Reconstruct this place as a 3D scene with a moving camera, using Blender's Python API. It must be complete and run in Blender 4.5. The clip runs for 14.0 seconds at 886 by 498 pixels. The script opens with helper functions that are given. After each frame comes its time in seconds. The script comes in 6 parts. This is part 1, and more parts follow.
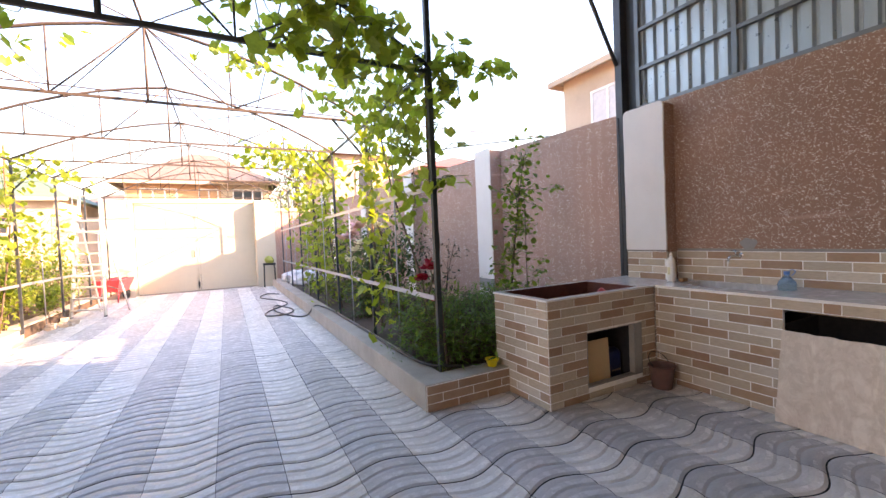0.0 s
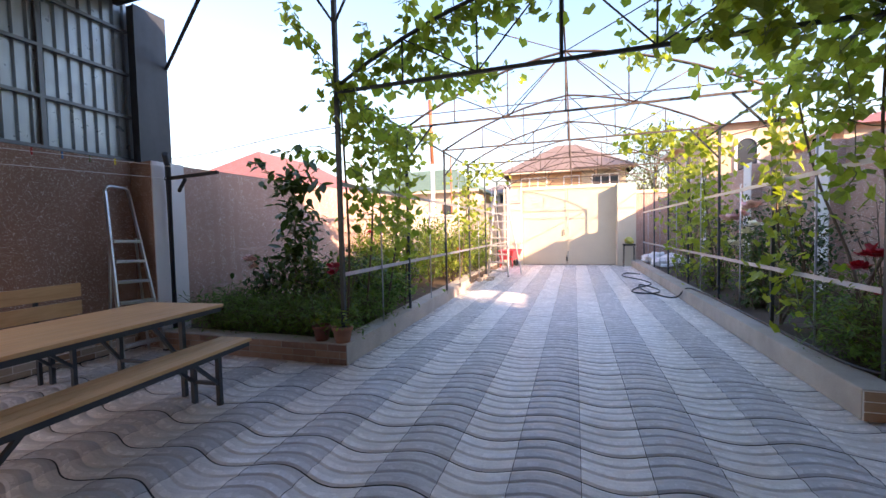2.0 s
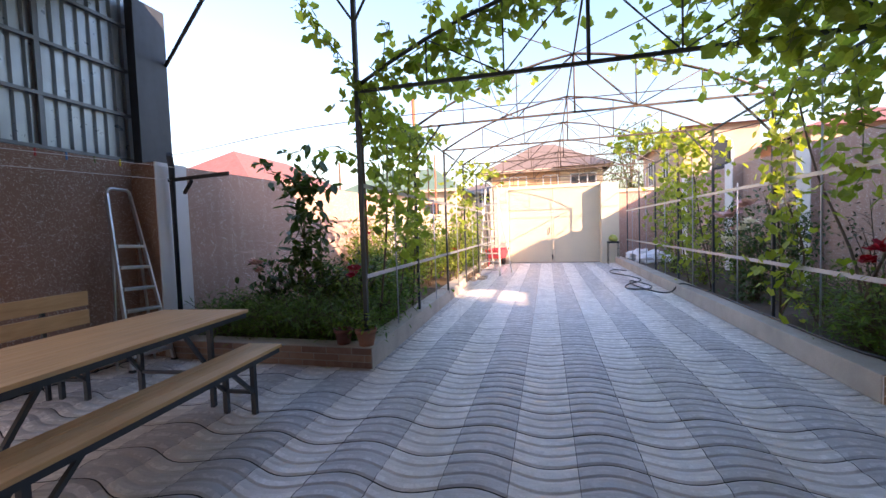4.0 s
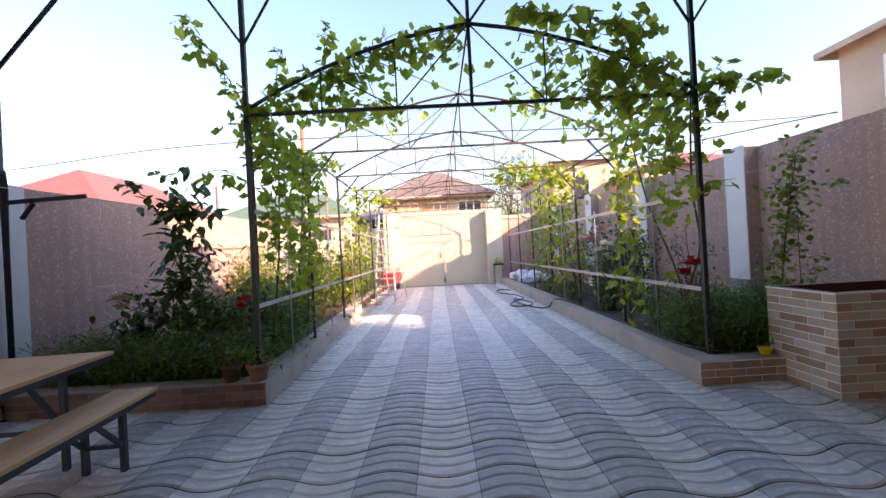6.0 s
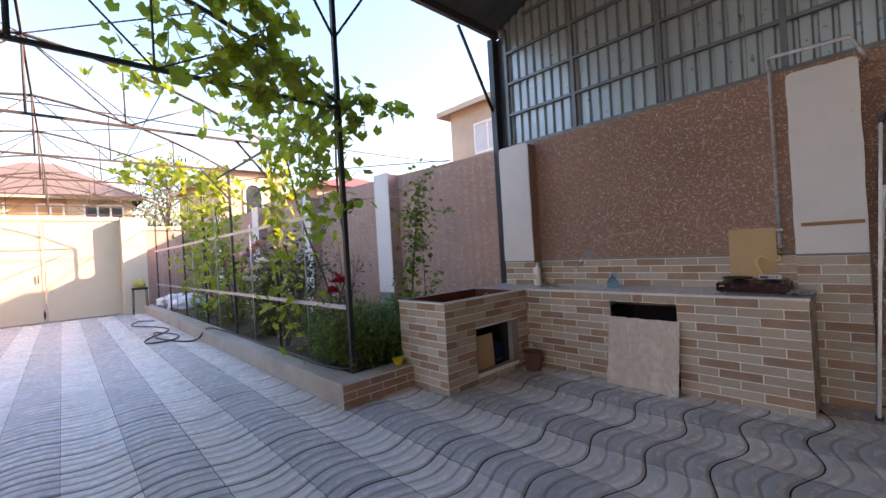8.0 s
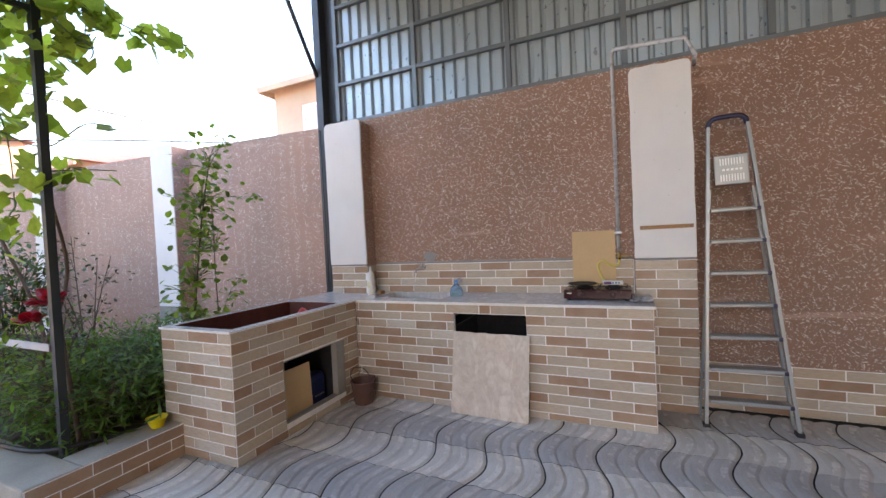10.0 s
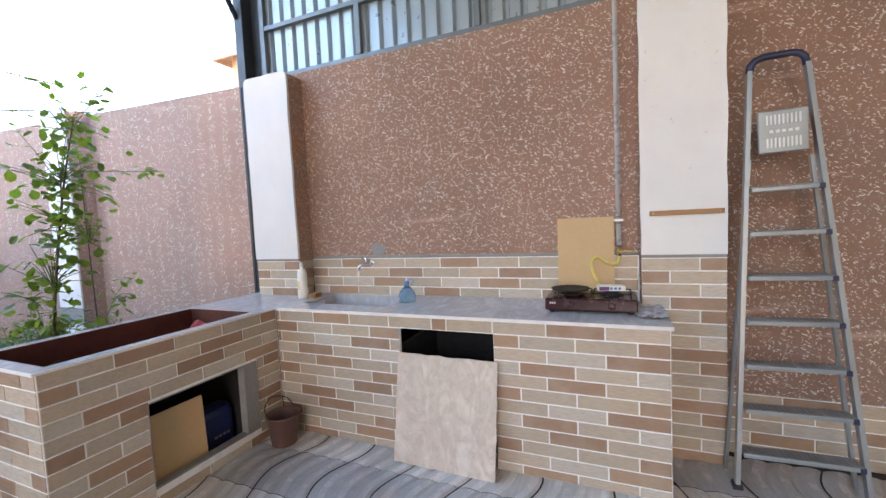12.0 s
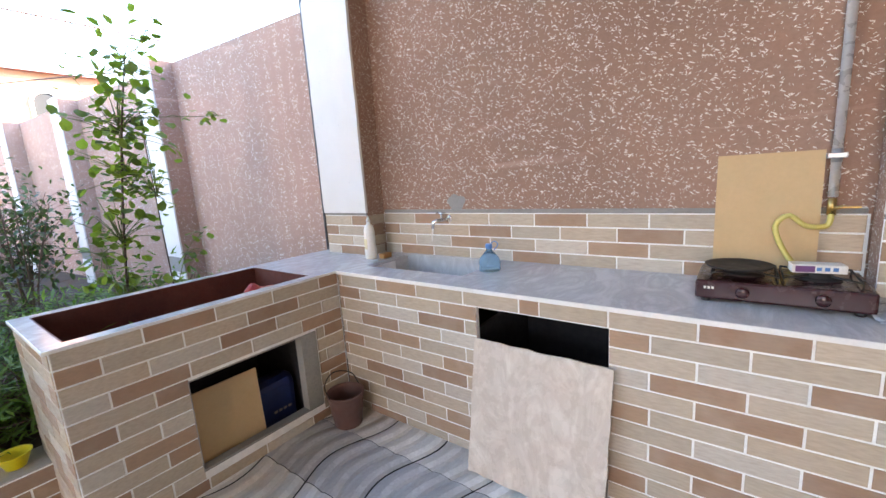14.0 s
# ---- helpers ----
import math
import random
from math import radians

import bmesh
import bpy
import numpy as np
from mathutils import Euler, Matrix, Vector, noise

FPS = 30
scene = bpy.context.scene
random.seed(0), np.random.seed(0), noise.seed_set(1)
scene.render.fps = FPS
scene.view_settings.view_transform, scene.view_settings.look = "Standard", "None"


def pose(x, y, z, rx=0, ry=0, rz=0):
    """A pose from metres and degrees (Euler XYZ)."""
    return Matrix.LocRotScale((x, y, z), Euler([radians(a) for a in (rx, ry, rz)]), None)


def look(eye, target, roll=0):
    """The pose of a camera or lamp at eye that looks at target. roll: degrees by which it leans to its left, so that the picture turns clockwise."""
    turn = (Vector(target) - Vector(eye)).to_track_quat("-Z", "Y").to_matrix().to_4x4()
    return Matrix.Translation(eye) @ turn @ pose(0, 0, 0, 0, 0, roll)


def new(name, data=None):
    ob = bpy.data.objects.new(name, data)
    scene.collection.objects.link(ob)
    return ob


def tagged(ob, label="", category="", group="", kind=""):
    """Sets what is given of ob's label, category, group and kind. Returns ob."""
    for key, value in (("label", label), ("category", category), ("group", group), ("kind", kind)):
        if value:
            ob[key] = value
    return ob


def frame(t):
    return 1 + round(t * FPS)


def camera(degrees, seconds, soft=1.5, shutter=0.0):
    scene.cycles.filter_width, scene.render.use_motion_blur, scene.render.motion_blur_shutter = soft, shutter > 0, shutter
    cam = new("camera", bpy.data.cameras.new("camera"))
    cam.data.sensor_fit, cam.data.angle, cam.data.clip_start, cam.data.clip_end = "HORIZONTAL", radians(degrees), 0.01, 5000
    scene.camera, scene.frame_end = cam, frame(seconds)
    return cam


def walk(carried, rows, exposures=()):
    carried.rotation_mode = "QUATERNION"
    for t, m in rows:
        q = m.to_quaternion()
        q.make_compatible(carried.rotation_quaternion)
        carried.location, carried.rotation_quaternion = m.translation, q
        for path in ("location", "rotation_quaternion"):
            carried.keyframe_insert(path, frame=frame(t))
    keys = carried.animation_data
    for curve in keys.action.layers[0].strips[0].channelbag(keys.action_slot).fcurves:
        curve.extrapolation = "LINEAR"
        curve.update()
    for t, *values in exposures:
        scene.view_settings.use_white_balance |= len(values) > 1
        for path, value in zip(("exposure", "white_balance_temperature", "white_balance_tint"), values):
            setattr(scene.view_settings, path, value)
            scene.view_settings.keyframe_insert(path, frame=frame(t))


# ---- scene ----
cam = camera(94.8, 14.0)
PATH = [
    (0, (0.311, 0.259, 1.417), (1.249, 2.024, 1.359), -2.5),
    (0.5, (0.267, 0.042, 1.407), (0.762, 1.979, 1.34), -2.0),
    (1, (0.163, -0.109, 1.398), (0.214, 1.888, 1.32), -1.2),
    (1.5, (-0.034, -0.253, 1.396), (-0.353, 1.72, 1.304), -1.0),
    (2, (-0.219, -0.321, 1.39), (-0.836, 1.58, 1.302), -1.3),
    (2.2, (-0.29, -0.33, 1.389), (-0.97, 1.55, 1.308), -1.3),
    (4.3, (-0.736, -0.485, 1.419), (-1.194, 1.46, 1.326), -1.7),
    (4.5, (-0.688, -0.496, 1.4), (-1.124, 1.454, 1.319), -1.4),
    (5, (-0.628, -0.563, 1.405), (-0.988, 1.404, 1.352), -1.4),
    (5.5, (-0.684, -0.6, 1.413), (-0.91, 1.387, 1.398), -2.0),
    (6, (-0.755, -0.629, 1.411), (-0.728, 1.37, 1.419), -3.1),
    (6.5, (-0.674, -0.56, 1.401), (-0.311, 1.406, 1.403), -3.6),
    (7, (-0.454, -0.448, 1.405), (0.313, 1.399, 1.394), -3.5),
    (7.5, (-0.256, -0.346, 1.402), (0.857, 1.315, 1.383), -3.5),
    (7.6, (-0.219, -0.315, 1.41), (0.952, 1.306, 1.386), -3.6),
    (8, (-0.13, -0.152, 1.395), (1.238, 1.307, 1.399), -3.4),
    (8.5, (0.062, 0.001, 1.391), (1.618, 1.257, 1.411), -3.4),
    (9, (0.305, 0.139, 1.405), (1.993, 1.211, 1.423), -3.5),
    (9.2, (0.384, 0.196, 1.401), (2.113, 1.2, 1.417), -3.4),
    (11.3, (1.357, 0.43, 1.432), (3.215, 1.161, 1.319), -2.4),
    (11.5, (1.461, 0.408, 1.433), (3.31, 1.164, 1.334), -2.5),
    (12, (1.64, 0.451, 1.429), (3.478, 1.227, 1.301), -2.7),
    (12.5, (1.827, 0.418, 1.415), (3.66, 1.202, 1.266), -2.6),
    (13, (2.01, 0.386, 1.416), (3.822, 1.213, 1.23), -2.4),
    (13.5, (2.174, 0.49, 1.402), (3.958, 1.338, 1.086), -3.0),
    (14, (2.259, 0.695, 1.413), (3.834, 1.875, 1.06), -3.7),
]
EXPOSURES = [(0, 3.55, 9900, 40), (1.0, 3.05, 8900, 38), (2.0, 2.81, 8250, 37), (5.0, 2.81, 8250, 37), (6.5, 2.68, 8300, 38), (8.5, 3.18, 8900, 38),
             (9.2, 3.58, 9100, 37), (11.3, 4.29, 8850, 33), (12.5, 4.47, 8700, 32), (13.4, 4.57, 8650, 32), (14.0, 4.61, 8650, 32)]
walk(cam, [(t, look(eye, target, roll)) for t, eye, target, roll in PATH], EXPOSURES)



# ---- light ----
SUN_TRAVEL = Vector((-1.95, 1.15, -0.97)).normalized()
world = bpy.data.worlds.new("world")
scene.world = world
world.use_nodes = True
wn = world.node_tree.nodes
sky = wn.new("ShaderNodeTexSky")
sky.sky_type = "NISHITA"
sky.sun_disc = False
sky.sun_elevation = math.asin(-SUN_TRAVEL.z)
sky.sun_rotation = math.atan2(-SUN_TRAVEL.x, -SUN_TRAVEL.y)
sky.air_density, sky.dust_density, sky.ozone_density = 2.0, 2.0, 9.5
wn["Background"].inputs["Strength"].default_value = 0.095
world.node_tree.links.new(sky.outputs[0], wn["Background"].inputs["Color"])
sun = new("sun", bpy.data.lights.new("sun", "SUN"))
sun.data.energy, sun.data.angle, sun.data.color = 2.2, radians(0.6), (1.0, 0.86, 0.68)
sun.rotation_euler = SUN_TRAVEL.to_track_quat("-Z", "Y").to_euler()

# fill lamp added at an assumed, unseen opening of the west side
side = new("side_fill", bpy.data.lights.new("side_fill", "AREA"))
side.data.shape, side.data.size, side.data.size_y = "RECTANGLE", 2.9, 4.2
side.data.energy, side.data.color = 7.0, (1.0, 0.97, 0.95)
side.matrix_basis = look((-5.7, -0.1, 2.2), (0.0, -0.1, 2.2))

# ---- materials ----
class Mat:
    """A small builder of node materials."""

    def __init__(self, name, rough=0.6, metal=0.0, spec=0.5):
        self.m = bpy.data.materials.new(name)
        self.m.use_nodes = True
        self.t = self.m.node_tree
        self.b = self.t.nodes["Principled BSDF"]
        self.b.inputs["Roughness"].default_value = rough
        self.b.inputs["Metallic"].default_value = metal
        self.b.inputs["Specular IOR Level"].default_value = spec
        self.coord = self.t.nodes.new("ShaderNodeNewGeometry").outputs["Position"]
        self.height = None

    def link(self, a, b):
        self.t.links.new(a, b)

    def obj(self):
        self.coord = self.t.nodes.new("ShaderNodeTexCoord").outputs["Object"]
        return self

    def scaled(self, sx, sy, sz, rot=(0, 0, 0)):
        n = self.t.nodes.new("ShaderNodeMapping")
        n.inputs["Scale"].default_value = (sx, sy, sz)
        n.inputs["Rotation"].default_value = rot
        self.link(self.coord, n.inputs["Vector"])
        return n.outputs[0]

    def noise(self, scale, detail=4, rough=0.55, vec=None, distort=0.0):
        n = self.t.nodes.new("ShaderNodeTexNoise")
        n.inputs["Scale"].default_value = scale
        n.inputs["Detail"].default_value = detail
        n.inputs["Roughness"].default_value = rough
        n.inputs["Distortion"].default_value = distort
        self.link(vec or self.coord, n.inputs["Vector"])
        return n.outputs["Fac"]

    def voronoi(self, scale, vec=None, randomness=1.0):
        n = self.t.nodes.new("ShaderNodeTexVoronoi")
        n.inputs["Scale"].default_value = scale
        n.inputs["Randomness"].default_value = randomness
        self.link(vec or self.coord, n.inputs["Vector"])
        return n.outputs["Distance"], n.outputs["Color"]

    def ramp(self, fac, *stops, step=False):
        n = self.t.nodes.new("ShaderNodeValToRGB")
        r = n.color_ramp
        if step:
            r.interpolation = "CONSTANT"
        while len(r.elements) < len(stops):
            r.elements.new(0.5)
        for e, (p, c) in zip(r.elements, stops):
            e.position = p
            e.color = (*c, 1) if len(c) == 3 else c
        self.link(fac, n.inputs[0])
        return n.outputs[0]

    def level(self, fac, a, b, lo=0.0, hi=1.0):
        n = self.t.nodes.new("ShaderNodeMapRange")
        n.inputs["From Min"].default_value, n.inputs["From Max"].default_value = a, b
        n.inputs["To Min"].default_value, n.inputs["To Max"].default_value = lo, hi
        self.link(fac, n.inputs["Value"])
        return n.outputs[0]

    def mathop(self, op, a, b):
        n = self.t.nodes.new("ShaderNodeMath")
        n.operation = op
        for k, v in enumerate((a, b)):
            if isinstance(v, (int, float)):
                n.inputs[k].default_value = v
            else:
                self.link(v, n.inputs[k])
        return n.outputs[0]

    def mix(self, fac, a, b, mode="MIX"):
        n = self.t.nodes.new("ShaderNodeMix")
        n.data_type, n.blend_type = "RGBA", mode
        for k, v in ((0, fac), (6, a), (7, b)):
            if isinstance(v, (int, float)):
                n.inputs[k].default_value = v
            elif isinstance(v, tuple):
                n.inputs[k].default_value = (*v, 1)
            else:
                self.link(v, n.inputs[k])
        return n.outputs[2]

    def color(self, c):
        if isinstance(c, tuple):
            self.b.inputs["Base Color"].default_value = (*c, 1)
        else:
            self.link(c, self.b.inputs["Base Color"])
        return self

    def rough(self, c):
        self.link(c, self.b.inputs["Roughness"])
        return self

    def bump(self, h, dist=0.003, strength=0.6):
        n = self.t.nodes.new("ShaderNodeBump")
        n.inputs["Distance"].default_value = dist
        n.inputs["Strength"].default_value = strength
        self.link(h, n.inputs["Height"])
        if self.height:
            self.link(self.height, n.inputs["Normal"])
        self.height = n.outputs[0]
        self.link(self.height, self.b.inputs["Normal"])
        return self

    def random(self):
        return self.t.nodes.new("ShaderNodeObjectInfo").outputs["Random"]

    def island(self):
        return self.t.nodes.new("ShaderNodeNewGeometry").outputs["Random Per Island"]


def plain(name, c, rough=0.6, metal=0.0, vary=0.12, scale=9.0, bump=0.0):
    """A painted or moulded surface with mottling at two scales."""
    m = Mat(name, rough, metal)
    f = m.mathop("ADD", m.mathop("MULTIPLY", m.noise(scale), 0.6), m.mathop("MULTIPLY", m.noise(scale * 11, 3), 0.4))
    lo, hi = tuple(v * (1 - vary) for v in c), tuple(min(1, v * (1 + vary)) for v in c)
    m.color(m.ramp(f, (0.3, lo), (0.7, hi)))
    m.rough(m.level(m.noise(scale * 3, 3), 0.3, 0.7, max(0.05, rough - 0.08), min(1, rough + 0.1)))
    if bump:
        m.bump(m.noise(scale * 14, 4), bump)
    return m.m


def chip_plaster(name, base, dens, chip=(0.78, 0.68, 0.57), coarse=1.0):
    """Brown render with pale chips thrown in at all angles."""
    m = Mat(name, 0.85, 0, 0.3)
    f = m.noise(1.1, 5)
    g = m.noise(60, 3)
    c0 = m.ramp(f, (0.3, tuple(v * 0.86 for v in base)), (0.7, tuple(v * 1.12 for v in base)))
    c0 = m.mix(m.level(g, 0.3, 0.75, 0.0, 0.35), c0, tuple(v * 0.6 for v in base))
    mask = None
    for k, (ang, sc) in enumerate(((0.45, 88), (1.5, 98), (2.55, 80))):
        warp = m.t.nodes.new("ShaderNodeVectorMath")
        warp.operation = "ADD"
        nz = m.t.nodes.new("ShaderNodeTexNoise")
        nz.inputs["Scale"].default_value = 26 + 5 * k
        m.link(m.coord, nz.inputs["Vector"])
        mul = m.t.nodes.new("ShaderNodeVectorMath")
        mul.operation = "SCALE"
        mul.inputs["Scale"].default_value = 0.018
        m.link(nz.outputs["Color"], mul.inputs[0])
        m.link(m.coord, warp.inputs[0])
        m.link(mul.outputs[0], warp.inputs[1])
        mp = m.t.nodes.new("ShaderNodeMapping")
        mp.vector_type = "TEXTURE"
        mp.inputs["Rotation"].default_value = (ang, 0, 0)
        mp.inputs["Scale"].default_value = (1.0, 3.0, 0.75)
        m.link(warp.outputs[0], mp.inputs["Vector"])
        d, col = m.voronoi(sc / coarse, mp.outputs[0])
        sep = m.t.nodes.new("ShaderNodeSeparateColor")
        m.link(col, sep.inputs[0])
        size = m.level(sep.outputs[0], 1 - dens, 1.0, 0.0, 0.335)
        one = m.mathop("GREATER_THAN", m.mathop("SUBTRACT", size, d), 0.0)
        mask = one if mask is None else m.mathop("MAXIMUM", mask, one)
    smear = m.mathop("MULTIPLY", m.level(m.noise(1.0, 5, 0.6, m.scaled(1.2, 0.9, 7.0), 0.8), 0.62, 0.72, 0.0, 0.5), m.level(m.noise(0.7, 2), 0.45, 0.6))
    c0 = m.mix(smear, c0, tuple(min(1.0, v * 1.6 + 0.12) for v in base))
    tone = m.mix(m.noise(90, 2), tuple(v * 0.7 for v in chip), chip)
    m.color(m.mix(mask, c0, tone))
    m.bump(m.noise(120, 4), 0.004, 0.7)
    m.bump(mask, 0.003, 0.5)
    return m.m


def tile_mat(name, tones):
    """Stoneware strip tiles in tan, beige and brown, each of its own tone."""
    m = Mat(name, 0.42, 0, 0.5)
    c = m.ramp(m.random(), *tones, step=True)
    grain = m.noise(1.0, 5, 0.6, m.scaled(45, 22, 120))
    c = m.mix(m.level(grain, 0.35, 0.7, 0.0, 0.32), c, (0.22, 0.15, 0.10))
    c = m.mix(m.level(m.noise(6, 4), 0.45, 0.75, 0.0, 0.18), c, (0.66, 0.58, 0.48))
    m.color(c)
    m.rough(m.level(grain, 0.3, 0.7, 0.32, 0.55))
    m.bump(grain, 0.0012, 0.5)
    return m.m


def paver_mat(name, base, light, gloss=0.0):
    """Cast concrete paver; the rib variants paint sky sheen as a paler, glossier tone."""
    m = Mat(name, 0.45, 0, 0.5)
    f = m.noise(3.2, 5)
    g = m.noise(70, 4, 0.65)
    r = m.island() if name.endswith("far") else m.random()
    c = m.ramp(f, (0.28, tuple(v * 0.8 for v in base)), (0.72, tuple(v * 1.18 for v in base)))
    c = m.mix(m.level(r, 0, 1, 0.0, 0.22), c, tuple(v * 0.62 for v in base))
    streak = m.noise(1.0, 4, 0.6, m.scaled(3, 40, 3))
    c = m.mix(m.level(streak, 0.45, 0.75, 0.0, 0.4), c, light)
    c = m.mix(m.level(g, 0.45, 0.75, 0.0, 0.3), c, tuple(v * 0.5 for v in base))
    m.color(c)
    m.rough(m.level(m.noise(14, 4), 0.3, 0.7, 0.30 - gloss, 0.50 - gloss))
    m.bump(g, 0.0016, 0.5)
    return m.m


def leaf_mat(name, dark, mid, bright, through_light=0.4, rough=0.45):
    m = Mat(name, rough, 0, 0.35)
    c = m.ramp(m.island(), (0.0, dark), (0.45, mid), (1.0, bright))
    c = m.mix(m.level(m.noise(38, 3), 0.35, 0.75, 0.0, 0.35), c, tuple(v * 0.55 for v in dark))
    m.color(c)
    tr = m.t.nodes.new("ShaderNodeBsdfTranslucent")
    tint = m.mix(1.0, c, (1.5, 1.45, 0.55), "MULTIPLY")
    m.link(tint, tr.inputs["Color"])
    mx = m.t.nodes.new("ShaderNodeMixShader")
    mx.inputs[0].default_value = through_light
    m.link(m.b.outputs[0], mx.inputs[1])
    m.link(tr.outputs[0], mx.inputs[2])
    m.link(mx.outputs[0], m.t.nodes["Material Output"].inputs["Surface"])
    return m.m


def wood_mat(name, a, b, axis=1):
    m = Mat(name, 0.42, 0, 0.5)
    s = [26, 26, 26]
    s[axis] = 1.6
    g = m.noise(1.0, 5, 0.6, m.scaled(*s), 0.6)
    c = m.ramp(g, (0.3, a), (0.68, b))
    c = m.mix(m.level(m.noise(3, 3), 0.4, 0.75, 0, 0.25), c, tuple(v * 0.7 for v in a))
    m.color(c)
    m.bump(g, 0.001, 0.4)
    return m.m


def marble_mat(name, base, vein, rough=0.15):
    m = Mat(name, rough, 0, 0.5)
    v = m.noise(2.2, 8, 0.65, m.scaled(1.2, 2.4, 1.2), 1.6)
    c = m.ramp(v, (0.35, base), (0.5, vein), (0.62, base))
    c = m.mix(m.level(m.noise(9, 4), 0.4, 0.8, 0, 0.35), c, tuple(x * 0.8 for x in base))
    m.color(c)
    m.rough(m.level(m.noise(20, 3), 0.3, 0.7, rough - 0.05, rough + 0.12))
    return m.m


def shed_mat(name, c, metal=0.35, rough=0.42):
    m = Mat(name, rough, metal)
    f = m.noise(1.0, 5, 0.6, m.scaled(5, 9, 0.9))
    m.color(m.mix(m.level(f, 0.35, 0.75, 0, 0.45), c, tuple(v * 0.66 for v in c)))
    m.rough(m.level(m.noise(12, 3), 0.3, 0.7, rough - 0.08, rough + 0.12))
    m.bump(m.noise(4, 3), 0.002, 0.3)
    return m.m


def brushed(name, c, rough=0.3):
    m = Mat(name, rough, 0.95)
    f = m.noise(1.0, 4, 0.6, m.scaled(90, 90, 7))
    m.color(m.mix(m.level(f, 0.3, 0.75, 0, 0.3), c, tuple(v * 0.7 for v in c)))
    m.rough(m.level(f, 0.3, 0.7, rough - 0.06, rough + 0.15))
    return m.m


def concrete(name, c, scale=2.5):
    m = Mat(name, 0.85, 0, 0.3)
    f = m.noise(scale, 6, 0.6)
    g = m.noise(85, 4, 0.65)
    k = m.ramp(f, (0.3, tuple(v * 0.8 for v in c)), (0.7, tuple(v * 1.15 for v in c)))
    k = m.mix(m.level(g, 0.42, 0.72, 0, 0.4), k, tuple(v * 0.6 for v in c))
    m.color(k)
    m.bump(g, 0.003, 0.6)
    return m.m


def white_plaster(name, c):
    m = Mat(name, 0.7, 0, 0.35)
    f = m.noise(2.4, 6, 0.6)
    k = m.ramp(f, (0.3, tuple(v * 0.92 for v in c)), (0.7, c))
    d, _ = m.voronoi(7, m.scaled(1, 1, 0.6))
    pits = m.level(m.noise(24, 5, 0.7), 0.665, 0.70, 0, 1)
    k = m.mix(m.mathop("MULTIPLY", pits, 0.45), k, tuple(v * 0.6 for v in c))
    k = m.mix(m.level(m.noise(1.0, 4, 0.6, m.scaled(9, 9, 1.6)), 0.6, 0.85, 0, 0.16), k, (0.55, 0.48, 0.4))
    m.color(k)
    m.bump(m.noise(45, 5, 0.65), 0.004, 0.5)
    m.bump(pits, 0.004, 0.6)
    return m.m


M_CHIP = chip_plaster("chip_plaster", (0.355, 0.205, 0.15), 0.76, (0.92, 0.84, 0.74), 0.9)
M_PINK = chip_plaster("pink_plaster", (0.50, 0.31, 0.25), 0.52, (0.92, 0.84, 0.76), 1.15)
M_WHITE = white_plaster("white_plaster", (0.80, 0.785, 0.755))
M_CREAM = white_plaster("cream_paint", (0.66, 0.57, 0.43))
M_GATE = plain("gate_paint", (0.60, 0.51, 0.37), 0.5, 0, 0.05, 3)
M_TILE_BEIGE = tile_mat("beige_strip_tile", ((0.0, (0.50, 0.40, 0.30)), (0.34, (0.55, 0.435, 0.325)), (0.67, (0.47, 0.385, 0.295))))
M_TILE_TAN = tile_mat("tan_strip_tile", ((0.0, (0.53, 0.405, 0.29)), (0.34, (0.57, 0.45, 0.335)), (0.67, (0.49, 0.385, 0.285))))
M_TILE_PALE = tile_mat("pale_strip_tile", ((0.0, (0.62, 0.53, 0.435)), (0.5, (0.57, 0.495, 0.41))))
M_TILE_RUST = tile_mat("rust_brown_strip_tile", ((0.0, (0.39, 0.225, 0.14)), (0.34, (0.44, 0.265, 0.165)), (0.67, (0.355, 0.205, 0.13))))
M_TILE_BROWN = tile_mat("brown_strip_tile", ((0.0, (0.17, 0.08, 0.055)), (0.35, (0.21, 0.105, 0.07)), (0.7, (0.27, 0.145, 0.095))))
M_GROUT = plain("grout", (0.88, 0.87, 0.84), 0.85, 0, 0.12, 20, 0.002)
M_CONC = concrete("kerb_concrete", (0.44, 0.39, 0.33))
M_GREY_CONC = concrete("grey_concrete", (0.30, 0.29, 0.27))
M_JOINT = concrete("joint_bed", (0.035, 0.035, 0.035), 6)
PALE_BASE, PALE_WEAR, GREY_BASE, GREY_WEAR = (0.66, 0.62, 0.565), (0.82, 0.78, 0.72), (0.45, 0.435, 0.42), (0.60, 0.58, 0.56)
# rib tones with the sky's sheen put into the colour
PALE_SHEEN, GREY_SHEEN = (0.84, 0.80, 0.74), (0.60, 0.58, 0.56)
M_PAVE_D = paver_mat("paver_grey", GREY_BASE, GREY_WEAR)
M_PAVE_L = paver_mat("paver_pale", PALE_BASE, PALE_WEAR)
M_PAVE_D_SHEEN = paver_mat("paver_grey_sheen", GREY_SHEEN, GREY_WEAR, 0.14)
M_PAVE_L_SHEEN = paver_mat("paver_pale_sheen", PALE_SHEEN, (0.78, 0.76, 0.73), 0.14)
M_PAVE_D_FAR = paver_mat("paver_grey_far", GREY_BASE, GREY_WEAR)
M_PAVE_L_FAR = paver_mat("paver_pale_far", PALE_BASE, PALE_WEAR)
M_PAVE_D_SHEEN_FAR = paver_mat("paver_grey_sheen_far", GREY_SHEEN, GREY_WEAR, 0.14)
M_PAVE_L_SHEEN_FAR = paver_mat("paver_pale_sheen_far", PALE_SHEEN, (0.78, 0.76, 0.73), 0.14)
M_COUNTER = marble_mat("counter_stone", (0.64, 0.62, 0.61), (0.50, 0.48, 0.47), 0.12)
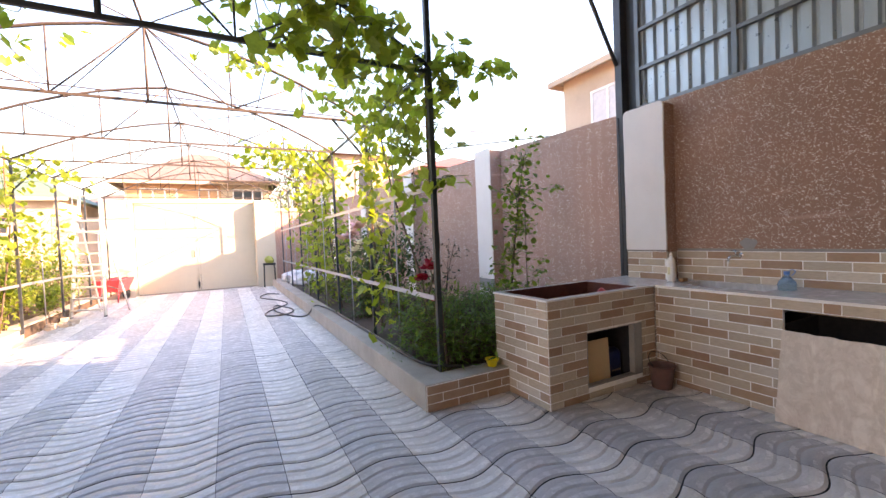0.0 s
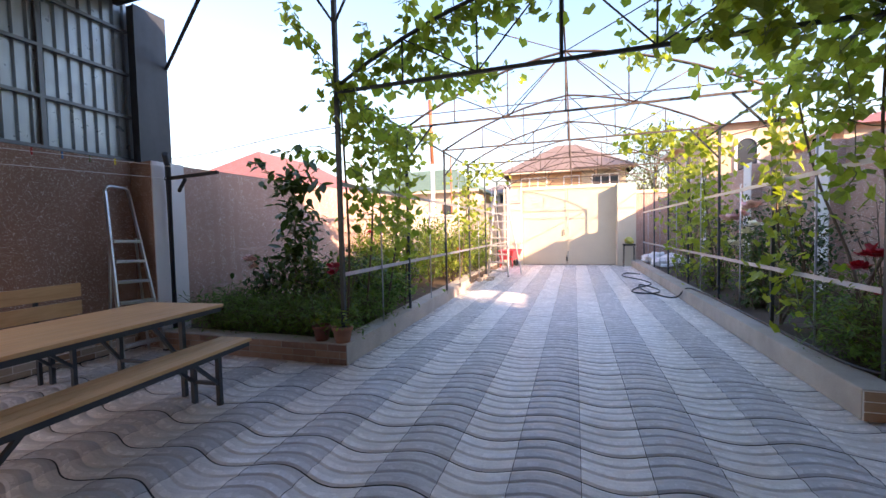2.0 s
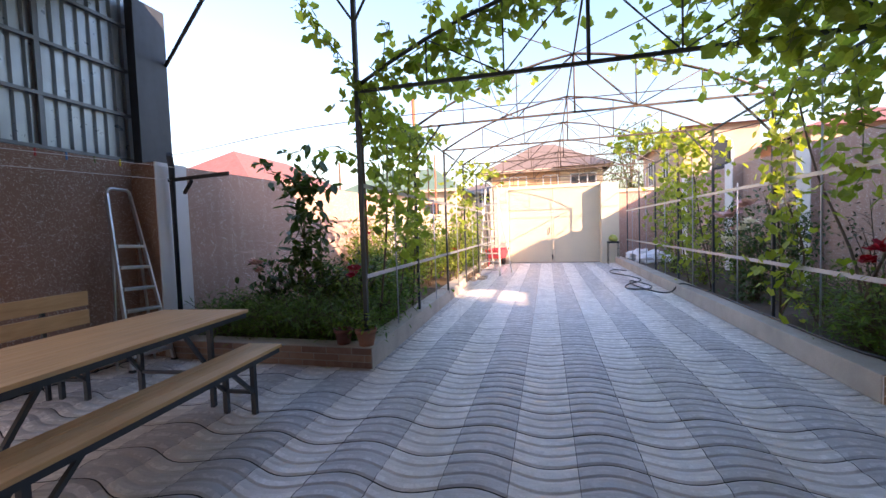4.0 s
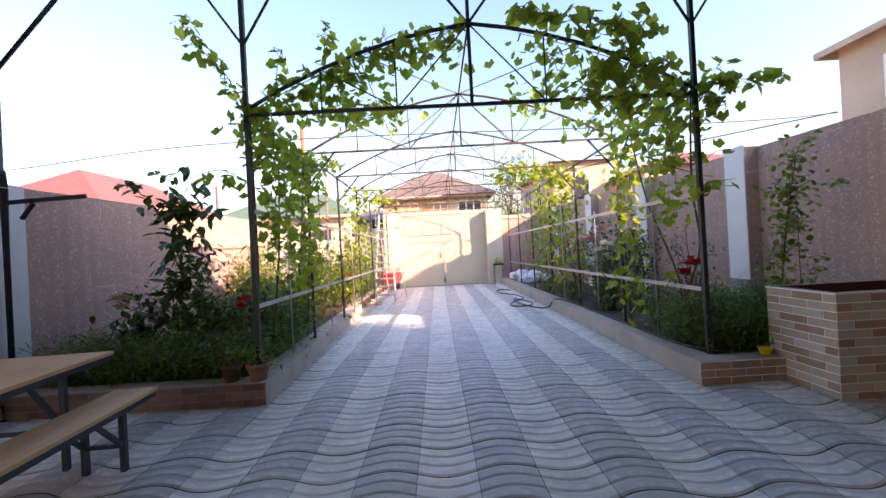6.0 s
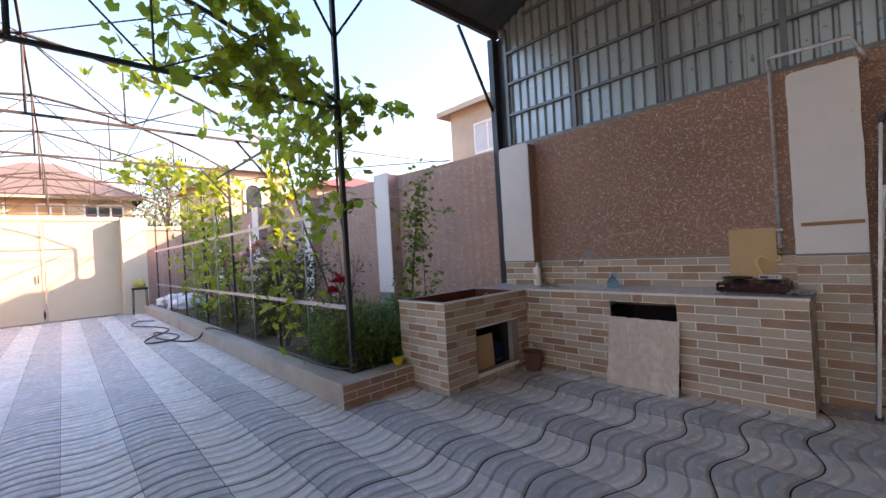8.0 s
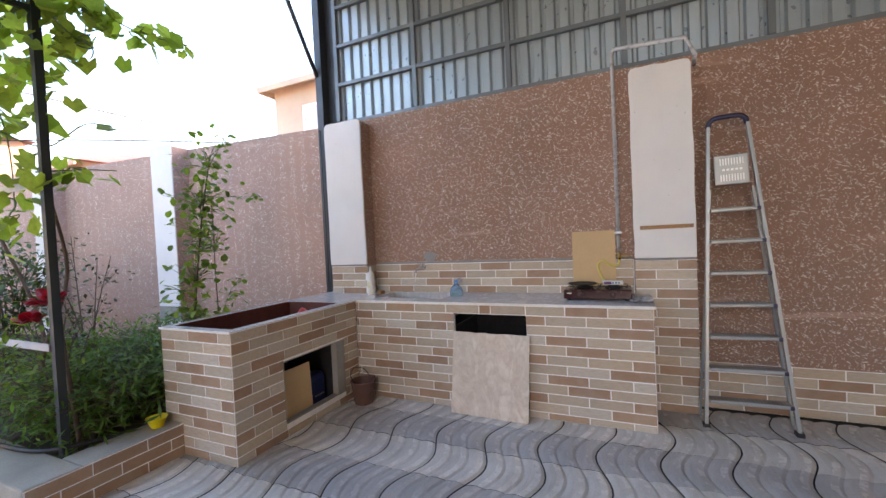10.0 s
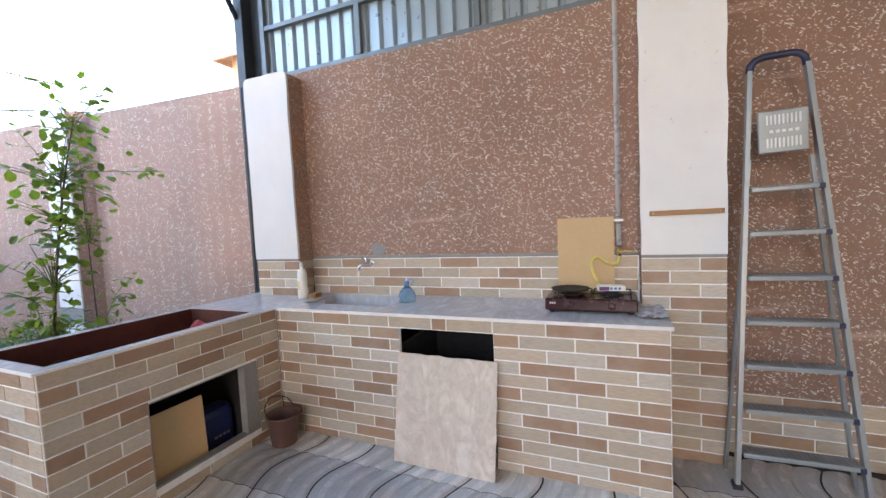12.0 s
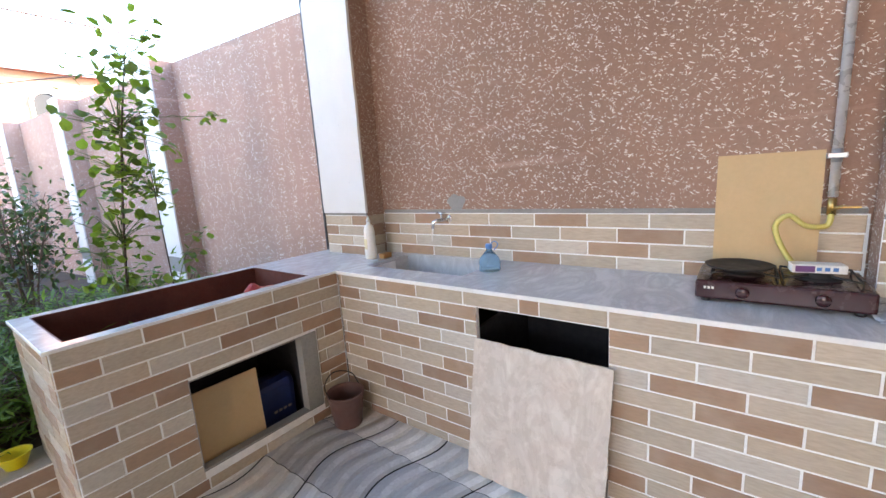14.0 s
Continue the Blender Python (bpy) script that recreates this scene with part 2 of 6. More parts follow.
M_BOARD = marble_mat("board_stone", (0.72, 0.62, 0.52), (0.60, 0.485, 0.39), 0.25)
M_CLAD = shed_mat("cladding_sheet", (0.36, 0.43, 0.46), 0.45, 0.34)
M_ROOFSHEET = shed_mat("roof_sheet", (0.09, 0.10, 0.11), 0.3, 0.5)
M_FRAME = shed_mat("frame_steel", (0.16, 0.185, 0.20), 0.4, 0.42)
M_STEEL = shed_mat("dark_steel", (0.055, 0.065, 0.075), 0.4, 0.45)
M_PERG = shed_mat("pergola_steel", (0.035, 0.045, 0.045), 0.3, 0.5)
M_RUSTY = shed_mat("weathered_brown_steel", (0.10, 0.075, 0.065), 0.2, 0.55)
M_GALV = shed_mat("galvanised_strip", (0.42, 0.45, 0.48), 0.7, 0.38)
M_ALU = brushed("aluminium", (0.62, 0.66, 0.68), 0.32)
M_LADDER = shed_mat("ladder_steel", (0.34, 0.37, 0.37), 0.55, 0.38)
M_PALE_METAL = plain("pale_painted_metal", (0.66, 0.62, 0.56), 0.45, 0.2, 0.15, 6)
M_PIPE = plain("grey_pipe_paint", (0.60, 0.60, 0.61), 0.3, 0.2, 0.1, 8)
M_NAVY = plain("navy_plastic", (0.02, 0.022, 0.06), 0.4)
M_BLACK = plain("black_rubber", (0.018, 0.018, 0.02), 0.5)
# near-black colour standing in for the shade inside counter and barbecue
M_SHADE_LINING = plain("shade_lining", (0.02, 0.02, 0.022), 0.9)
M_RUST = plain("red_oxide", (0.13, 0.035, 0.025), 0.65, 0.1, 0.3, 7, 0.002)
M_WOOD = wood_mat("pine_board", (0.66, 0.34, 0.15), (0.80, 0.48, 0.24))
M_STRIP = wood_mat("brown_strip", (0.27, 0.115, 0.03), (0.38, 0.17, 0.05))
M_CARD = plain("cardboard", (0.62, 0.41, 0.22), 0.8, 0, 0.06, 5)
M_HOB = plain("maroon_enamel", (0.04, 0.006, 0.008), 0.22, 0.1, 0.15)
M_IRON = plain("cast_iron", (0.03, 0.028, 0.027), 0.6, 0.4, 0.2)
M_YHOSE = plain("yellow_hose", (0.68, 0.55, 0.16), 0.45)
M_CHROME = brushed("chrome", (0.75, 0.75, 0.74), 0.16)
M_TERRA = plain("terracotta", (0.34, 0.145, 0.085), 0.75, 0, 0.2, 12, 0.002)
M_DTERRA = plain("brown_plastic_pot", (0.17, 0.055, 0.04), 0.55)
M_BUCKET = plain("brown_bucket", (0.15, 0.072, 0.058), 0.6)
M_YELLOW = plain("yellow_plastic", (0.80, 0.62, 0.02), 0.4)
M_BOTTLE_W = plain("white_plastic", (0.80, 0.78, 0.73), 0.35)
M_RED = plain("red_plastic", (0.55, 0.04, 0.035), 0.4)
M_REDPAINT = plain("red_paint", (0.62, 0.06, 0.07), 0.45, 0, 0.2)
M_BLUE = plain("blue_plastic", (0.05, 0.20, 0.45), 0.35)
M_NAVYBAG = plain("blue_bag", (0.012, 0.03, 0.12), 0.45)
M_BAGS = plain("white_bag", (0.72, 0.72, 0.72), 0.6, 0, 0.2, 8, 0.004)
M_PLASTIC_GREY = plain("grey_film", (0.45, 0.45, 0.47), 0.25, 0, 0.15)
M_SOIL = concrete("soil", (0.10, 0.07, 0.05), 5)
M_BARK = plain("bark", (0.12, 0.08, 0.055), 0.85, 0, 0.35, 30, 0.004)
M_GSTEM = plain("green_stem", (0.13, 0.17, 0.06), 0.6, 0, 0.3, 20)
M_LEAF_VINE = leaf_mat("vine_leaf", (0.14, 0.21, 0.045), (0.23, 0.32, 0.075), (0.37, 0.46, 0.14), 0.62)
M_LEAF_LIME = leaf_mat("lime_leaf", (0.17, 0.24, 0.04), (0.26, 0.34, 0.06), (0.38, 0.45, 0.11), 0.5)
M_LEAF_DARK = leaf_mat("dark_leaf", (0.035, 0.07, 0.025), (0.055, 0.11, 0.035), (0.09, 0.16, 0.05), 0.3, 0.35)
M_LEAF_HERB = leaf_mat("herb_leaf", (0.05, 0.12, 0.025), (0.09, 0.20, 0.045), (0.16, 0.30, 0.075), 0.45)
M_LEAF_MID = leaf_mat("shrub_leaf", (0.08, 0.15, 0.03), (0.14, 0.24, 0.05), (0.24, 0.34, 0.08), 0.45)
M_LEAF_PURP = leaf_mat("purple_leaf", (0.035, 0.03, 0.025), (0.055, 0.055, 0.03), (0.09, 0.10, 0.04), 0.25)
M_LEAF_TREE = leaf_mat("tree_leaf", (0.035, 0.06, 0.02), (0.06, 0.09, 0.03), (0.10, 0.13, 0.045), 0.25)
M_ROSE = leaf_mat("red_petal", (0.32, 0.006, 0.02), (0.42, 0.012, 0.035), (0.52, 0.03, 0.06), 0.25)
M_PINKP = leaf_mat("pink_petal", (0.60, 0.28, 0.34), (0.70, 0.42, 0.46), (0.80, 0.58, 0.58), 0.25)
M_WHITEP = leaf_mat("white_petal", (0.74, 0.66, 0.60), (0.80, 0.74, 0.68), (0.84, 0.80, 0.76), 0.25)
M_BEIGE = concrete("beige_render", (0.62, 0.50, 0.36), 0.8)
M_BEIGE2 = concrete("pale_render", (0.57, 0.46, 0.36), 0.8)
M_PEACH = concrete("peach_render", (0.60, 0.43, 0.32), 0.8)
M_ORANGE = concrete("orange_render", (0.58, 0.34, 0.19), 0.8)
M_BROOF = plain("brown_roof", (0.18, 0.135, 0.115), 0.7, 0, 0.2, 2)
M_RROOF = plain("red_roof", (0.24, 0.095, 0.08), 0.6, 0, 0.15, 2)
M_GROOF = plain("green_roof", (0.10, 0.17, 0.12), 0.6, 0, 0.15, 2)
M_WINFRAME = plain("white_frame", (0.78, 0.78, 0.76), 0.4)
M_CURTAIN = plain("pale_curtain", (0.55, 0.56, 0.58), 0.3)
M_BRFRAME = plain("brown_frame", (0.16, 0.08, 0.05), 0.5)
M_CABLE = plain("cable", (0.05, 0.03, 0.03), 0.6)
M_POLE_R = plain("rust_paint", (0.42, 0.12, 0.06), 0.6)
M_GROUND = concrete("ground_earth", (0.30, 0.24, 0.18), 0.3)


def glass_mat(name, tint, rough=0.03):
    m = Mat(name, rough, 0.0, 0.5)
    m.color(tint)
    m.b.inputs["Transmission Weight"].default_value = 0.85
    m.b.inputs["IOR"].default_value = 1.3
    return m.m


M_BOTTLE_B = glass_mat("blue_bottle", (0.35, 0.62, 0.80), 0.1)
M_PANE = Mat("window_glass", 0.12, 0, 0.3).color((0.04, 0.05, 0.06)).m


# ---- mesh helpers ----
def box(bm, x0, x1, y0, y1, z0, z1, bevel=0.0):
    ret = bmesh.ops.create_cube(bm, size=1.0)
    vs = ret["verts"]
    for v in vs:
        v.co = Vector(((x0 + x1) / 2 + v.co.x * (x1 - x0), (y0 + y1) / 2 + v.co.y * (y1 - y0), (z0 + z1) / 2 + v.co.z * (z1 - z0)))
    if bevel:
        es = list({e for v in vs for e in v.link_edges})
        bmesh.ops.bevel(bm, geom=es, offset=bevel, segments=2, affect="EDGES", profile=0.5)
    return vs


def tube(bm, pts, r, n=8, r1=None, cap=True):
    """A round tube along a list of places, tapering from r to r1."""
    pts = [Vector(p) for p in pts]
    rings = []
    up = Vector((0, 0, 1))
    for i, p in enumerate(pts):
        d = (pts[min(i + 1, len(pts) - 1)] - pts[max(i - 1, 0)]).normalized()
        a = d.cross(up)
        if a.length < 0.05:
            a = d.cross(Vector((1, 0, 0)))
        a.normalize()
        b = d.cross(a)
        rr = r if r1 is None else r + (r1 - r) * i / max(1, len(pts) - 1)
        rings.append([bm.verts.new(p + (a * math.cos(2 * math.pi * k / n) + b * math.sin(2 * math.pi * k / n)) * rr) for k in range(n)])
    for u, w in zip(rings, rings[1:]):
        for k in range(n):
            f = bm.faces.new((u[k], u[(k + 1) % n], w[(k + 1) % n], w[k]))
            f.smooth = n > 4
    if cap:
        bm.faces.new(list(reversed(rings[0])))
        bm.faces.new(rings[-1])


def beam(bm, a, b, w, h=None):
    """A rectangular bar from a to b."""
    a, b = Vector(a), Vector(b)
    h = h or w
    d = (b - a).normalized()
    s = d.cross(Vector((0, 0, 1)))
    if s.length < 0.05:
        s = Vector((1, 0, 0))
    s.normalize()
    t = s.cross(d).normalized()
    vs = [bm.verts.new(p + s * i * w / 2 + t * j * h / 2) for p in (a, b) for i, j in ((-1, -1), (1, -1), (1, 1), (-1, 1))]
    for k in range(4):
        bm.faces.new((vs[k], vs[(k + 1) % 4], vs[4 + (k + 1) % 4], vs[4 + k]))
    bm.faces.new(vs[3::-1])
    bm.faces.new(vs[4:])


def lathe(bm, prof, n=24, cx=0.0, cy=0.0):
    """A turned shape from (radius, height) pairs."""
    rings = [[bm.verts.new((cx + r * math.cos(2 * math.pi * k / n), cy + r * math.sin(2 * math.pi * k / n), z)) for k in range(n)] for r, z in prof]
    for u, w in zip(rings, rings[1:]):
        for k in range(n):
            f = bm.faces.new((u[k], u[(k + 1) % n], w[(k + 1) % n], w[k]))
            f.smooth = True
    bm.faces.new(list(reversed(rings[0])))
    bm.faces.new(rings[-1])


def finish(bm, name, mat):
    bmesh.ops.recalc_face_normals(bm, faces=bm.faces)
    me = bpy.data.meshes.new(name)
    bm.to_mesh(me)
    bm.free()
    me.materials.append(mat)
    return me


def part(name, bm, mat, parent=None, label=""):
    ob = new(name, finish(bm, name, mat))
    if parent:
        ob.parent = parent
    return tagged(ob, label)


def boxpart(name, dims, mat, parent=None, label="", bevel=0.0):
    bm = bmesh.new()
    for d in (dims if isinstance(dims[0], tuple) else [dims]):
        box(bm, *d, bevel)
    return part(name, bm, mat, parent, label)


def thing(name, label, category, x=0, y=0, z=0, rz=0, group="", kind=""):
    ob = new(name)
    ob.empty_display_size = 0.1
    ob.matrix_basis = pose(x, y, z, 0, 0, rz)
    return tagged(ob, label, category, group, kind)


def setting(name, bm_or_dims, mat, label="", category="", parent=None, bevel=0.0):
    if isinstance(bm_or_dims, bmesh.types.BMesh):
        ob = part(name, bm_or_dims, mat, parent)
    else:
        ob = boxpart(name, bm_or_dims, mat, parent, "", bevel)
    return tagged(ob, label, category, "", "structure")


def rawmesh(name, verts, faces, mat, parent=None, smooth=False):
    me = bpy.data.meshes.new(name)
    me.from_pydata(verts, [], faces)
    me.materials.append(mat)
    ob = new(name, me)
    if parent:
        ob.parent = parent
    return ob


# leaf outlines: points in the leaf's own plane, first the stalk end
GRAPE = []
for q in range(16):
    a_ = 2 * math.pi * q / 16
    r_ = 0.5 * (1 + 0.13 * math.cos(5 * a_)) if q != 8 else 0.24
    GRAPE.append((1.05 * r_ * math.sin(a_), 0.45 + 1.05 * r_ * math.cos(a_)))
OVAL = [(0, 0), (0.24, 0.3), (0.22, 0.65), (0, 1.0), (-0.22, 0.65), (-0.24, 0.3)]
BLADE = [(0, 0), (0.10, 0.45), (0, 1.0), (-0.10, 0.45)]
PETAL = [(0, 0), (0.42, 0.45), (0.34, 0.85), (0, 1.0), (-0.34, 0.85), (-0.42, 0.45)]
OUTLINES = {"grape": GRAPE, "oval": OVAL, "blade": BLADE, "petal": PETAL}


def leaf_cloud(name, places, size, outline, mat, parent=None, droop=0.5, rng=None, ups=None):
    """Many single leaves, one at each place, in one mesh. droop: 0 lies flat, 1 hangs."""
    rng = rng or np.random.default_rng(1)
    places = np.asarray(places, float)
    n = len(places)
    out = np.array(OUTLINES[outline])
    k = len(out)
    yaw = rng.uniform(0, 2 * math.pi, n)
    tip = -(droop + rng.normal(0, 0.35, n)) * 1.2
    if ups is not None:
        tip = ups + rng.normal(0, 0.25, n)
    fwd = np.stack([np.cos(yaw) * np.cos(tip), np.sin(yaw) * np.cos(tip), np.sin(tip)], 1)
    side = np.stack([-np.sin(yaw), np.cos(yaw), rng.normal(0, 0.35, n)], 1)
    side /= np.linalg.norm(side, axis=1)[:, None]
    nor = np.cross(fwd, side)
    s = size * rng.uniform(0.6, 1.25, n)
    fold = rng.uniform(0.08, 0.3, n)
    curl = rng.uniform(-0.25, 0.1, n)
    centre = np.array([[0.0, 0.45]])
    pts = np.concatenate([out, centre], 0)
    u, v = pts[:, 0], pts[:, 1]
    P = (places[:, None, :] + s[:, None, None] * (side[:, None, :] * u[None, :, None] + fwd[:, None, :] * v[None, :, None]
         + nor[:, None, :] * (fold[:, None, None] * np.abs(u)[None, :, None] + curl[:, None, None] * (v ** 2)[None, :, None])))
    verts = P.reshape(-1, 3)
    faces = []
    for i in range(n):
        b = i * (k + 1)
        for j in range(k):
            faces.append((b + k, b + j, b + (j + 1) % k))
    return rawmesh(name, verts.tolist(), faces, mat, parent)


def along(pts, n, spread, rng, droop=0.0):
    """Places scattered about a line through pts; droop lets them hang below it."""
    pts = np.asarray(pts, float)
    seg = np.linalg.norm(np.diff(pts, axis=0), axis=1)
    cum = np.concatenate([[0], np.cumsum(seg)])
    t = rng.uniform(0, cum[-1], n)
    base = np.stack([np.interp(t, cum, pts[:, k]) for k in range(3)], 1)
    off = rng.normal(0, 1, (n, 3)) * np.asarray(spread)
    base = base + off
    if droop:
        base[:, 2] -= np.abs(rng.normal(0, droop, n))
    return base


# ---- large structure ----
STRIPE, ROW, X0, Y0, WAVE = 0.38, 0.363, -0.577, 1.618, 0.056
WALL_X, LWALL_X = 4.43, -5.57
EAVE_Y, EAVE_Z, RISE = 3.42, 4.38, 0.40
BACK_Y = -4.5
ROOF_END = -4.5
# west wall stops here; the unseen opening beyond is assumed, to admit light
WEST_END = 1.4


def slab(points, z0, z1):
    """A prism over a plan outline."""
    bm = bmesh.new()
    lo = [bm.verts.new((x, y, z0)) for x, y in points]
    hi = [bm.verts.new((x, y, z1)) for x, y in points]
    n = len(points)
    for k in range(n):
        bm.faces.new((lo[k], lo[(k + 1) % n], hi[(k + 1) % n], hi[k]))
    bm.faces.new(hi)
    bm.faces.new(lo[::-1])
    return bm


def quad_wall(a, b, thick, z0, z1):
    """A straight wall from a to b in plan, its thickness laid to the right-hand side of a-b."""
    a, b = Vector((*a, 0)), Vector((*b, 0))
    d = (b - a).normalized()
    o = Vector((d.y, -d.x, 0)) * thick
    return slab([tuple(p.xy) for p in (a, b, b + o, a + o)], z0, z1)


ground_bm = bmesh.new()
box(ground_bm, -900, 900, -900, 900, -0.5, -0.06)
setting("ground", ground_bm, M_GROUND, "dry bare earth ground around the yard", "ground")
floor = setting("floor", slab([(-5.7, BACK_Y), (4.6, BACK_Y), (4.6, 3.6), (1.9, 3.6), (1.9, 16.0), (-3.6, 16.0), (-3.6, 3.6), (-5.7, 3.6)], -0.06, -0.012), M_JOINT,
                "grey and pale wavy concrete pavers with dark joints", "paving")

# right-hand wall of the covered terrace, with its two piers
wall_east = setting("wall_east", (WALL_X, 4.68, BACK_Y, 3.30, 0, 2.74), M_CHIP, "brown rough-cast wall flecked with pale stone chips", "wall")
def plaster_face(x0, x1, h, z0, zt, seed):
    """A slab of plaster on a pier: wavering edges and rounded upper corners."""
    rng = random.Random(seed)
    r = 0.045
    pts = [(-h, z0), (h, z0)]
    for k in range(1, 12):
        pts.append((h + rng.uniform(-0.004, 0.003), z0 + (zt - r - z0) * k / 12))
    for k in range(7):
        a = math.pi / 2 * k / 6
        pts.append((h - r + r * math.cos(a), zt - r + r * math.sin(a)))
    for k in range(1, 5):
        pts.append((h - r - (2 * h - 2 * r) * k / 5, zt + rng.uniform(-0.006, 0.005)))
    for k in range(7):
        a = math.pi / 2 * (1 + k / 6)
        pts.append((-h + r + r * math.cos(a), zt - r + r * math.sin(a)))
    for k in range(11, 0, -1):
        pts.append((-h + rng.uniform(-0.003, 0.004), z0 + (zt - r - z0) * k / 12))
    bm = bmesh.new()
    f = [bm.verts.new((x0, y, z)) for y, z in pts]
    g = [bm.verts.new((x1, y, z)) for y, z in pts]
    bm.faces.new(f)
    bm.faces.new(g[::-1])
    for k in range(len(pts)):
        j = (k + 1) % len(pts)
        bm.faces.new((f[k], g[k], g[j], f[j]))
    return bm


pier_data = [("pier", 2.84, 3.30, 2.70), ("pier", -0.11, 0.31, 2.66), ("pier", -3.2, -2.78, 2.66)]
piers = []
for nm, y0, y1, zt in pier_data:
    p = thing(nm, "white-painted wall pier with a brown chipped side", "pier", WALL_X, (y0 + y1) / 2, 0, 0, "terrace wall piers", "structure")
    h = (y1 - y0) / 2
    boxpart("core", (-0.165, -0.002, -h + 0.006, h - 0.006, 0, zt - 0.02), M_CHIP, p, "brown chipped core")
    part("face", plaster_face(-0.187, -0.166, h, 1.19, zt, len(piers)), M_WHITE, p, "white plaster face")
    boxpart("cement_edge", (-0.181, -0.166, -h + 0.003, h - 0.003, 1.172, 1.189), M_GREY_CONC, p, "rough grey cement edge")
    boxpart("grout_bed", (-0.176, -0.1655, -h + 0.002, h - 0.002, 0, 1.171), M_GROUT, p, "white grout")
    piers.append((p, h))

# yard walls closing in slightly towards the gate
R0, R1 = (4.50, 3.50), (3.45, 16.0)
wall_yard_east = setting("wall_yard_east", quad_wall(R0, R1, 0.22, 0, 2.77), M_PINK, "pinkish brown rendered yard wall", "wall")


def rwall_x(y):
    return R0[0] + (R1[0] - R0[0]) * (y - R0[1]) / (R1[1] - R0[1])


for y in (5.68, 8.3, 10.9, 13.5):
    xw = rwall_x(y + 0.2)
    p = thing("yard_pier", "white-faced pier on the pink yard wall, paint flaking low down", "pier", xw, y + 0.2, 0, 0, "yard wall piers", "structure")
    boxpart("core", (-0.19, 0.03, -0.21, 0.21, 0, 2.78), M_PINK, p, "pink rendered core")
    boxpart("face", (-0.21, -0.191, -0.215, 0.215, 0.70, 2.81), M_WHITE, p, "white plaster face", 0.006)
    boxpart("flaked_patch", (-0.204, -0.191, -0.215, 0.215, 0.53, 0.698), M_GREY_CONC, p, "grey patch of flaked paint")
    boxpart("lower_face", (-0.208, -0.191, -0.215, 0.215, 0.0, 0.528), M_WHITE, p, "white plaster foot")

L0, L1 = (-5.36, 3.88), (-4.98, 9.4)
setting("wall_yard_west", quad_wall(L1, L0, 0.22, 0, 2.36), M_PINK, "pinkish brown rendered yard wall", "wall")
setting("wall_yard_west_far", quad_wall((-4.55, 16.0), (-4.98, 9.42), 0.2, 0, 2.0), M_BEIGE2, "lower beige yard wall", "wall")
# unseen boundary wall, added to close the west side
setting("wall_side_yard", (-13.2, -13.0, -4.7, 6.0, -0.06, 2.4), M_CREAM, "plain cream wall added out of view to the west", "wall")
# unseen wall, added to narrow the light from the west opening
setting("wall_west_rear", (-5.8, LWALL_X, BACK_Y, -1.6, 0, 7.0), M_CREAM, "plain cream wall added out of view to narrow the side light", "wall")
setting("wall_west", (-5.8, LWALL_X, WEST_END, 3.60, 0, 2.36), M_CHIP, "brown rough-cast wall flecked with pale stone chips", "wall")
# unseen wall, added to keep light from entering behind the terrace
setting("wall_back", (-5.8, 4.68, BACK_Y - 0.25, BACK_Y - 0.002, 0, 7.7), M_CREAM, "plain cream wall added out of view to block light from behind", "wall")

pl = thing("pier", "white-painted wall pier with a brown chipped side", "pier", LWALL_X, 3.63, 0, 0, "terrace wall piers", "structure")
boxpart("core", (0.0, 0.35, -0.215, 0.215, 0, 2.34), M_CHIP, pl, "brown chipped core")
boxpart("face", (0.351, 0.37, -0.22, 0.22, 0.0, 2.345), M_WHITE, pl, "white plaster face", 0.006)

# gate wall
GY = 15.83

for x0, x1, nm in ((-2.84, -2.16, "gate_pier"), (1.22, 1.83, "gate_pier")):
    setting(nm, (x0, x1, GY - 0.40, GY + 0.3, 0, 2.94), M_CREAM, "cream-painted gate pier in low sunlight", "gate pier", None, 0.01)
setting("gate_lintel", (-2.158, 1.218, GY - 0.06, GY + 0.28, 2.87, 2.99), M_CREAM, "cream coping over the gate", "lintel", None, 0.01)
setting("wall_north_east", (1.84, 3.7, GY, GY + 0.22, 0, 2.58), M_PINK, "pinkish rendered wall beside the gate", "wall")
setting("wall_coping", (1.84, 3.7, GY - 0.04, GY + 0.26, 2.585, 2.70), M_CREAM, "cream coping of the wall", "coping")
setting("wall_north_west", (-5.0, -2.85, GY, GY + 0.22, 0, 2.45), M_BEIGE2, "beige wall beside the gate", "wall")

gate = thing("gate", "closed cream-painted double metal yard gate", "gate", -0.47, GY, 0, 0, "", "structure")
for s in (-1, 1):
    leaf = bmesh.new()
    x0, x1 = (-1.67, -0.012) if s < 0 else (0.012, 1.67)
    box(leaf, x0, x1, -0.02, 0.02, 0.03, 2.86)
    lf = part("gate_leaf", leaf, M_GATE, gate, "flat cream sheet-metal leaf")
    fr = bmesh.new()
    box(fr, x0, x0 + 0.05, -0.032, -0.0205, 0.03, 2.86, 0.003)
    box(fr, x1 - 0.05, x1, -0.032, -0.0205, 0.03, 2.86, 0.003)
    box(fr, x0 + 0.05, x1 - 0.05, -0.032, -0.0205, 2.81, 2.86, 0.003)
    box(fr, x0 + 0.05, x1 - 0.05, -0.032, -0.0205, 0.03, 0.08, 0.003)
    part("leaf_frame", fr, M_GATE, lf)
b = bmesh.new()
tube(b, [(-0.14, -0.06, 1.12), (-0.14, -0.06, 1.36)], 0.014)
tube(b, [(-0.14, -0.03, 1.14), (-0.14, -0.06, 1.14)], 0.01)
tube(b, [(-0.14, -0.03, 1.34), (-0.14, -0.06, 1.34)], 0.01)
part("pull_handle", b, M_STEEL, gate, "dark pull handle")
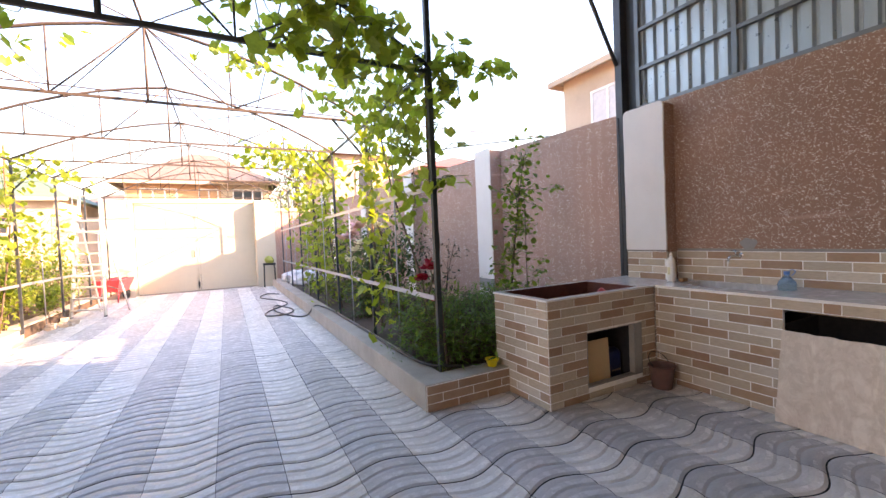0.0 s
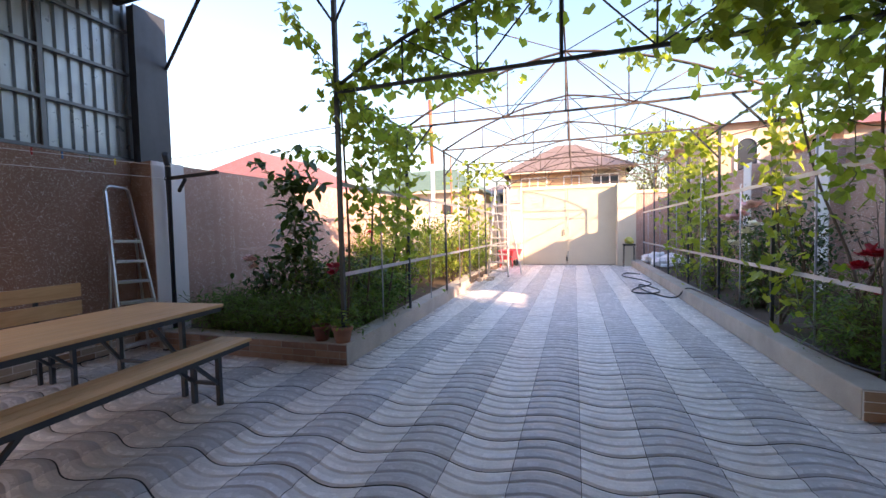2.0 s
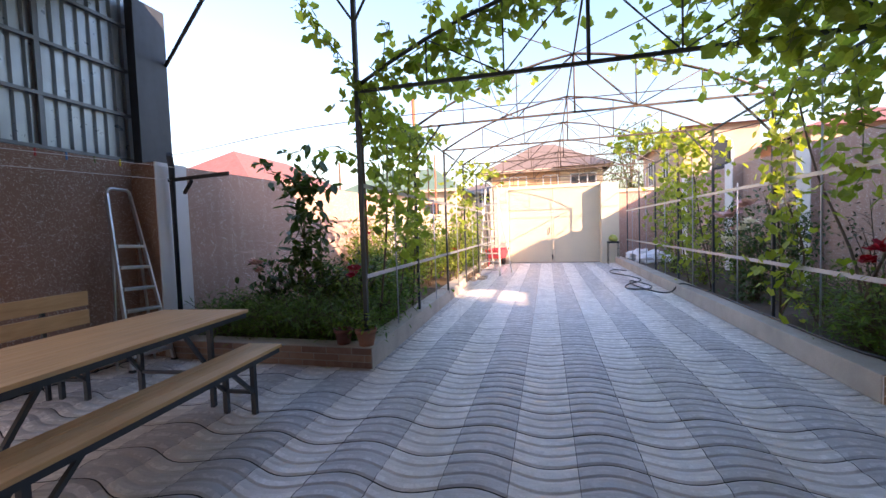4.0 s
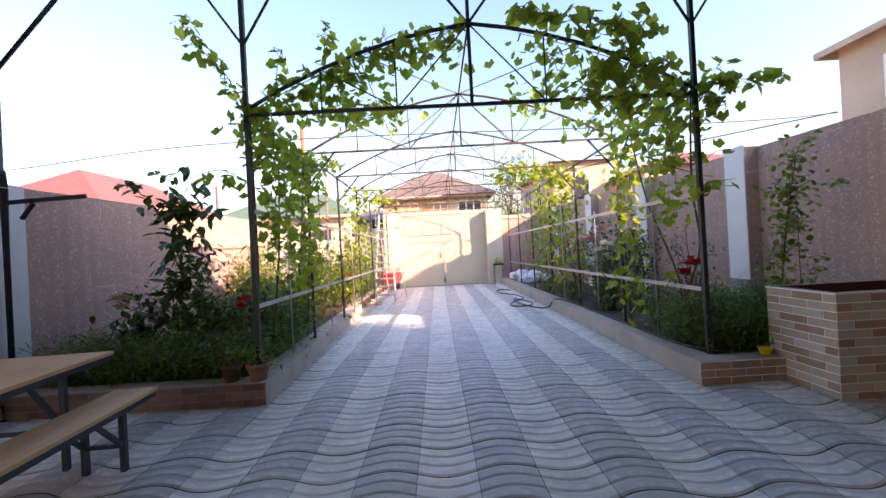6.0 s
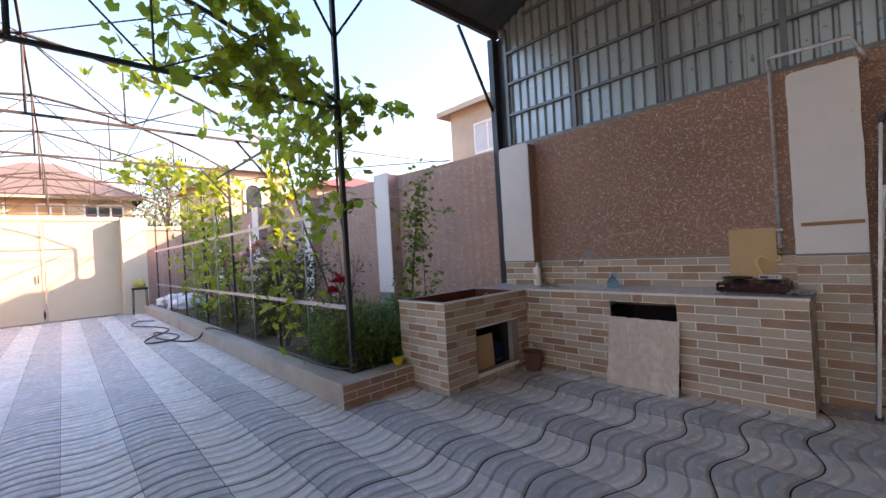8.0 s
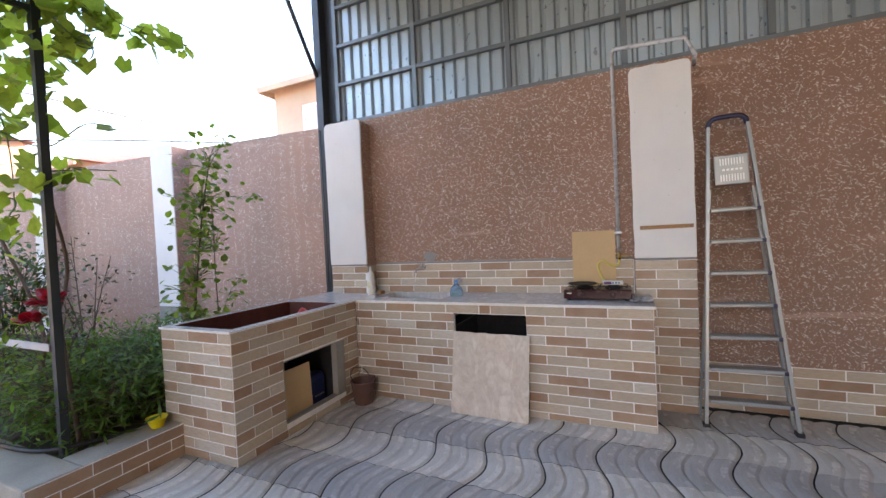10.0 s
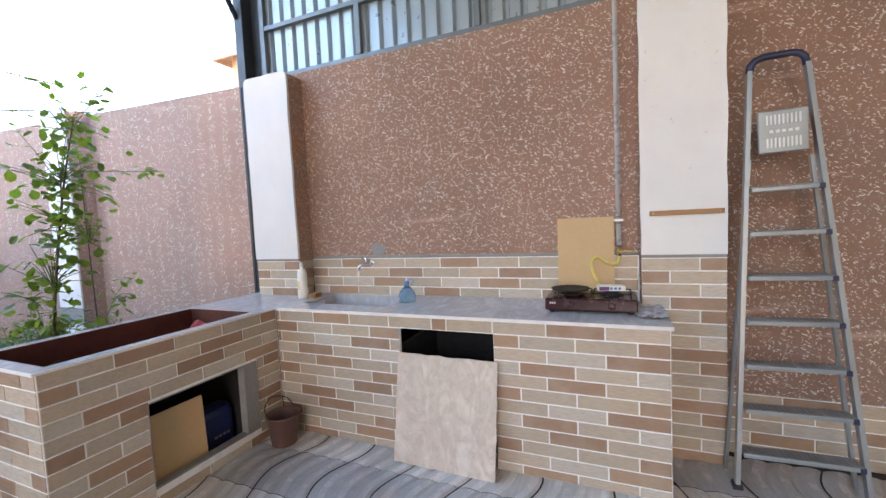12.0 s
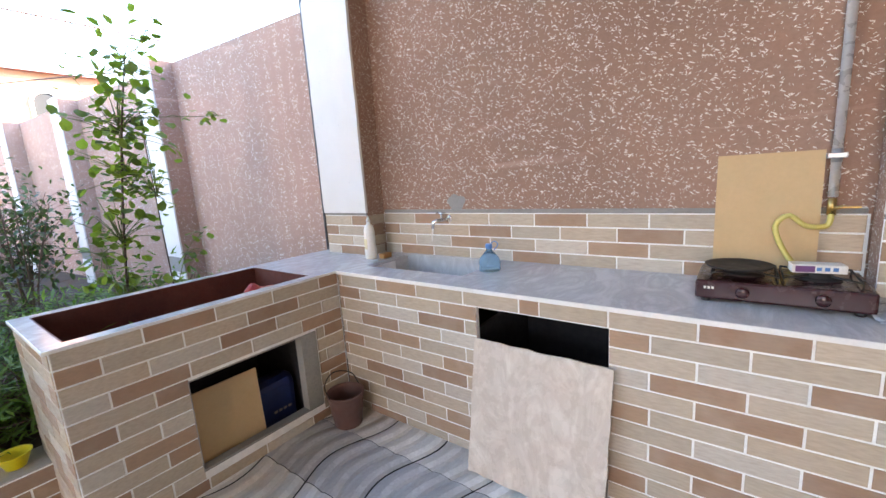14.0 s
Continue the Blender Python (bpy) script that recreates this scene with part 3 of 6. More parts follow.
b = bmesh.new()
tube(b, [(-0.05, -0.045, 0.10), (-0.05, -0.045, 0.36)], 0.012)
box(b, -0.075, -0.025, -0.04, -0.033, 0.16, 0.30, 0.002)
part("bolt", b, M_IRON, gate, "dark drop bolt")

# cladding above the terrace walls, roof sheet, columns
def cladding(name, x, inward, zb, y0, y1, first, pitch):
    verts, faces = [], []
    per, dep = 0.1225, 0.034
    y, prof = y0, []
    while y < y1:
        prof += [(y, 0), (y + 0.066, 0), (y + 0.080, dep), (y + 0.106, dep), (y + 0.120, 0)]
        y += per
    for yy, d in prof:
        zt = EAVE_Z + (EAVE_Y - yy) * RISE + 0.02
        verts += [(x - inward * d, yy, zb), (x - inward * d, yy, zt)]
    for i in range(len(prof) - 1):
        faces.append((2 * i, 2 * i + 2, 2 * i + 3, 2 * i + 1))
    ob = rawmesh(name, verts, faces, M_CLAD)
    so = ob.modifiers.new("thick", "SOLIDIFY")
    so.thickness = 0.004
    tagged(ob, "blue-grey corrugated metal cladding above the wall", "cladding", "", "structure")
    # inner framing of square tube
    fr = thing("cladding_frame", "grey square-tube framing of the metal cladding", "frame", x + inward * 0.03, 0, 0, 0, "", "structure")
    yy = first
    while yy > y0:
        zt = EAVE_Z + (EAVE_Y - yy) * RISE - 0.06
        boxpart("upright", (-0.02, 0.02, yy - 0.022, yy + 0.022, zb + 0.041, zt), M_FRAME, fr)
        yy -= 0.978
    z = zb + 0.02
    while z < 7.3:
        ymax = min(y1 - 0.02, EAVE_Y - (z + 0.1 - EAVE_Z) / RISE)
        if ymax > y0:
            boxpart("rail", (-0.016, 0.024, y0, ymax, z - 0.018, z + 0.018), M_FRAME, fr)
        z += pitch


cladding("cladding_east", WALL_X + 0.07, -1, 2.745, ROOF_END, 3.30, 3.26, 0.425)
cladding("cladding_west", LWALL_X - 0.07, 1, 2.365, WEST_END, 3.50, 2.566, 0.535)
rv, rf = [], []
nx = 96
for i in range(nx + 1):
    x = -6.0 + 11.0 * i / nx
    d = 0.014 if i % 4 in (1, 2) else -0.014
    for yy in (EAVE_Y + 0.06, ROOF_END):
        rv.append((x, yy, EAVE_Z + (EAVE_Y - yy) * RISE + d + 0.03))
for i in range(nx):
    rf.append((2 * i, 2 * i + 2, 2 * i + 3, 2 * i + 1))
ceiling = rawmesh("ceiling", rv, rf, M_ROOFSHEET)
ceiling.modifiers.new("thick", "SOLIDIFY").thickness = 0.006
tagged(ceiling, "dark grey corrugated metal roof of the terrace", "roof", "", "structure")
ef = thing("eaves_beam", "dark steel beam along the eaves of the terrace roof", "beam", 0, EAVE_Y - 0.06, EAVE_Z - 0.06, 0, "", "structure")
boxpart("beam", (-5.6, 4.42, -0.03, 0.03, -0.05, 0.05), M_STEEL, ef)
for k in range(1, 8):
    yy = EAVE_Y - 1.0 * k
    boxpart("purlin", (-5.55, 4.40, yy - EAVE_Y + 0.03, yy - EAVE_Y + 0.09, (EAVE_Y - yy) * RISE - 0.02, (EAVE_Y - yy) * RISE + 0.05), M_STEEL, ef)

cr = thing("steel_column", "dark steel column carrying the terrace roof", "column", 4.43, 3.45, 0, 0, "", "structure")
boxpart("shaft", (-0.055, 0.055, -0.045, 0.045, 0, 4.30), M_STEEL, cr, "", 0.004)
boxpart("web", (0.056, 0.24, -0.14, 0.04, 0, 4.30), M_STEEL, cr)
bm = bmesh.new()
tube(bm, [(-0.05, 0.02, 3.30), (-0.68, 0.0, 4.30)], 0.022)
part("knee_brace", bm, M_STEEL, cr)
bm = bmesh.new()
tube(bm, [(-0.07, 0.0, 0.9), (-0.09, -0.03, 1.2), (-0.085, -0.02, 1.5), (-0.065, 0.01, 2.7)], 0.006)
part("cable", bm, M_BLACK, cr)
cl = thing("steel_column", "wide dark steel column carrying the terrace roof", "column", -5.12, 3.40, 0, 0, "", "structure")
boxpart("web", (-0.445, -0.315, 0.06, 0.44, 2.345, 4.30), M_STEEL, cl, "", 0.004)
boxpart("flange", (-0.3148, -0.295, 0.04, 0.46, 2.345, 4.30), M_STEEL, cl, "", 0.003)
bm = bmesh.new()
tube(bm, [(0.0, 0.16, 0), (0.0, 0.16, 2.28), (0.10, 0.05, 2.42)], 0.035)
part("pipe_leg", bm, M_STEEL, cl, "dark pipe beside the pier")
bm = bmesh.new()
tube(bm, [(-0.29, 0.44, 3.64), (0.95, 0.0, 4.29)], 0.022)
part("knee_brace", bm, M_STEEL, cl)

# planting beds: kerbs and soil
setting("soil_east", slab([(1.9, 3.40), (4.52, 3.40), (3.48, 15.8), (1.9, 15.8)], -0.05, 0.16), M_SOIL, "dark garden soil of the bed", "soil")
setting("soil_west", slab([(-5.5, 3.6), (-2.7, 3.6), (-2.9, 15.8), (-4.8, 15.8)], -0.05, 0.16), M_SOIL, "dark garden soil of the bed", "soil")


def rail(name, dims, label, bevel=0.012):
    return setting(name, dims, M_CONC, label, "kerb", None, bevel)


kerb_e = rail("bed_kerb", (1.67, 1.93, 3.219, 15.6, 0, 0.225), "smooth beige concrete kerb of the planting bed")
kerb_e_front = rail("bed_front", (1.932, 2.53, 3.219, 3.46, 0, 0.222), "concrete bed front faced with strip tiles")
kerb_w = setting("bed_kerb", slab([(-2.50, 3.375), (-2.66, 9.3), (-2.92, 9.3), (-2.74, 3.375)], 0, 0.225), M_CONC, "smooth beige concrete kerb of the planting bed", "kerb")
kerb_w_step = setting("bed_kerb_far", slab([(-2.86, 9.31), (-2.90, 15.6), (-3.10, 15.6), (-3.06, 9.31)], 0, 0.20), M_CONC, "low concrete kerb of the far bed", "kerb")
kerb_w_front = rail("bed_front", (-5.2, -2.745, 3.385, 3.62, 0, 0.222), "concrete bed front faced with strip tiles")

boxpart("grout_bed", (1.675, 2.525, 3.2165, 3.2187, 0, 0.218), M_GROUT, kerb_e_front, "pale grout")
boxpart("grout_bed", (-5.1, -2.7455, 3.3735, 3.3847, 0, 0.218), M_GREY_CONC, kerb_w_front, "grey grout")
boxpart("grout_bed", (-2.745, -2.505, 3.3735, 3.3747, 0, 0.218), M_GREY_CONC, kerb_w_front, "grey grout")

# ---- terrace: counter, fire box ----
def slab_with_hole(bm, x0, x1, y0, y1, z0, z1, hx0, hx1, hy0, hy1):
    """One flat slab with a rectangular hole through it."""
    ring = []
    for z in (z0, z1):
        ring.append([bm.verts.new((x, y, z)) for x, y in ((x0, y0), (x1, y0), (x1, y1), (x0, y1))])
        ring.append([bm.verts.new((x, y, z)) for x, y in ((hx0, hy0), (hx1, hy0), (hx1, hy1), (hx0, hy1))])
    lo, lh, hi, hh = ring
    for k in range(4):
        j = (k + 1) % 4
        bm.faces.new((hi[k], hi[j], hh[j], hh[k]))
        bm.faces.new((lo[j], lo[k], lh[k], lh[j]))
        bm.faces.new((lo[k], lo[j], hi[j], hi[k]))
        bm.faces.new((lh[j], lh[k], hh[k], hh[j]))


CX, CY0, CY1, CTOP = 3.82, 0.21, 2.69, 0.885
counter = thing("counter", "outdoor kitchen counter faced with tan and brown strip tiles", "counter", CX, CY0, 0, 0, "", "")
OP0, OP1, OPZ = 1.092 - CY0, 1.697 - CY0, 0.790
L = CY1 - CY0
for nm, dims in (("front_wall", (0.006, 0.03, 0, OP0, 0, CTOP - 0.02)), ("front_wall", (0.006, 0.03, OP1, L - 0.004, 0, CTOP - 0.02)), ("lintel", (0.006, 0.03, OP0, OP1, OPZ, CTOP - 0.02)),
                 ("end_wall", (0.03, 0.60, 0.004, 0.10, 0, CTOP - 0.02)), ("end_wall", (0.03, 0.42, L - 0.1, L - 0.004, 0, CTOP - 0.02))):
    boxpart(nm, dims, M_GROUT, counter, "white-grouted block wall")
# lining sheets whose near-black colour paints the shade behind the opening
boxpart("inside", [(0.58, 0.60, 0.1, L - 0.1, 0, CTOP - 0.21), (0.031, 0.58, OP1 + 0.004, OP1 + 0.024, 0, CTOP - 0.21), (0.031, 0.58, OP0 - 0.024, OP0 - 0.004, 0, CTOP - 0.03)], M_SHADE_LINING, counter, "near-black lining painted as the inner shade")
bm = bmesh.new()
slab_with_hole(bm, -0.012, 0.606, -0.012, L + 0.0, CTOP - 0.019, CTOP, 0.17, 0.57, 1.66, 2.40)
top = part("worktop", bm, M_COUNTER, counter, "polished grey stone worktop")
boxpart("worktop_edge", (-0.017, -0.0122, -0.012, L - 0.01, CTOP - 0.019, CTOP - 0.001), M_BOTTLE_W, counter, "white edge strip of the worktop")
basin = bmesh.new()
bx0, bx1, by0, by1, bz = 0.172, 0.568, 1.662, 2.398, CTOP - 0.19
box(basin, bx0, bx1, by0, by1, bz - 0.012, bz)
box(basin, bx0, bx0 + 0.012, by0, by1, bz, CTOP - 0.004)
box(basin, bx1 - 0.012, bx1, by0, by1, bz, CTOP - 0.004)
box(basin, bx0 + 0.012, bx1 - 0.012, by0, by0 + 0.012, bz, CTOP - 0.004)
box(basin, bx0 + 0.012, bx1 - 0.012, by1 - 0.012, by1, bz, CTOP - 0.004)
sink = part("sink_basin", basin, M_COUNTER, counter, "grey stone sink basin")
bm = bmesh.new()
lathe(bm, [(0.03, bz + 0.001), (0.035, bz + 0.004), (0.02, bz + 0.005)], 16, 0.37, 2.03)
part("drain", bm, M_CHROME, sink, "small metal drain")

BX0, BX1, BY0, BY1, BTOP = 2.50, 3.82, 2.69, 3.40, 0.885
grill = thing("fire_box", "tiled brick barbecue box with a rusty open trough", "barbecue", BX0, BY0, 0)
W, D = BX1 - BX0, BY1 - BY0
O0, O1, OZ0, OZ1 = 2.925 - BX0, 3.52 - BX0, 0.10, 0.565
for nm, dims in (("front_wall", (0.006, O0, 0.006, 0.055, 0, BTOP - 0.012)), ("front_wall", (O1, W + 0.006, 0.006, 0.055, 0, BTOP - 0.012)), ("lintel", (O0, O1, 0.006, 0.055, OZ1, BTOP - 0.012)),
                 ("sill", (O0, O1, 0.006, 0.055, 0, OZ0)), ("end_wall", (0.006, 0.055, 0.055, D, 0, BTOP - 0.012)), ("rear_wall", (0.055, W + 0.006, D - 0.05, D, 0, BTOP - 0.012))):
    boxpart(nm, dims, M_GROUT, grill, "white-grouted block wall")
boxpart("reveal", [(O1, O1 + 0.098, -0.003, 0.0055, OZ0, OZ1 - 0.001), (O0 + 0.006, O1 - 0.006, 0.0, 0.052, OZ0 + 0.0005, OZ0 + 0.012), (O1 - 0.005, O1 - 0.0005, -0.003, 0.054, OZ0, OZ1 - 0.001),
                   (O0 + 0.0005, O0 + 0.005, 0.0, 0.054, OZ0, OZ1 - 0.001), (O0 + 0.006, O1 - 0.006, 0.0, 0.054, OZ1 - 0.006, OZ1 - 0.001)], M_GREY_CONC, grill, "bare grey cement reveal")
# added sheets, their near-black colour paints the shade in the fire opening
boxpart("hollow", [(0.056, W, D - 0.08, D - 0.051, 0, 0.60), (0.056, 1.2, 0.056, D - 0.081, 0.585, 0.622), (O1 + 0.05, O1 + 0.07, 0.056, D - 0.081, 0, 0.584), (0.056, 0.07, 0.056, D - 0.081, 0, 0.584)], M_SHADE_LINING, grill, "near-black sheets painted as the shade within")
bm = bmesh.new()
slab_with_hole(bm, -0.006, W + 0.0, -0.006, D + 0.006, BTOP - 0.0115, BTOP, 0.058, 1.16, 0.058, D - 0.053)
part("rim", bm, M_COUNTER, grill, "pale stone rim")
boxpart("rim_edge", [(-0.011, -0.0062, -0.01, D, BTOP - 0.014, BTOP - 0.001), (-0.0062, W, -0.011, -0.0062, BTOP - 0.014, BTOP - 0.001)], M_BOTTLE_W, grill, "white edge strip")
tr = bmesh.new()
tx0, tx1, ty0, ty1 = 0.057, 1.162, 0.057, D - 0.052
box(tr, tx0, tx1, ty0, ty1, 0.63, 0.645)
box(tr, tx0, tx0 + 0.008, ty0, ty1, 0.645, BTOP - 0.002)
box(tr, tx1 - 0.008, tx1, ty0, ty1, 0.645, BTOP - 0.002)
box(tr, tx0 + 0.008, tx1 - 0.008, ty0, ty0 + 0.008, 0.645, BTOP - 0.002)
box(tr, tx0 + 0.008, tx1 - 0.008, ty1 - 0.008, ty1, 0.645, BTOP - 0.002)
part("trough", tr, M_RUST, grill, "rust-red steel trough")
# short worktop joining the box to the pier
boxpart("corner_slab", (W + 0.0005, 1.925, 0.0005, D + 0.006, BTOP - 0.03, BTOP - 0.0005), M_COUNTER, grill, "polished grey stone corner slab")


# ---- pergola ----
PX0, PX1, CH, APEX = -2.62, 1.98, 2.945, 3.72
PYS = [3.53, 5.40, 7.27, 9.14, 11.01, 12.88, 14.75]
PMID = (PX0 + PX1) / 2
pergola = thing("pergola", "dark steel arched pergola over the drive, overgrown with vine", "pergola", 0, 0, 0)


def arch_z(x):
    t = (x - PMID) / (PX1 - PMID)
    return CH + (APEX - CH) * (1 - 0.32 * abs(t) - 0.68 * t * t)


for i, y in enumerate(PYS):
    r = 0.022 if i == 0 else 0.017
    steel = M_PERG if i == 0 else M_RUSTY
    zb = CH - 0.055 if i == 0 else CH
    for x in (PX0, PX1):
        bm = bmesh.new()
        top = EAVE_Z - 0.02 if i == 0 else CH + 0.02
        box(bm, x - r, x + r, y - r, y + r, 0.16, top)
        part("post", bm, M_PERG if i == 0 else M_STEEL, pergola)
    bm = bmesh.new()
    beam(bm, (PX0, y, zb), (PX1, y, zb), 0.028 if i == 0 else 0.022, 0.034 if i == 0 else 0.026)
    part("bottom_chord", bm, steel, pergola)
    bm = bmesh.new()
    n = 12
    xs = [PX0 + (PX1 - PX0) * k / n for k in range(n + 1)]
    tube(bm, [(x, y, arch_z(x)) for x in xs], 0.02 if i == 0 else 0.017, 6)
    part("arch_chord", bm, steel, pergola)
    m = 6
    nodes = [PX0 + (PX1 - PX0) * k / m for k in range(m + 1)]
    for k in range(1, m):
        bm = bmesh.new()
        x = nodes[k]
        w = 0.009 if k != 3 else (0.02 if i == 0 else 0.013)
        tube(bm, [(x, y, zb), (x, y, arch_z(x))], w, 6)
        part("web_upright", bm, steel, pergola)
    for a, b in ((nodes[1], nodes[2]), (nodes[3], nodes[2]), (nodes[3], nodes[4]), (nodes[5], nodes[4])):
        bm = bmesh.new()
        tube(bm, [(a, y, arch_z(a)), (b, y, zb)], 0.008, 6)
        part("web_brace", bm, steel, pergola)
for x in (PX0, PX1):
    bm = bmesh.new()
    beam(bm, (x, PYS[0], CH - 0.03), (x, PYS[-1], CH - 0.03), 0.024)
    part("side_rail", bm, M_PERG, pergola)
    s = 1 if x < 0 else -1
    for y in PYS[1:4]:
        bm = bmesh.new()
        beam(bm, (x, y, 2.45), (x + s * 0.42, y, CH), 0.022)
        part("knee_brace", bm, M_PERG, pergola)
    for y2 in (PYS[1] - 0.45,):
        bm = bmesh.new()
        beam(bm, (x, PYS[1], 2.45), (x, y2, CH - 0.03), 0.02)
        part("knee_brace", bm, M_PERG, pergola)
    for dx in (-0.5, 0.5):
        bm = bmesh.new()
        tube(bm, [(x, PYS[0], 3.60), (x + dx, PYS[0] - 0.06, EAVE_Z - 0.03)], 0.014, 6)
        part("fork_brace", bm, M_PERG, pergola)
bm = bmesh.new()
tube(bm, [(PMID, PYS[0], APEX), (PMID, PYS[0] - 0.04, EAVE_Z - 0.03)], 0.02, 6)
part("king_post", bm, M_PERG, pergola)
for dx in (-0.5, 0.5):
    bm = bmesh.new()
    tube(bm, [(PMID, PYS[0], APEX), (PMID + dx, PYS[0] - 0.04, EAVE_Z - 0.03)], 0.014, 6)
    part("fork_brace", bm, M_PERG, pergola)
bm = bmesh.new()
tube(bm, [(PMID, PYS[0], APEX), (PMID, PYS[-1], APEX)], 0.012, 6)
part("ridge_rail", bm, M_RUSTY, pergola)
for f in (0.25, 0.75):
    x = PX0 + (PX1 - PX0) * f
    bm = bmesh.new()
    tube(bm, [(x, PYS[0], arch_z(x) + 0.01), (x, PYS[-1], arch_z(x) + 0.01)], 0.006, 5)
    part("tie_wire", bm, M_RUSTY, pergola)
    for k in range(len(PYS) - 1):
        bm = bmesh.new()
        tube(bm, [(PMID if k % 2 else x, PYS[k], APEX if k % 2 else arch_z(x)), (x if k % 2 else PMID, PYS[k + 1], arch_z(x) if k % 2 else APEX)], 0.007, 5)
        part("wind_brace", bm, M_RUSTY, pergola)

# trellis strips between the posts, with slimmer stakes
for x, zs, nm in ((PX1 - 0.03, (0.87, 1.86), "east"), (PX0 - 0.0, (0.94, 1.92), "west")):
    tl = thing("trellis", "galvanised strip trellis along the planting bed", "trellis", x, PYS[0], 0, 0, "bed trellises")
    for z in zs:
        boxpart("strip", (-0.004, 0.004, 0.02, PYS[-1] - PYS[0], z - 0.022, z + 0.022), M_GALV, tl, "galvanised flat strip")
    for k in range(6):
        y = 0.93 + 1.87 * k
        bm = bmesh.new()
        tube(bm, [(0.012, y, 0.16), (0.012, y, 1.95 if k % 2 else 2.92)], 0.009, 6)
        part("stake", bm, M_GALV, tl, "thin steel stake")


# ---- ladders ----
def upright(bm, a, b, wx, wy):
    """A bar from a to b whose section stays square to x and y."""
    vs = [bm.verts.new((p[0] + i * wx / 2, p[1] + j * wy / 2, p[2])) for p in (a, b) for i, j in ((-1, -1), (1, -1), (1, 1), (-1, 1))]
    for k in range(4):
        bm.faces.new((vs[k], vs[(k + 1) % 4], vs[4 + (k + 1) % 4], vs[4 + k]))
    bm.faces.new(vs[3::-1])
    bm.faces.new(vs[4:])


def step_ladder(label, x, y, rz, h, foot_w, top_w, steps, spread, mat, platform=True, tilt=0.0, hoop=0.2, stout=1.0):
    """A folding ladder facing -x in its own frame: front frame with treads, rear frame, rounded top hoop."""
    ld = thing("step_ladder", label, "ladder", x, y, 0, rz)
    hw = lambda z: foot_w / 2 + (top_w - foot_w) / 2 * z / h
    fx = lambda z: tilt * z
    for s in (-1, 1):
        bm = bmesh.new()
        upright(bm, (fx(0), s * hw(0), 0.015), (fx(h), s * hw(h), h), 0.040 * stout, 0.021 * stout)
        st = part("stile", bm, mat, ld)
        bm = bmesh.new()
        box(bm, fx(0) - 0.03, fx(0) + 0.03, s * hw(0) - 0.022, s * hw(0) + 0.022, 0.0, 0.03, 0.004)
        part("rubber_foot", bm, M_BLACK, st, "black rubber foot")
        zr = h - hoop - 0.25
        bm = bmesh.new()
        upright(bm, (fx(0) + spread, s * (hw(0) + (0.015 if platform else -0.03)), 0.0), (fx(zr) + 0.04, s * (hw(zr) - 0.02), zr), 0.026 * stout, 0.016 * stout)
        part("rear_leg", bm, mat, ld)
    bm = bmesh.new()
    w = hw(h)
    pts = [(fx(h), -w, h - 0.01)] + [(fx(h), -w + 0.06 - 0.06 * math.cos(a), h + 0.06 * math.sin(a)) for a in (0.5, 1.0, 1.57)]
    pts += [(p[0], -p[1], p[2]) for p in pts[::-1]]
    tube(bm, pts, 0.018, 8)
    part("top_hoop", bm, M_NAVY if platform else mat, ld, "rounded top hoop")
    for k in range(steps):
        z = (0.205 if platform else 0.18) + k * (h - hoop - (0.42 if platform else 0.28) - 0.18) / (steps - 1)
        ww = hw(z) - 0.014
        bm = bmesh.new()
        box(bm, fx(z) - 0.045, fx(z) + 0.045, -ww, ww, z - (0.024 if platform else 0.036), z - 0.001, 0.004)
        for r in range(int(2 * ww / 0.022)):
            yy = -ww + 0.014 + r * 0.022
            box(bm, fx(z) - 0.04, fx(z) + 0.04, yy, yy + 0.009, z - 0.0015, z + 0.003)
        tr_ = part("tread", bm, mat, ld)
        if platform:
            bm = bmesh.new()
            box(bm, fx(z) - 0.047, fx(z) - 0.03, -ww - 0.004, -ww + 0.02, z - 0.028, z - 0.002, 0.003)
            part("end_plug", bm, M_NAVY, tr_, "dark blue plastic end plug")
    if platform:
        z0, z1 = h - hoop - 0.23, h - hoop - 0.02
        bm = bmesh.new()
        ww = hw(z0) - 0.045
        box(bm, -0.035, -0.010, -ww, ww, z0, z1, 0.006)
        pf = part("platform", bm, M_LADDER, ld, "folded-up ribbed platform plate")
        pf.location = (fx((z0 + z1) / 2), 0, 0)
        for zz in (z0 + 0.025, z1 - 0.072):
            for r in range(9):
                yy = -ww + 0.035 + r * (2 * ww - 0.07) / 8
                boxpart("slot_rib", (-0.040, -0.0345, yy - 0.0035, yy + 0.0035, zz, zz + 0.048), M_ALU, pf, "bright pressed rib", 0.0015)
        for r in range(5):
            yy = -ww + 0.05 + r * (2 * ww - 0.10) / 4
            boxpart("stamp", (-0.0375, -0.0345, yy - 0.010, yy + 0.006, (z0 + z1) / 2 - 0.007, (z0 + z1) / 2 + 0.007), M_ALU, pf, "worn pressed mark", 0.001)
    return ld


near_ladder = step_ladder("grey steel stepladder leaning folded against the brown wall", 4.06, -0.368, 0, 2.13, 0.52, 0.235, 7, 0.17, M_LADDER, True, 0.085)
near_ladder.rotation_euler = (radians(-1.3), 0, 0)
left_ladder = step_ladder("bright aluminium stepladder standing by the brown wall", -5.02, 3.09, 180, 1.95, 0.50, 0.27, 6, 0.25, M_ALU, False, 0.235, 0.3)
left_ladder.rotation_euler = (radians(2.6), 0, radians(180))
far_ladder = step_ladder("tall pale metal double ladder standing in the sun", -2.42, 11.75, 68, 2.62, 0.70, 0.42, 9, 0.85, M_PALE_METAL, False, 0.10, 0.2, 1.6)


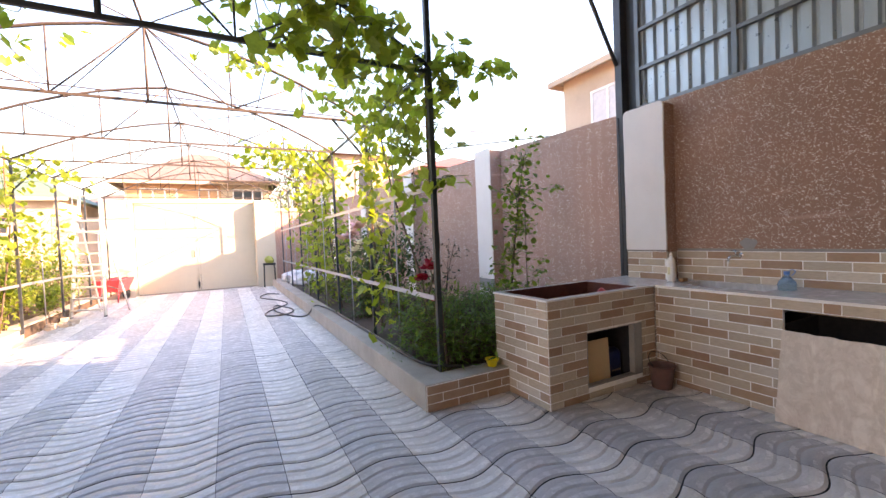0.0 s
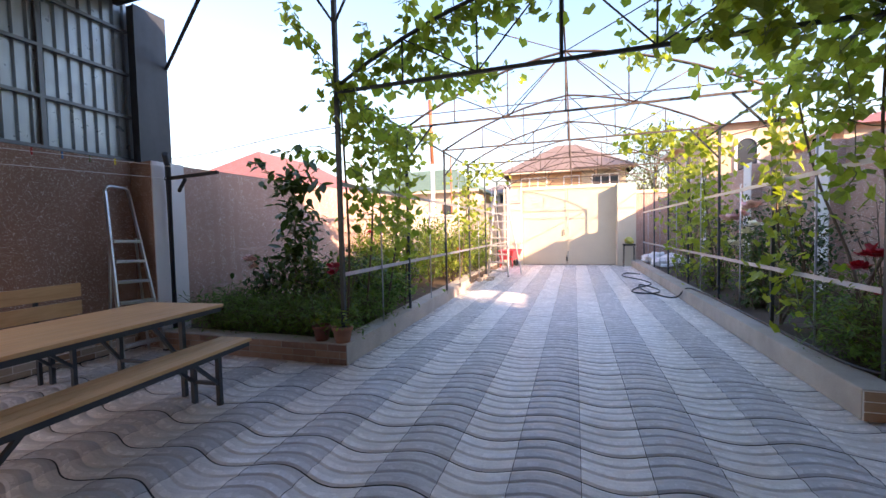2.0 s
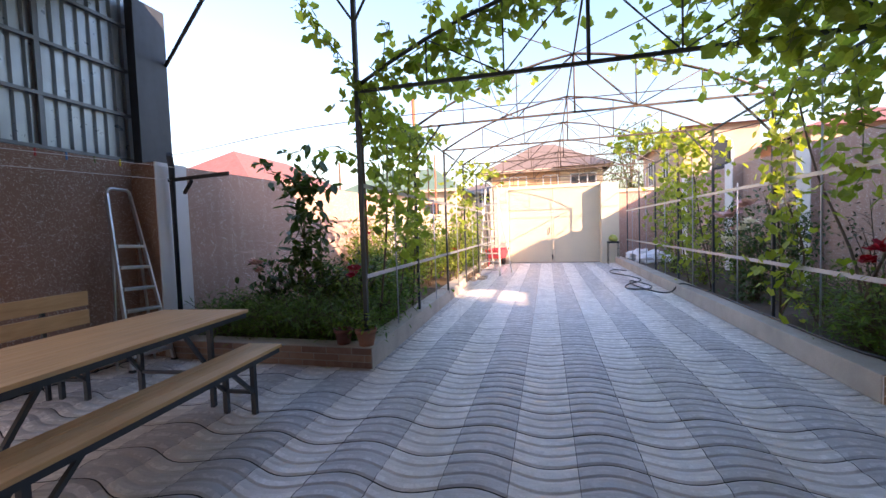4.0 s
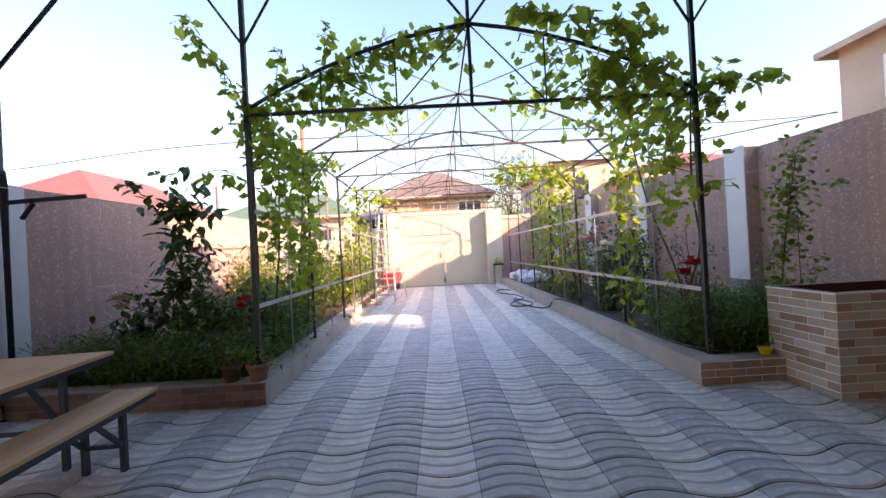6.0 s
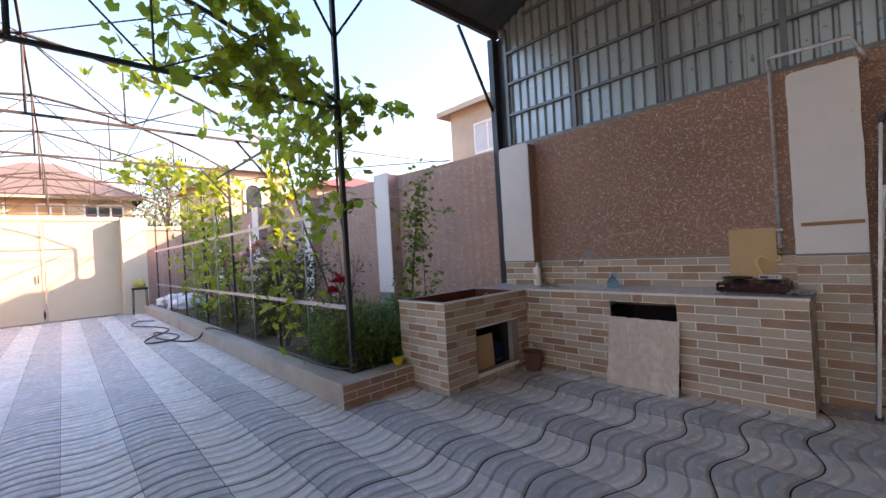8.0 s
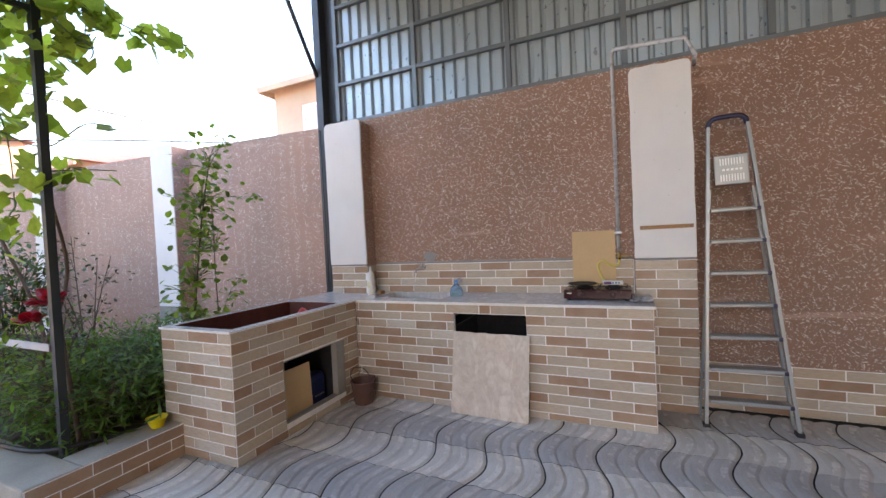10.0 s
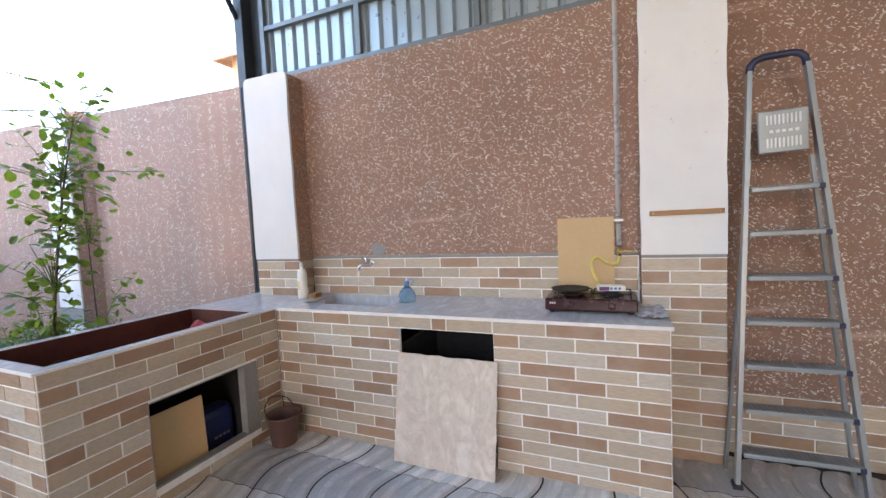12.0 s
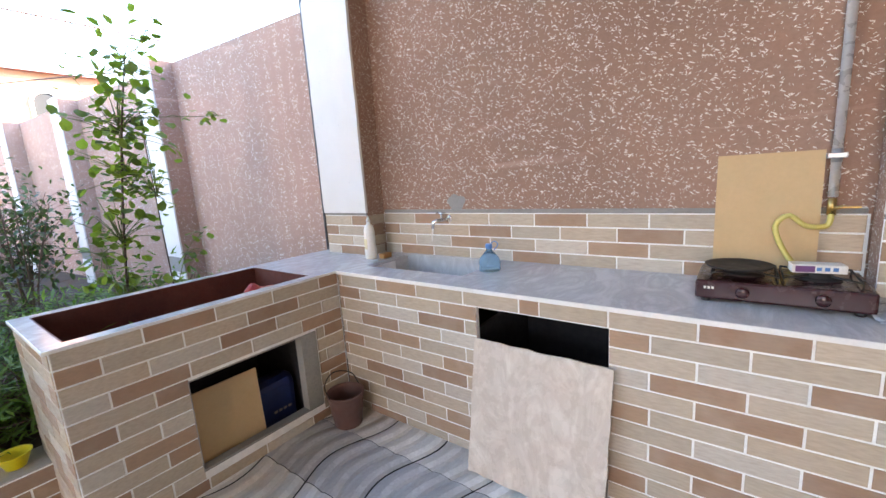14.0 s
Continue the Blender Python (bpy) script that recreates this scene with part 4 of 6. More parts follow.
# ---- table and benches ----
def board_frame(name, label, cat, x, y, rz, x0, x1, y0, y1, z, planks, leg_ys, inset):
    t = thing(name, label, cat, x, y, 0, rz)
    w = (x1 - x0) / planks
    for k in range(planks):
        boxpart("board", (x0 + k * w + 0.0006, x0 + (k + 1) * w - 0.0006, y0, y1, z - 0.028, z), M_WOOD, t, "varnished pine board", 0.003)
    fz = z - 0.03
    boxpart("rim", [(x0 + 0.012, x0 + 0.042, y0 + 0.02, y1 - 0.02, fz - 0.04, fz), (x1 - 0.042, x1 - 0.012, y0 + 0.02, y1 - 0.02, fz - 0.04, fz),
                    (x0 + 0.042, x1 - 0.042, y0 + 0.02, y0 + 0.05, fz - 0.04, fz), (x0 + 0.042, x1 - 0.042, y1 - 0.05, y1 - 0.02, fz - 0.04, fz)], M_STEEL, t, "dark steel rim")
    for ly in leg_ys:
        s = 1 if ly < (y0 + y1) / 2 else -1
        for lx in (x0 + inset, x1 - inset):
            boxpart("leg", (lx - 0.018, lx + 0.018, ly - 0.018, ly + 0.018, 0, fz - 0.001), M_STEEL, t, "dark square-tube leg")
            bm = bmesh.new()
            beam(bm, (lx, ly + s * 0.01, fz * 0.42), (lx, ly - s * min(0.28, fz * 0.55) * -1, fz - 0.03), 0.026)
            part("brace", bm, M_STEEL, t)
        boxpart("cross_bar", (x0 + inset + 0.02, x1 - inset - 0.02, ly - 0.013, ly + 0.013, fz * 0.38, fz * 0.38 + 0.026), M_STEEL, t)
    return t


board_frame("dining_table", "long varnished pine table on dark folding steel legs", "table", -3.40, 2.69, 5.5, -0.88, 0.0, -2.3, 0.0, 0.75, 7, (-0.38, -1.9), 0.10)
board_frame("bench", "long varnished pine bench on dark folding steel legs", "bench", -3.00, 2.60, 4.5, -0.32, 0.0, -2.3, 0.0, 0.47, 3, (-0.36, -1.9), 0.035)
bb = board_frame("bench", "pine bench with a backboard beside the wall", "bench", -4.75, 2.58, 5.5, -0.34, 0.0, -2.3, 0.0, 0.47, 3, (-0.36, -1.9), 0.035)
boxpart("backboard", (-0.385, -0.36, -2.3, -0.02, 0.80, 0.94), M_WOOD, bb, "upright pine backboard", 0.003)
boxpart("backboard", (-0.385, -0.36, -2.3, -0.02, 0.62, 0.76), M_WOOD, bb, "upright pine backboard", 0.003)
for yy in (-0.4, -1.9):
    boxpart("back_post", (-0.415, -0.386, yy - 0.015, yy + 0.015, 0.0, 0.93), M_STEEL, bb)


# ---- things at the counter ----
def lean_board():
    t = thing("stone_board", "pale marble-patterned slab leaning over the counter opening", "stone slab", 3.69, 1.388, 0)
    rng = random.Random(8)
    bm = bmesh.new()
    w, h, th = 0.63, 0.645, 0.012
    prof = []
    n = 14
    for k in range(n):
        prof.append((-w / 2 + w * k / n, rng.uniform(-0.004, 0.004)))
    for k in range(n):
        prof.append((w / 2 + rng.uniform(-0.003, 0.003), h * k / n))
    for k in range(n):
        prof.append((w / 2 - w * k / n, h + rng.uniform(-0.004, 0.004)))
    for k in range(n):
        prof.append((-w / 2 + rng.uniform(-0.003, 0.003), h - h * k / n))
    f = [bm.verts.new((0, -a, z + 0.005)) for a, z in prof]
    g = [bm.verts.new((th, -a, z + 0.005)) for a, z in prof]
    m = len(prof)
    bm.faces.new(f)
    bm.faces.new(g[::-1])
    for k in range(m):
        bm.faces.new((f[k], g[k], g[(k + 1) % m], f[(k + 1) % m]))
    ob = part("slab", bm, M_BOARD, t)
    ob.rotation_euler = (0.012, 0.165, 0)


lean_board()

card = thing("cardboard_sheet", "plain brown cardboard sheet propped behind the gas hob", "cardboard", 4.392, 0.625, CTOP)
c = boxpart("sheet", (0, 0.005, -0.172, 0.172, 0.0, 0.535), M_CARD, card)
c.rotation_euler = (0, 0.05, 0)

hob = thing("gas_hob", "maroon enamel two-burner gas hob on the worktop", "gas hob", 4.165, 0.585, CTOP, 0)
boxpart("body", (-0.145, 0.145, -0.245, 0.245, 0.012, 0.082), M_HOB, hob, "maroon enamel body", 0.008)
for sx in (-0.12, 0.12):
    for sy in (-0.21, 0.21):
        bm = bmesh.new()
        lathe(bm, [(0.014, 0.0), (0.016, 0.004), (0.014, 0.0125)], 12, sx, sy)
        part("foot", bm, M_BLACK, hob)
for sy in (-0.115, 0.099):
    bm = bmesh.new()
    lathe(bm, [(0.062, 0.0815), (0.066, 0.086), (0.05, 0.089), (0.04, 0.094), (0.04, 0.104), (0.03, 0.107)], 24, 0.01, sy)
    part("burner", bm, M_IRON, hob, "cast-iron burner")
    bm = bmesh.new()
    tube(bm, [(-0.09, sy - 0.10, 0.082), (-0.09, sy - 0.10, 0.099), (-0.03, sy - 0.03, 0.101)], 0.0035, 6)
    tube(bm, [(0.11, sy - 0.10, 0.082), (0.11, sy - 0.10, 0.099), (0.05, sy - 0.03, 0.101)], 0.0035, 6)
    tube(bm, [(-0.09, sy - 0.10, 0.097), (0.11, sy - 0.10, 0.097)], 0.0035, 6)
    part("pan_rest", bm, M_IRON, hob, "black wire pan rest")
    bm = bmesh.new()
    tube(bm, [(-0.09, sy + 0.10, 0.082), (-0.09, sy + 0.10, 0.099), (-0.03, sy + 0.03, 0.101)], 0.0035, 6)
    tube(bm, [(0.11, sy + 0.10, 0.082), (0.11, sy + 0.10, 0.099), (0.05, sy + 0.03, 0.101)], 0.0035, 6)
    tube(bm, [(-0.09, sy + 0.10, 0.097), (0.11, sy + 0.10, 0.097)], 0.0035, 6)
    part("pan_rest", bm, M_IRON, hob, "black wire pan rest")
    bm = bmesh.new()
    prof = [(0.0205, 0), (0.0205, 0.014), (0.016, 0.018), (0.002, 0.018)]
    lathe(bm, prof, 16)
    box(bm, -0.004, 0.004, -0.018, 0.018, 0.014, 0.025)
    kn = part("knob", bm, M_HOB, hob, "round maroon knob")
    kn.matrix_basis = pose(-0.1455, sy, 0.047, 0, -90, 0)
boxpart("badge", [(-0.1465, -0.1452, 0.185 + 0.012 * k, 0.193 + 0.012 * k, 0.050, 0.060) for k in range(3)], M_BOTTLE_W, hob, "small pale badge")

lid = thing("round_tray", "round dark metal plate lying on the hob", "tray", 4.17, 0.70, CTOP + 0.1072)
bm = bmesh.new()
lathe(bm, [(0.06, 0.0), (0.105, 0.004), (0.112, 0.012), (0.108, 0.013), (0.10, 0.007), (0.02, 0.006)], 28)
part("plate", bm, M_IRON, lid)
pack = thing("packet", "small purple and white packet lying on the hob", "packet", 4.175, 0.475, CTOP + 0.1072, 8)
boxpart("box", (-0.03, 0.03, -0.075, 0.075, 0.0, 0.03), M_BOTTLE_W, pack, "white card box", 0.003)
boxpart("print", (-0.031, -0.0302, 0.012, 0.066, 0.004, 0.026), plain("purple_print", (0.16, 0.05, 0.16), 0.5), pack, "purple printed panel")
boxpart("bars", [(-0.0312, -0.0302, -0.05 + 0.022 * k, -0.036 + 0.022 * k, 0.009, 0.022) for k in range(3)], M_BLUE, pack, "blue lettering bars")

pipe = thing("gas_pipe", "grey-painted gas pipe running down the wall", "pipe", 4.395, 0.425, 0)
bm = bmesh.new()
tube(bm, [(0, 0, 1.24), (0, 0, 2.80), (-0.10, -0.005, 2.83), (-0.185, -0.02, 2.82), (-0.185, -0.5, 2.80), (-0.185, -0.56, 2.66), (-0.03, -0.57, 2.64)], 0.0155, 12)
part("tube", bm, M_PIPE, pipe)
bm = bmesh.new()
box(bm, -0.02, 0.033, -0.028, 0.028, 1.385, 1.405, 0.003)
tube(bm, [(0, 0, 1.37), (0, 0, 1.42)], 0.017, 10)
part("clamp", bm, M_GALV, pipe, "grey pipe clamp")
bm = bmesh.new()
tube(bm, [(0, 0, 1.235), (0, 0, 1.17)], 0.014, 10)
tube(bm, [(0, 0, 1.195), (-0.035, -0.03, 1.205)], 0.007, 8)
box(bm, -0.05, -0.03, -0.075, -0.02, 1.2, 1.208, 0.002)
part("tap", bm, plain("brass", (0.45, 0.30, 0.12), 0.35, 0.9), pipe, "small brass gas tap")


def smooth_line(pts, n=8):
    """Points of a smooth curve through pts."""
    P = [Vector(p) for p in pts]
    P = [P[0]] + P + [P[-1]]
    out = []
    for i in range(1, len(P) - 2):
        for k in range(n):
            t = k / n
            a, b, c_, d = P[i - 1], P[i], P[i + 1], P[i + 2]
            out.append(0.5 * ((2 * b) + (c_ - a) * t + (2 * a - 5 * b + 4 * c_ - d) * t * t + (3 * b - a - 3 * c_ + d) * t ** 3))
    out.append(P[-2])
    return out


hose = thing("gas_hose", "yellow rubber gas hose looping down to the hob", "hose", 4.39, 0.425, CTOP)
bm = bmesh.new()
tube(bm, smooth_line([(0, 0, 0.29), (-0.005, 0.01, 0.245), (-0.02, 0.07, 0.245), (-0.02, 0.125, 0.285), (-0.03, 0.165, 0.24), (-0.05, 0.13, 0.14), (-0.06, 0.06, 0.055), (-0.08, 0.0, 0.03), (-0.10, -0.03, 0.05)]), 0.010, 10)
part("tube", bm, M_YHOSE, hose)

film = thing("plastic_sheet", "crumpled clear plastic bag at the end of the worktop", "plastic bag", 4.10, 0.275, CTOP)
rng = np.random.default_rng(3)
gv, gf, N = [], [], 14
for i in range(N):
    for j in range(N):
        x, y = (i / (N - 1) - 0.5) * 0.30, (j / (N - 1) - 0.5) * 0.15
        z = 0.004 + 0.028 * abs(noise.noise(Vector((x * 18, y * 22, 1.0)))) + 0.006 * rng.random()
        gv.append((x + 0.012 * noise.noise(Vector((y * 20, x * 9, 4))), y + 0.012 * noise.noise(Vector((x * 20, y * 9, 7))), z))
gf = [(i * N + j, (i + 1) * N + j, (i + 1) * N + j + 1, i * N + j + 1) for i in range(N - 1) for j in range(N - 1)]
fo = rawmesh("sheet", gv, gf, M_PLASTIC_GREY, film)
fo.modifiers.new("thick", "SOLIDIFY").thickness = 0.002

tapt = thing("tap", "old chrome wall tap with a rag over the sink", "tap", WALL_X - 0.009, 2.245, 1.135)
bm = bmesh.new()
tube(bm, [(0.0, 0.0, 0.0), (-0.07, 0.0, 0.0), (-0.10, 0.03, 0.0), (-0.115, 0.045, -0.012), (-0.12, 0.05, -0.05)], 0.011, 10)
part("spout", bm, M_CHROME, tapt)
bm = bmesh.new()
lathe(bm, [(0.024, 0), (0.024, 0.006), (0.014, 0.01)], 16)
fl = part("flange", bm, M_CHROME, tapt)
fl.matrix_basis = pose(0.0, 0, 0, 0, -90, 0)
bm = bmesh.new()
tube(bm, [(-0.075, 0.01, 0.005), (-0.075, 0.01, 0.04)], 0.007, 8)
tube(bm, [(-0.075, -0.02, 0.042), (-0.075, 0.05, 0.046)], 0.006, 8)
part("handle", bm, M_CHROME, tapt)
bm = bmesh.new()
tube(bm, [(-0.12, 0.05, -0.048), (-0.122, 0.055, -0.085), (-0.118, 0.062, -0.13)], 0.006, 7, 0.004)
part("rag", bm, M_BOTTLE_W, tapt, "thin white rag")
patch = setting("cement_patch", bmesh.new(), M_GREY_CONC, "grey cement patch on the wall above the tap", "cement patch")
bm = bmesh.new()
ring = [bm.verts.new((WALL_X - 0.004, 2.19 + 0.065 * math.cos(a) * (1 + 0.2 * math.sin(3 * a)), 1.235 + 0.055 * math.sin(a) * (1 + 0.15 * math.cos(5 * a)))) for a in [2 * math.pi * k / 22 for k in range(22)]]
bm.faces.new(ring)
ext = bmesh.ops.extrude_face_region(bm, geom=list(bm.faces))
bmesh.ops.translate(bm, verts=[v for v in ext["geom"] if isinstance(v, bmesh.types.BMVert)], vec=(0.0038, 0, 0))
bmesh.ops.recalc_face_normals(bm, faces=bm.faces)
bm.to_mesh(patch.data)
bm.free()
ledge = setting("mortar_ledge", (WALL_X - 0.012, WALL_X - 0.0006, 0.32, 2.83, 1.1725, 1.196), M_GREY_CONC, "rough cement edge over the tile band", "mortar", None, 0.004)

bottle = thing("detergent_bottle", "white detergent bottle with a faded sticker", "bottle", 4.17, 2.745, BTOP)
bm = bmesh.new()
lathe(bm, [(0.036, 0), (0.040, 0.006), (0.041, 0.06), (0.036, 0.10), (0.037, 0.14), (0.036, 0.20), (0.026, 0.228), (0.013, 0.238), (0.013, 0.25)], 24)
part("body", bm, M_BOTTLE_W, bottle)
bm = bmesh.new()
lathe(bm, [(0.0135, 0.2502), (0.014, 0.268), (0.009, 0.272), (0.006, 0.285)], 16)
part("cap", bm, M_BOTTLE_W, bottle, "white push cap")
boxpart("sticker", (-0.0415, -0.0400, -0.013, 0.013, 0.07, 0.14), plain("sticker", (0.70, 0.62, 0.38), 0.5), bottle, "faded yellow sticker", 0.0005)

soap = thing("sponge", "small brown scouring sponge by the sink", "sponge", 4.22, 2.66, CTOP)
boxpart("pad", (-0.04, 0.04, -0.025, 0.025, 0.0, 0.035), M_STRIP, soap, "", 0.008)

jug = thing("water_bottle", "crumpled pale-blue plastic water bottle with a blue cap", "bottle", 4.15, 1.80, CTOP)
bm = bmesh.new()
lathe(bm, [(0.055, 0.002), (0.060, 0.01), (0.057, 0.03), (0.061, 0.045), (0.057, 0.06), (0.052, 0.075), (0.03, 0.10), (0.016, 0.115), (0.016, 0.125)], 22)
part("body", bm, M_BOTTLE_B, jug, "clear blue plastic body")
bm = bmesh.new()
lathe(bm, [(0.019, 0.1255), (0.02, 0.14), (0.017, 0.150)], 16)
cp = part("cap", bm, M_BLUE, jug, "blue screw cap")
bm = bmesh.new()
tube(bm, smooth_line([(0, 0, 0.135), (0.0, -0.03, 0.165), (0.0, -0.055, 0.15), (0, -0.03, 0.118)]), 0.003, 6)
part("carry_loop", bm, M_BLUE, jug, "blue carry loop")

cloth = thing("red_cloth", "crumpled red cloth lying in the corner of the trough", "cloth", 3.50, 2.97, 0.645)
gv = []
for i in range(12):
    for j in range(12):
        x, y = (i / 11 - 0.5) * 0.26, (j / 11 - 0.5) * 0.22
        gv.append((x, y, 0.22 + 0.15 * noise.noise(Vector((x * 9, y * 9, 2.5))) - 3.4 * (x * x + y * y)))
zmin = min(v[2] for v in gv)
gv = [(a, b_, c_ - zmin) for a, b_, c_ in gv]
co = rawmesh("cloth", gv, [(i * 12 + j, (i + 1) * 12 + j, (i + 1) * 12 + j + 1, i * 12 + j + 1) for i in range(11) for j in range(11)], M_RED, cloth)
co.modifiers.new("thick", "SOLIDIFY").thickness = 0.004

bucket = thing("bucket", "old brown plastic bucket standing in the corner", "bucket", 3.66, 2.53, 0)
bm = bmesh.new()
lathe(bm, [(0.078, 0.0), (0.081, 0.005), (0.104, 0.185), (0.111, 0.192), (0.111, 0.204), (0.103, 0.204), (0.099, 0.18), (0.076, 0.012), (0.01, 0.011)], 28)
part("pail", bm, M_BUCKET, bucket)
bm = bmesh.new()
tube(bm, smooth_line([(0.108, 0, 0.196), (0.098, 0.055, 0.265), (0.0, 0.09, 0.30), (-0.098, 0.055, 0.265), (-0.108, 0, 0.196)]), 0.0035, 6)
part("handle", bm, M_IRON, bucket, "wire handle")

panel = thing("chipboard_panel", "brown chipboard sheet standing in the barbecue opening", "board", 3.07, 2.762, 0.0)
pb = boxpart("sheet", (-0.19, 0.215, 0.0, 0.012, 0.0, 0.455), M_CARD, panel)
pb.rotation_euler = (-0.05, 0, 0)
sack = thing("sack", "dark blue plastic sack inside the barbecue opening", "sack", 3.42, 2.93, 0.0)
bm = bmesh.new()
box(bm, -0.13, 0.13, -0.09, 0.09, 0.0, 0.30, 0.05)
for v in bm.verts:
    v.co += Vector((0.02, 0.02, 0.02)) * noise.noise(v.co * 14)
    v.co.z = max(v.co.z, 0.0)
part("bag", bm, M_NAVYBAG, sack)
boxpart("print", [(-0.05 + 0.03 * k, -0.03 + 0.03 * k, -0.1135, -0.112, 0.12, 0.135) for k in range(4)], M_GREY_CONC, sack, "pale worn print")

strip = thing("hook_strip", "brown wooden strip screwed to the white pier", "wooden strip", WALL_X - 0.1855, 0.085, 1.425)
boxpart("strip", (-0.014, 0.0, -0.18, 0.18, -0.014, 0.014), M_STRIP, strip, "", 0.002)
for yy in (-0.16, 0.16):
    bm = bmesh.new()
    lathe(bm, [(0.005, 0), (0.005, 0.002), (0.001, 0.003)], 10)
    sc_ = part("screw", bm, M_CHROME, strip, "small screw head")
    sc_.matrix_basis = pose(-0.0141, yy, 0, 0, -90, 0)

cup = thing("yellow_bowl", "small bright yellow plastic bowl on the kerb", "bowl", 2.40, 3.33, 0.222)
bm = bmesh.new()
lathe(bm, [(0.035, 0), (0.037, 0.004), (0.060, 0.062), (0.066, 0.066), (0.066, 0.07), (0.057, 0.066), (0.034, 0.008), (0.005, 0.007)], 24)
part("bowl", bm, M_YELLOW, cup)


def flower_pot(x, y, z, mat, label, r=0.085, h=0.15):
    t = thing("flower_pot", label, "flower pot", x, y, z, 0, "pots on the bed front")
    bm = bmesh.new()
    lathe(bm, [(r * 0.66, 0), (r * 0.68, 0.004), (r * 0.92, h * 0.78), (r, h * 0.78), (r * 1.04, h), (r * 0.93, h), (r * 0.86, h * 0.82), (r * 0.5, h * 0.80)], 26)
    pt = part("pot", bm, mat, t)
    bm = bmesh.new()
    lathe(bm, [(r * 0.85, h * 0.80), (r * 0.86, h * 0.85), (r * 0.3, h * 0.88)], 20)
    part("soil", bm, M_SOIL, t, "dark soil")
    g = np.random.default_rng(int(x * -100))
    pl_ = np.stack([g.normal(0, r * 0.7, 70), g.normal(0, r * 0.7, 70), g.uniform(h, h + 0.17, 70)], 1)
    leaf_cloud("leaves", pl_, 0.06, "oval", M_LEAF_MID, t, 0.2, g)


flower_pot(-2.88, 3.49, 0.222, M_DTERRA, "small dark red pot with a seedling", 0.10, 0.165)
flower_pot(-2.60, 3.46, 0.2255, M_TERRA, "terracotta pot with a seedling", 0.112, 0.17)

# drying rod and lines on the far side of the terrace
rod = thing("clothes_rod", "dark steel rod sticking out from the wall pier with washing lines", "clothes rod", -5.1, 3.55, 2.13)
bm = bmesh.new()
beam(bm, (-0.06, 0, 0.0), (0.85, -0.05, 0.02), 0.03, 0.04)
part("arm", bm, M_IRON, rod)
bm = bmesh.new()
beam(bm, (0.30, -0.018, -0.02), (0.16, 0.0, -0.17), 0.03)
part("bracket", bm, M_IRON, rod)
for k, dz in enumerate((0.0, 0.14)):
    bm = bmesh.new()
    tube(bm, [(0.1 * k, -0.03, dz), (-0.15, -2.5, dz - 0.06), (-0.2, -5.4, dz)], 0.003, 5)
    part("line", bm, M_BOTTLE_W, rod, "thin white washing line")
for k, mt in enumerate((M_YELLOW, M_GSTEM, M_BLUE, M_RED)):
    bm = bmesh.new()
    yy = -0.65 - 0.23 * k
    box(bm, 0.05 - 0.09 * k * 0.3 - 0.02, 0.05 - 0.09 * k * 0.3 - 0.008, yy - 0.006, yy + 0.006, 0.075, 0.145, 0.002)
    part("clothes_peg", bm, mt, rod, "plastic clothes peg")

# ---- yard clutter ----
wh = thing("wheelbarrow", "red metal wheelbarrow parked by the gate pier", "wheelbarrow", -2.52, 14.7, 0, -15)
bm = bmesh.new()
lo = [(-0.22, -0.3, 0.30), (0.22, -0.3, 0.30), (0.22, 0.28, 0.30), (-0.22, 0.28, 0.30)]
hi = [(-0.33, -0.40, 0.63), (0.33, -0.40, 0.63), (0.33, 0.45, 0.66), (-0.33, 0.45, 0.66)]
a = [bm.verts.new(v) for v in lo]
b = [bm.verts.new(v) for v in hi]
bm.faces.new(a)
for k in range(4):
    bm.faces.new((a[k], a[(k + 1) % 4], b[(k + 1) % 4], b[k]))
tray = part("tray", bm, M_REDPAINT, wh, "red sheet-metal tray")
tray.modifiers.new("thick", "SOLIDIFY").thickness = 0.006
for s in (-1, 1):
    bm = bmesh.new()
    tube(bm, [(s * 0.08, 0.62, 0.17), (s * 0.20, 0.2, 0.29), (s * 0.27, -0.5, 0.42), (s * 0.28, -0.85, 0.52)], 0.016, 8)
    part("handle_tube", bm, M_STEEL, wh)
    bm = bmesh.new()
    tube(bm, [(s * 0.22, -0.25, 0.31), (s * 0.23, -0.32, 0.0)], 0.018, 8)
    part("leg", bm, M_REDPAINT, wh)
bm = bmesh.new()
lathe(bm, [(0.10, -0.03), (0.155, -0.035), (0.17, 0.0), (0.155, 0.035), (0.10, 0.03)], 24)
wl = part("wheel", bm, M_BLACK, wh, "black rubber wheel")
wl.matrix_basis = pose(0, 0.62, 0.17, 0, 90, 0)

st = thing("side_table", "small dark metal table beside the gate", "table", 1.56, 15.1, 0)
boxpart("top", (-0.19, 0.19, -0.17, 0.17, 0.74, 0.80), M_IRON, st, "", 0.006)
for sx in (-0.16, 0.16):
    for sy in (-0.14, 0.14):
        bm = bmesh.new()
        tube(bm, [(sx, sy, 0.74), (sx * 1.1, sy * 1.1, 0)], 0.012, 6)
        part("leg", bm, M_IRON, st)
bag = thing("green_bag", "lumpy green and yellow bag on the small table", "bag", 1.58, 15.08, 0.80)
bm = bmesh.new()
bmesh.ops.create_icosphere(bm, subdivisions=3, radius=0.15)
for v in bm.verts:
    v.co.z = max(v.co.z * 0.85, -0.10)
    v.co += v.co.normalized() * 0.05 * noise.noise(v.co * 9)
    v.co.z += 0.10
zm = min(v.co.z for v in bm.verts)
for v in bm.verts:
    v.co.z -= zm
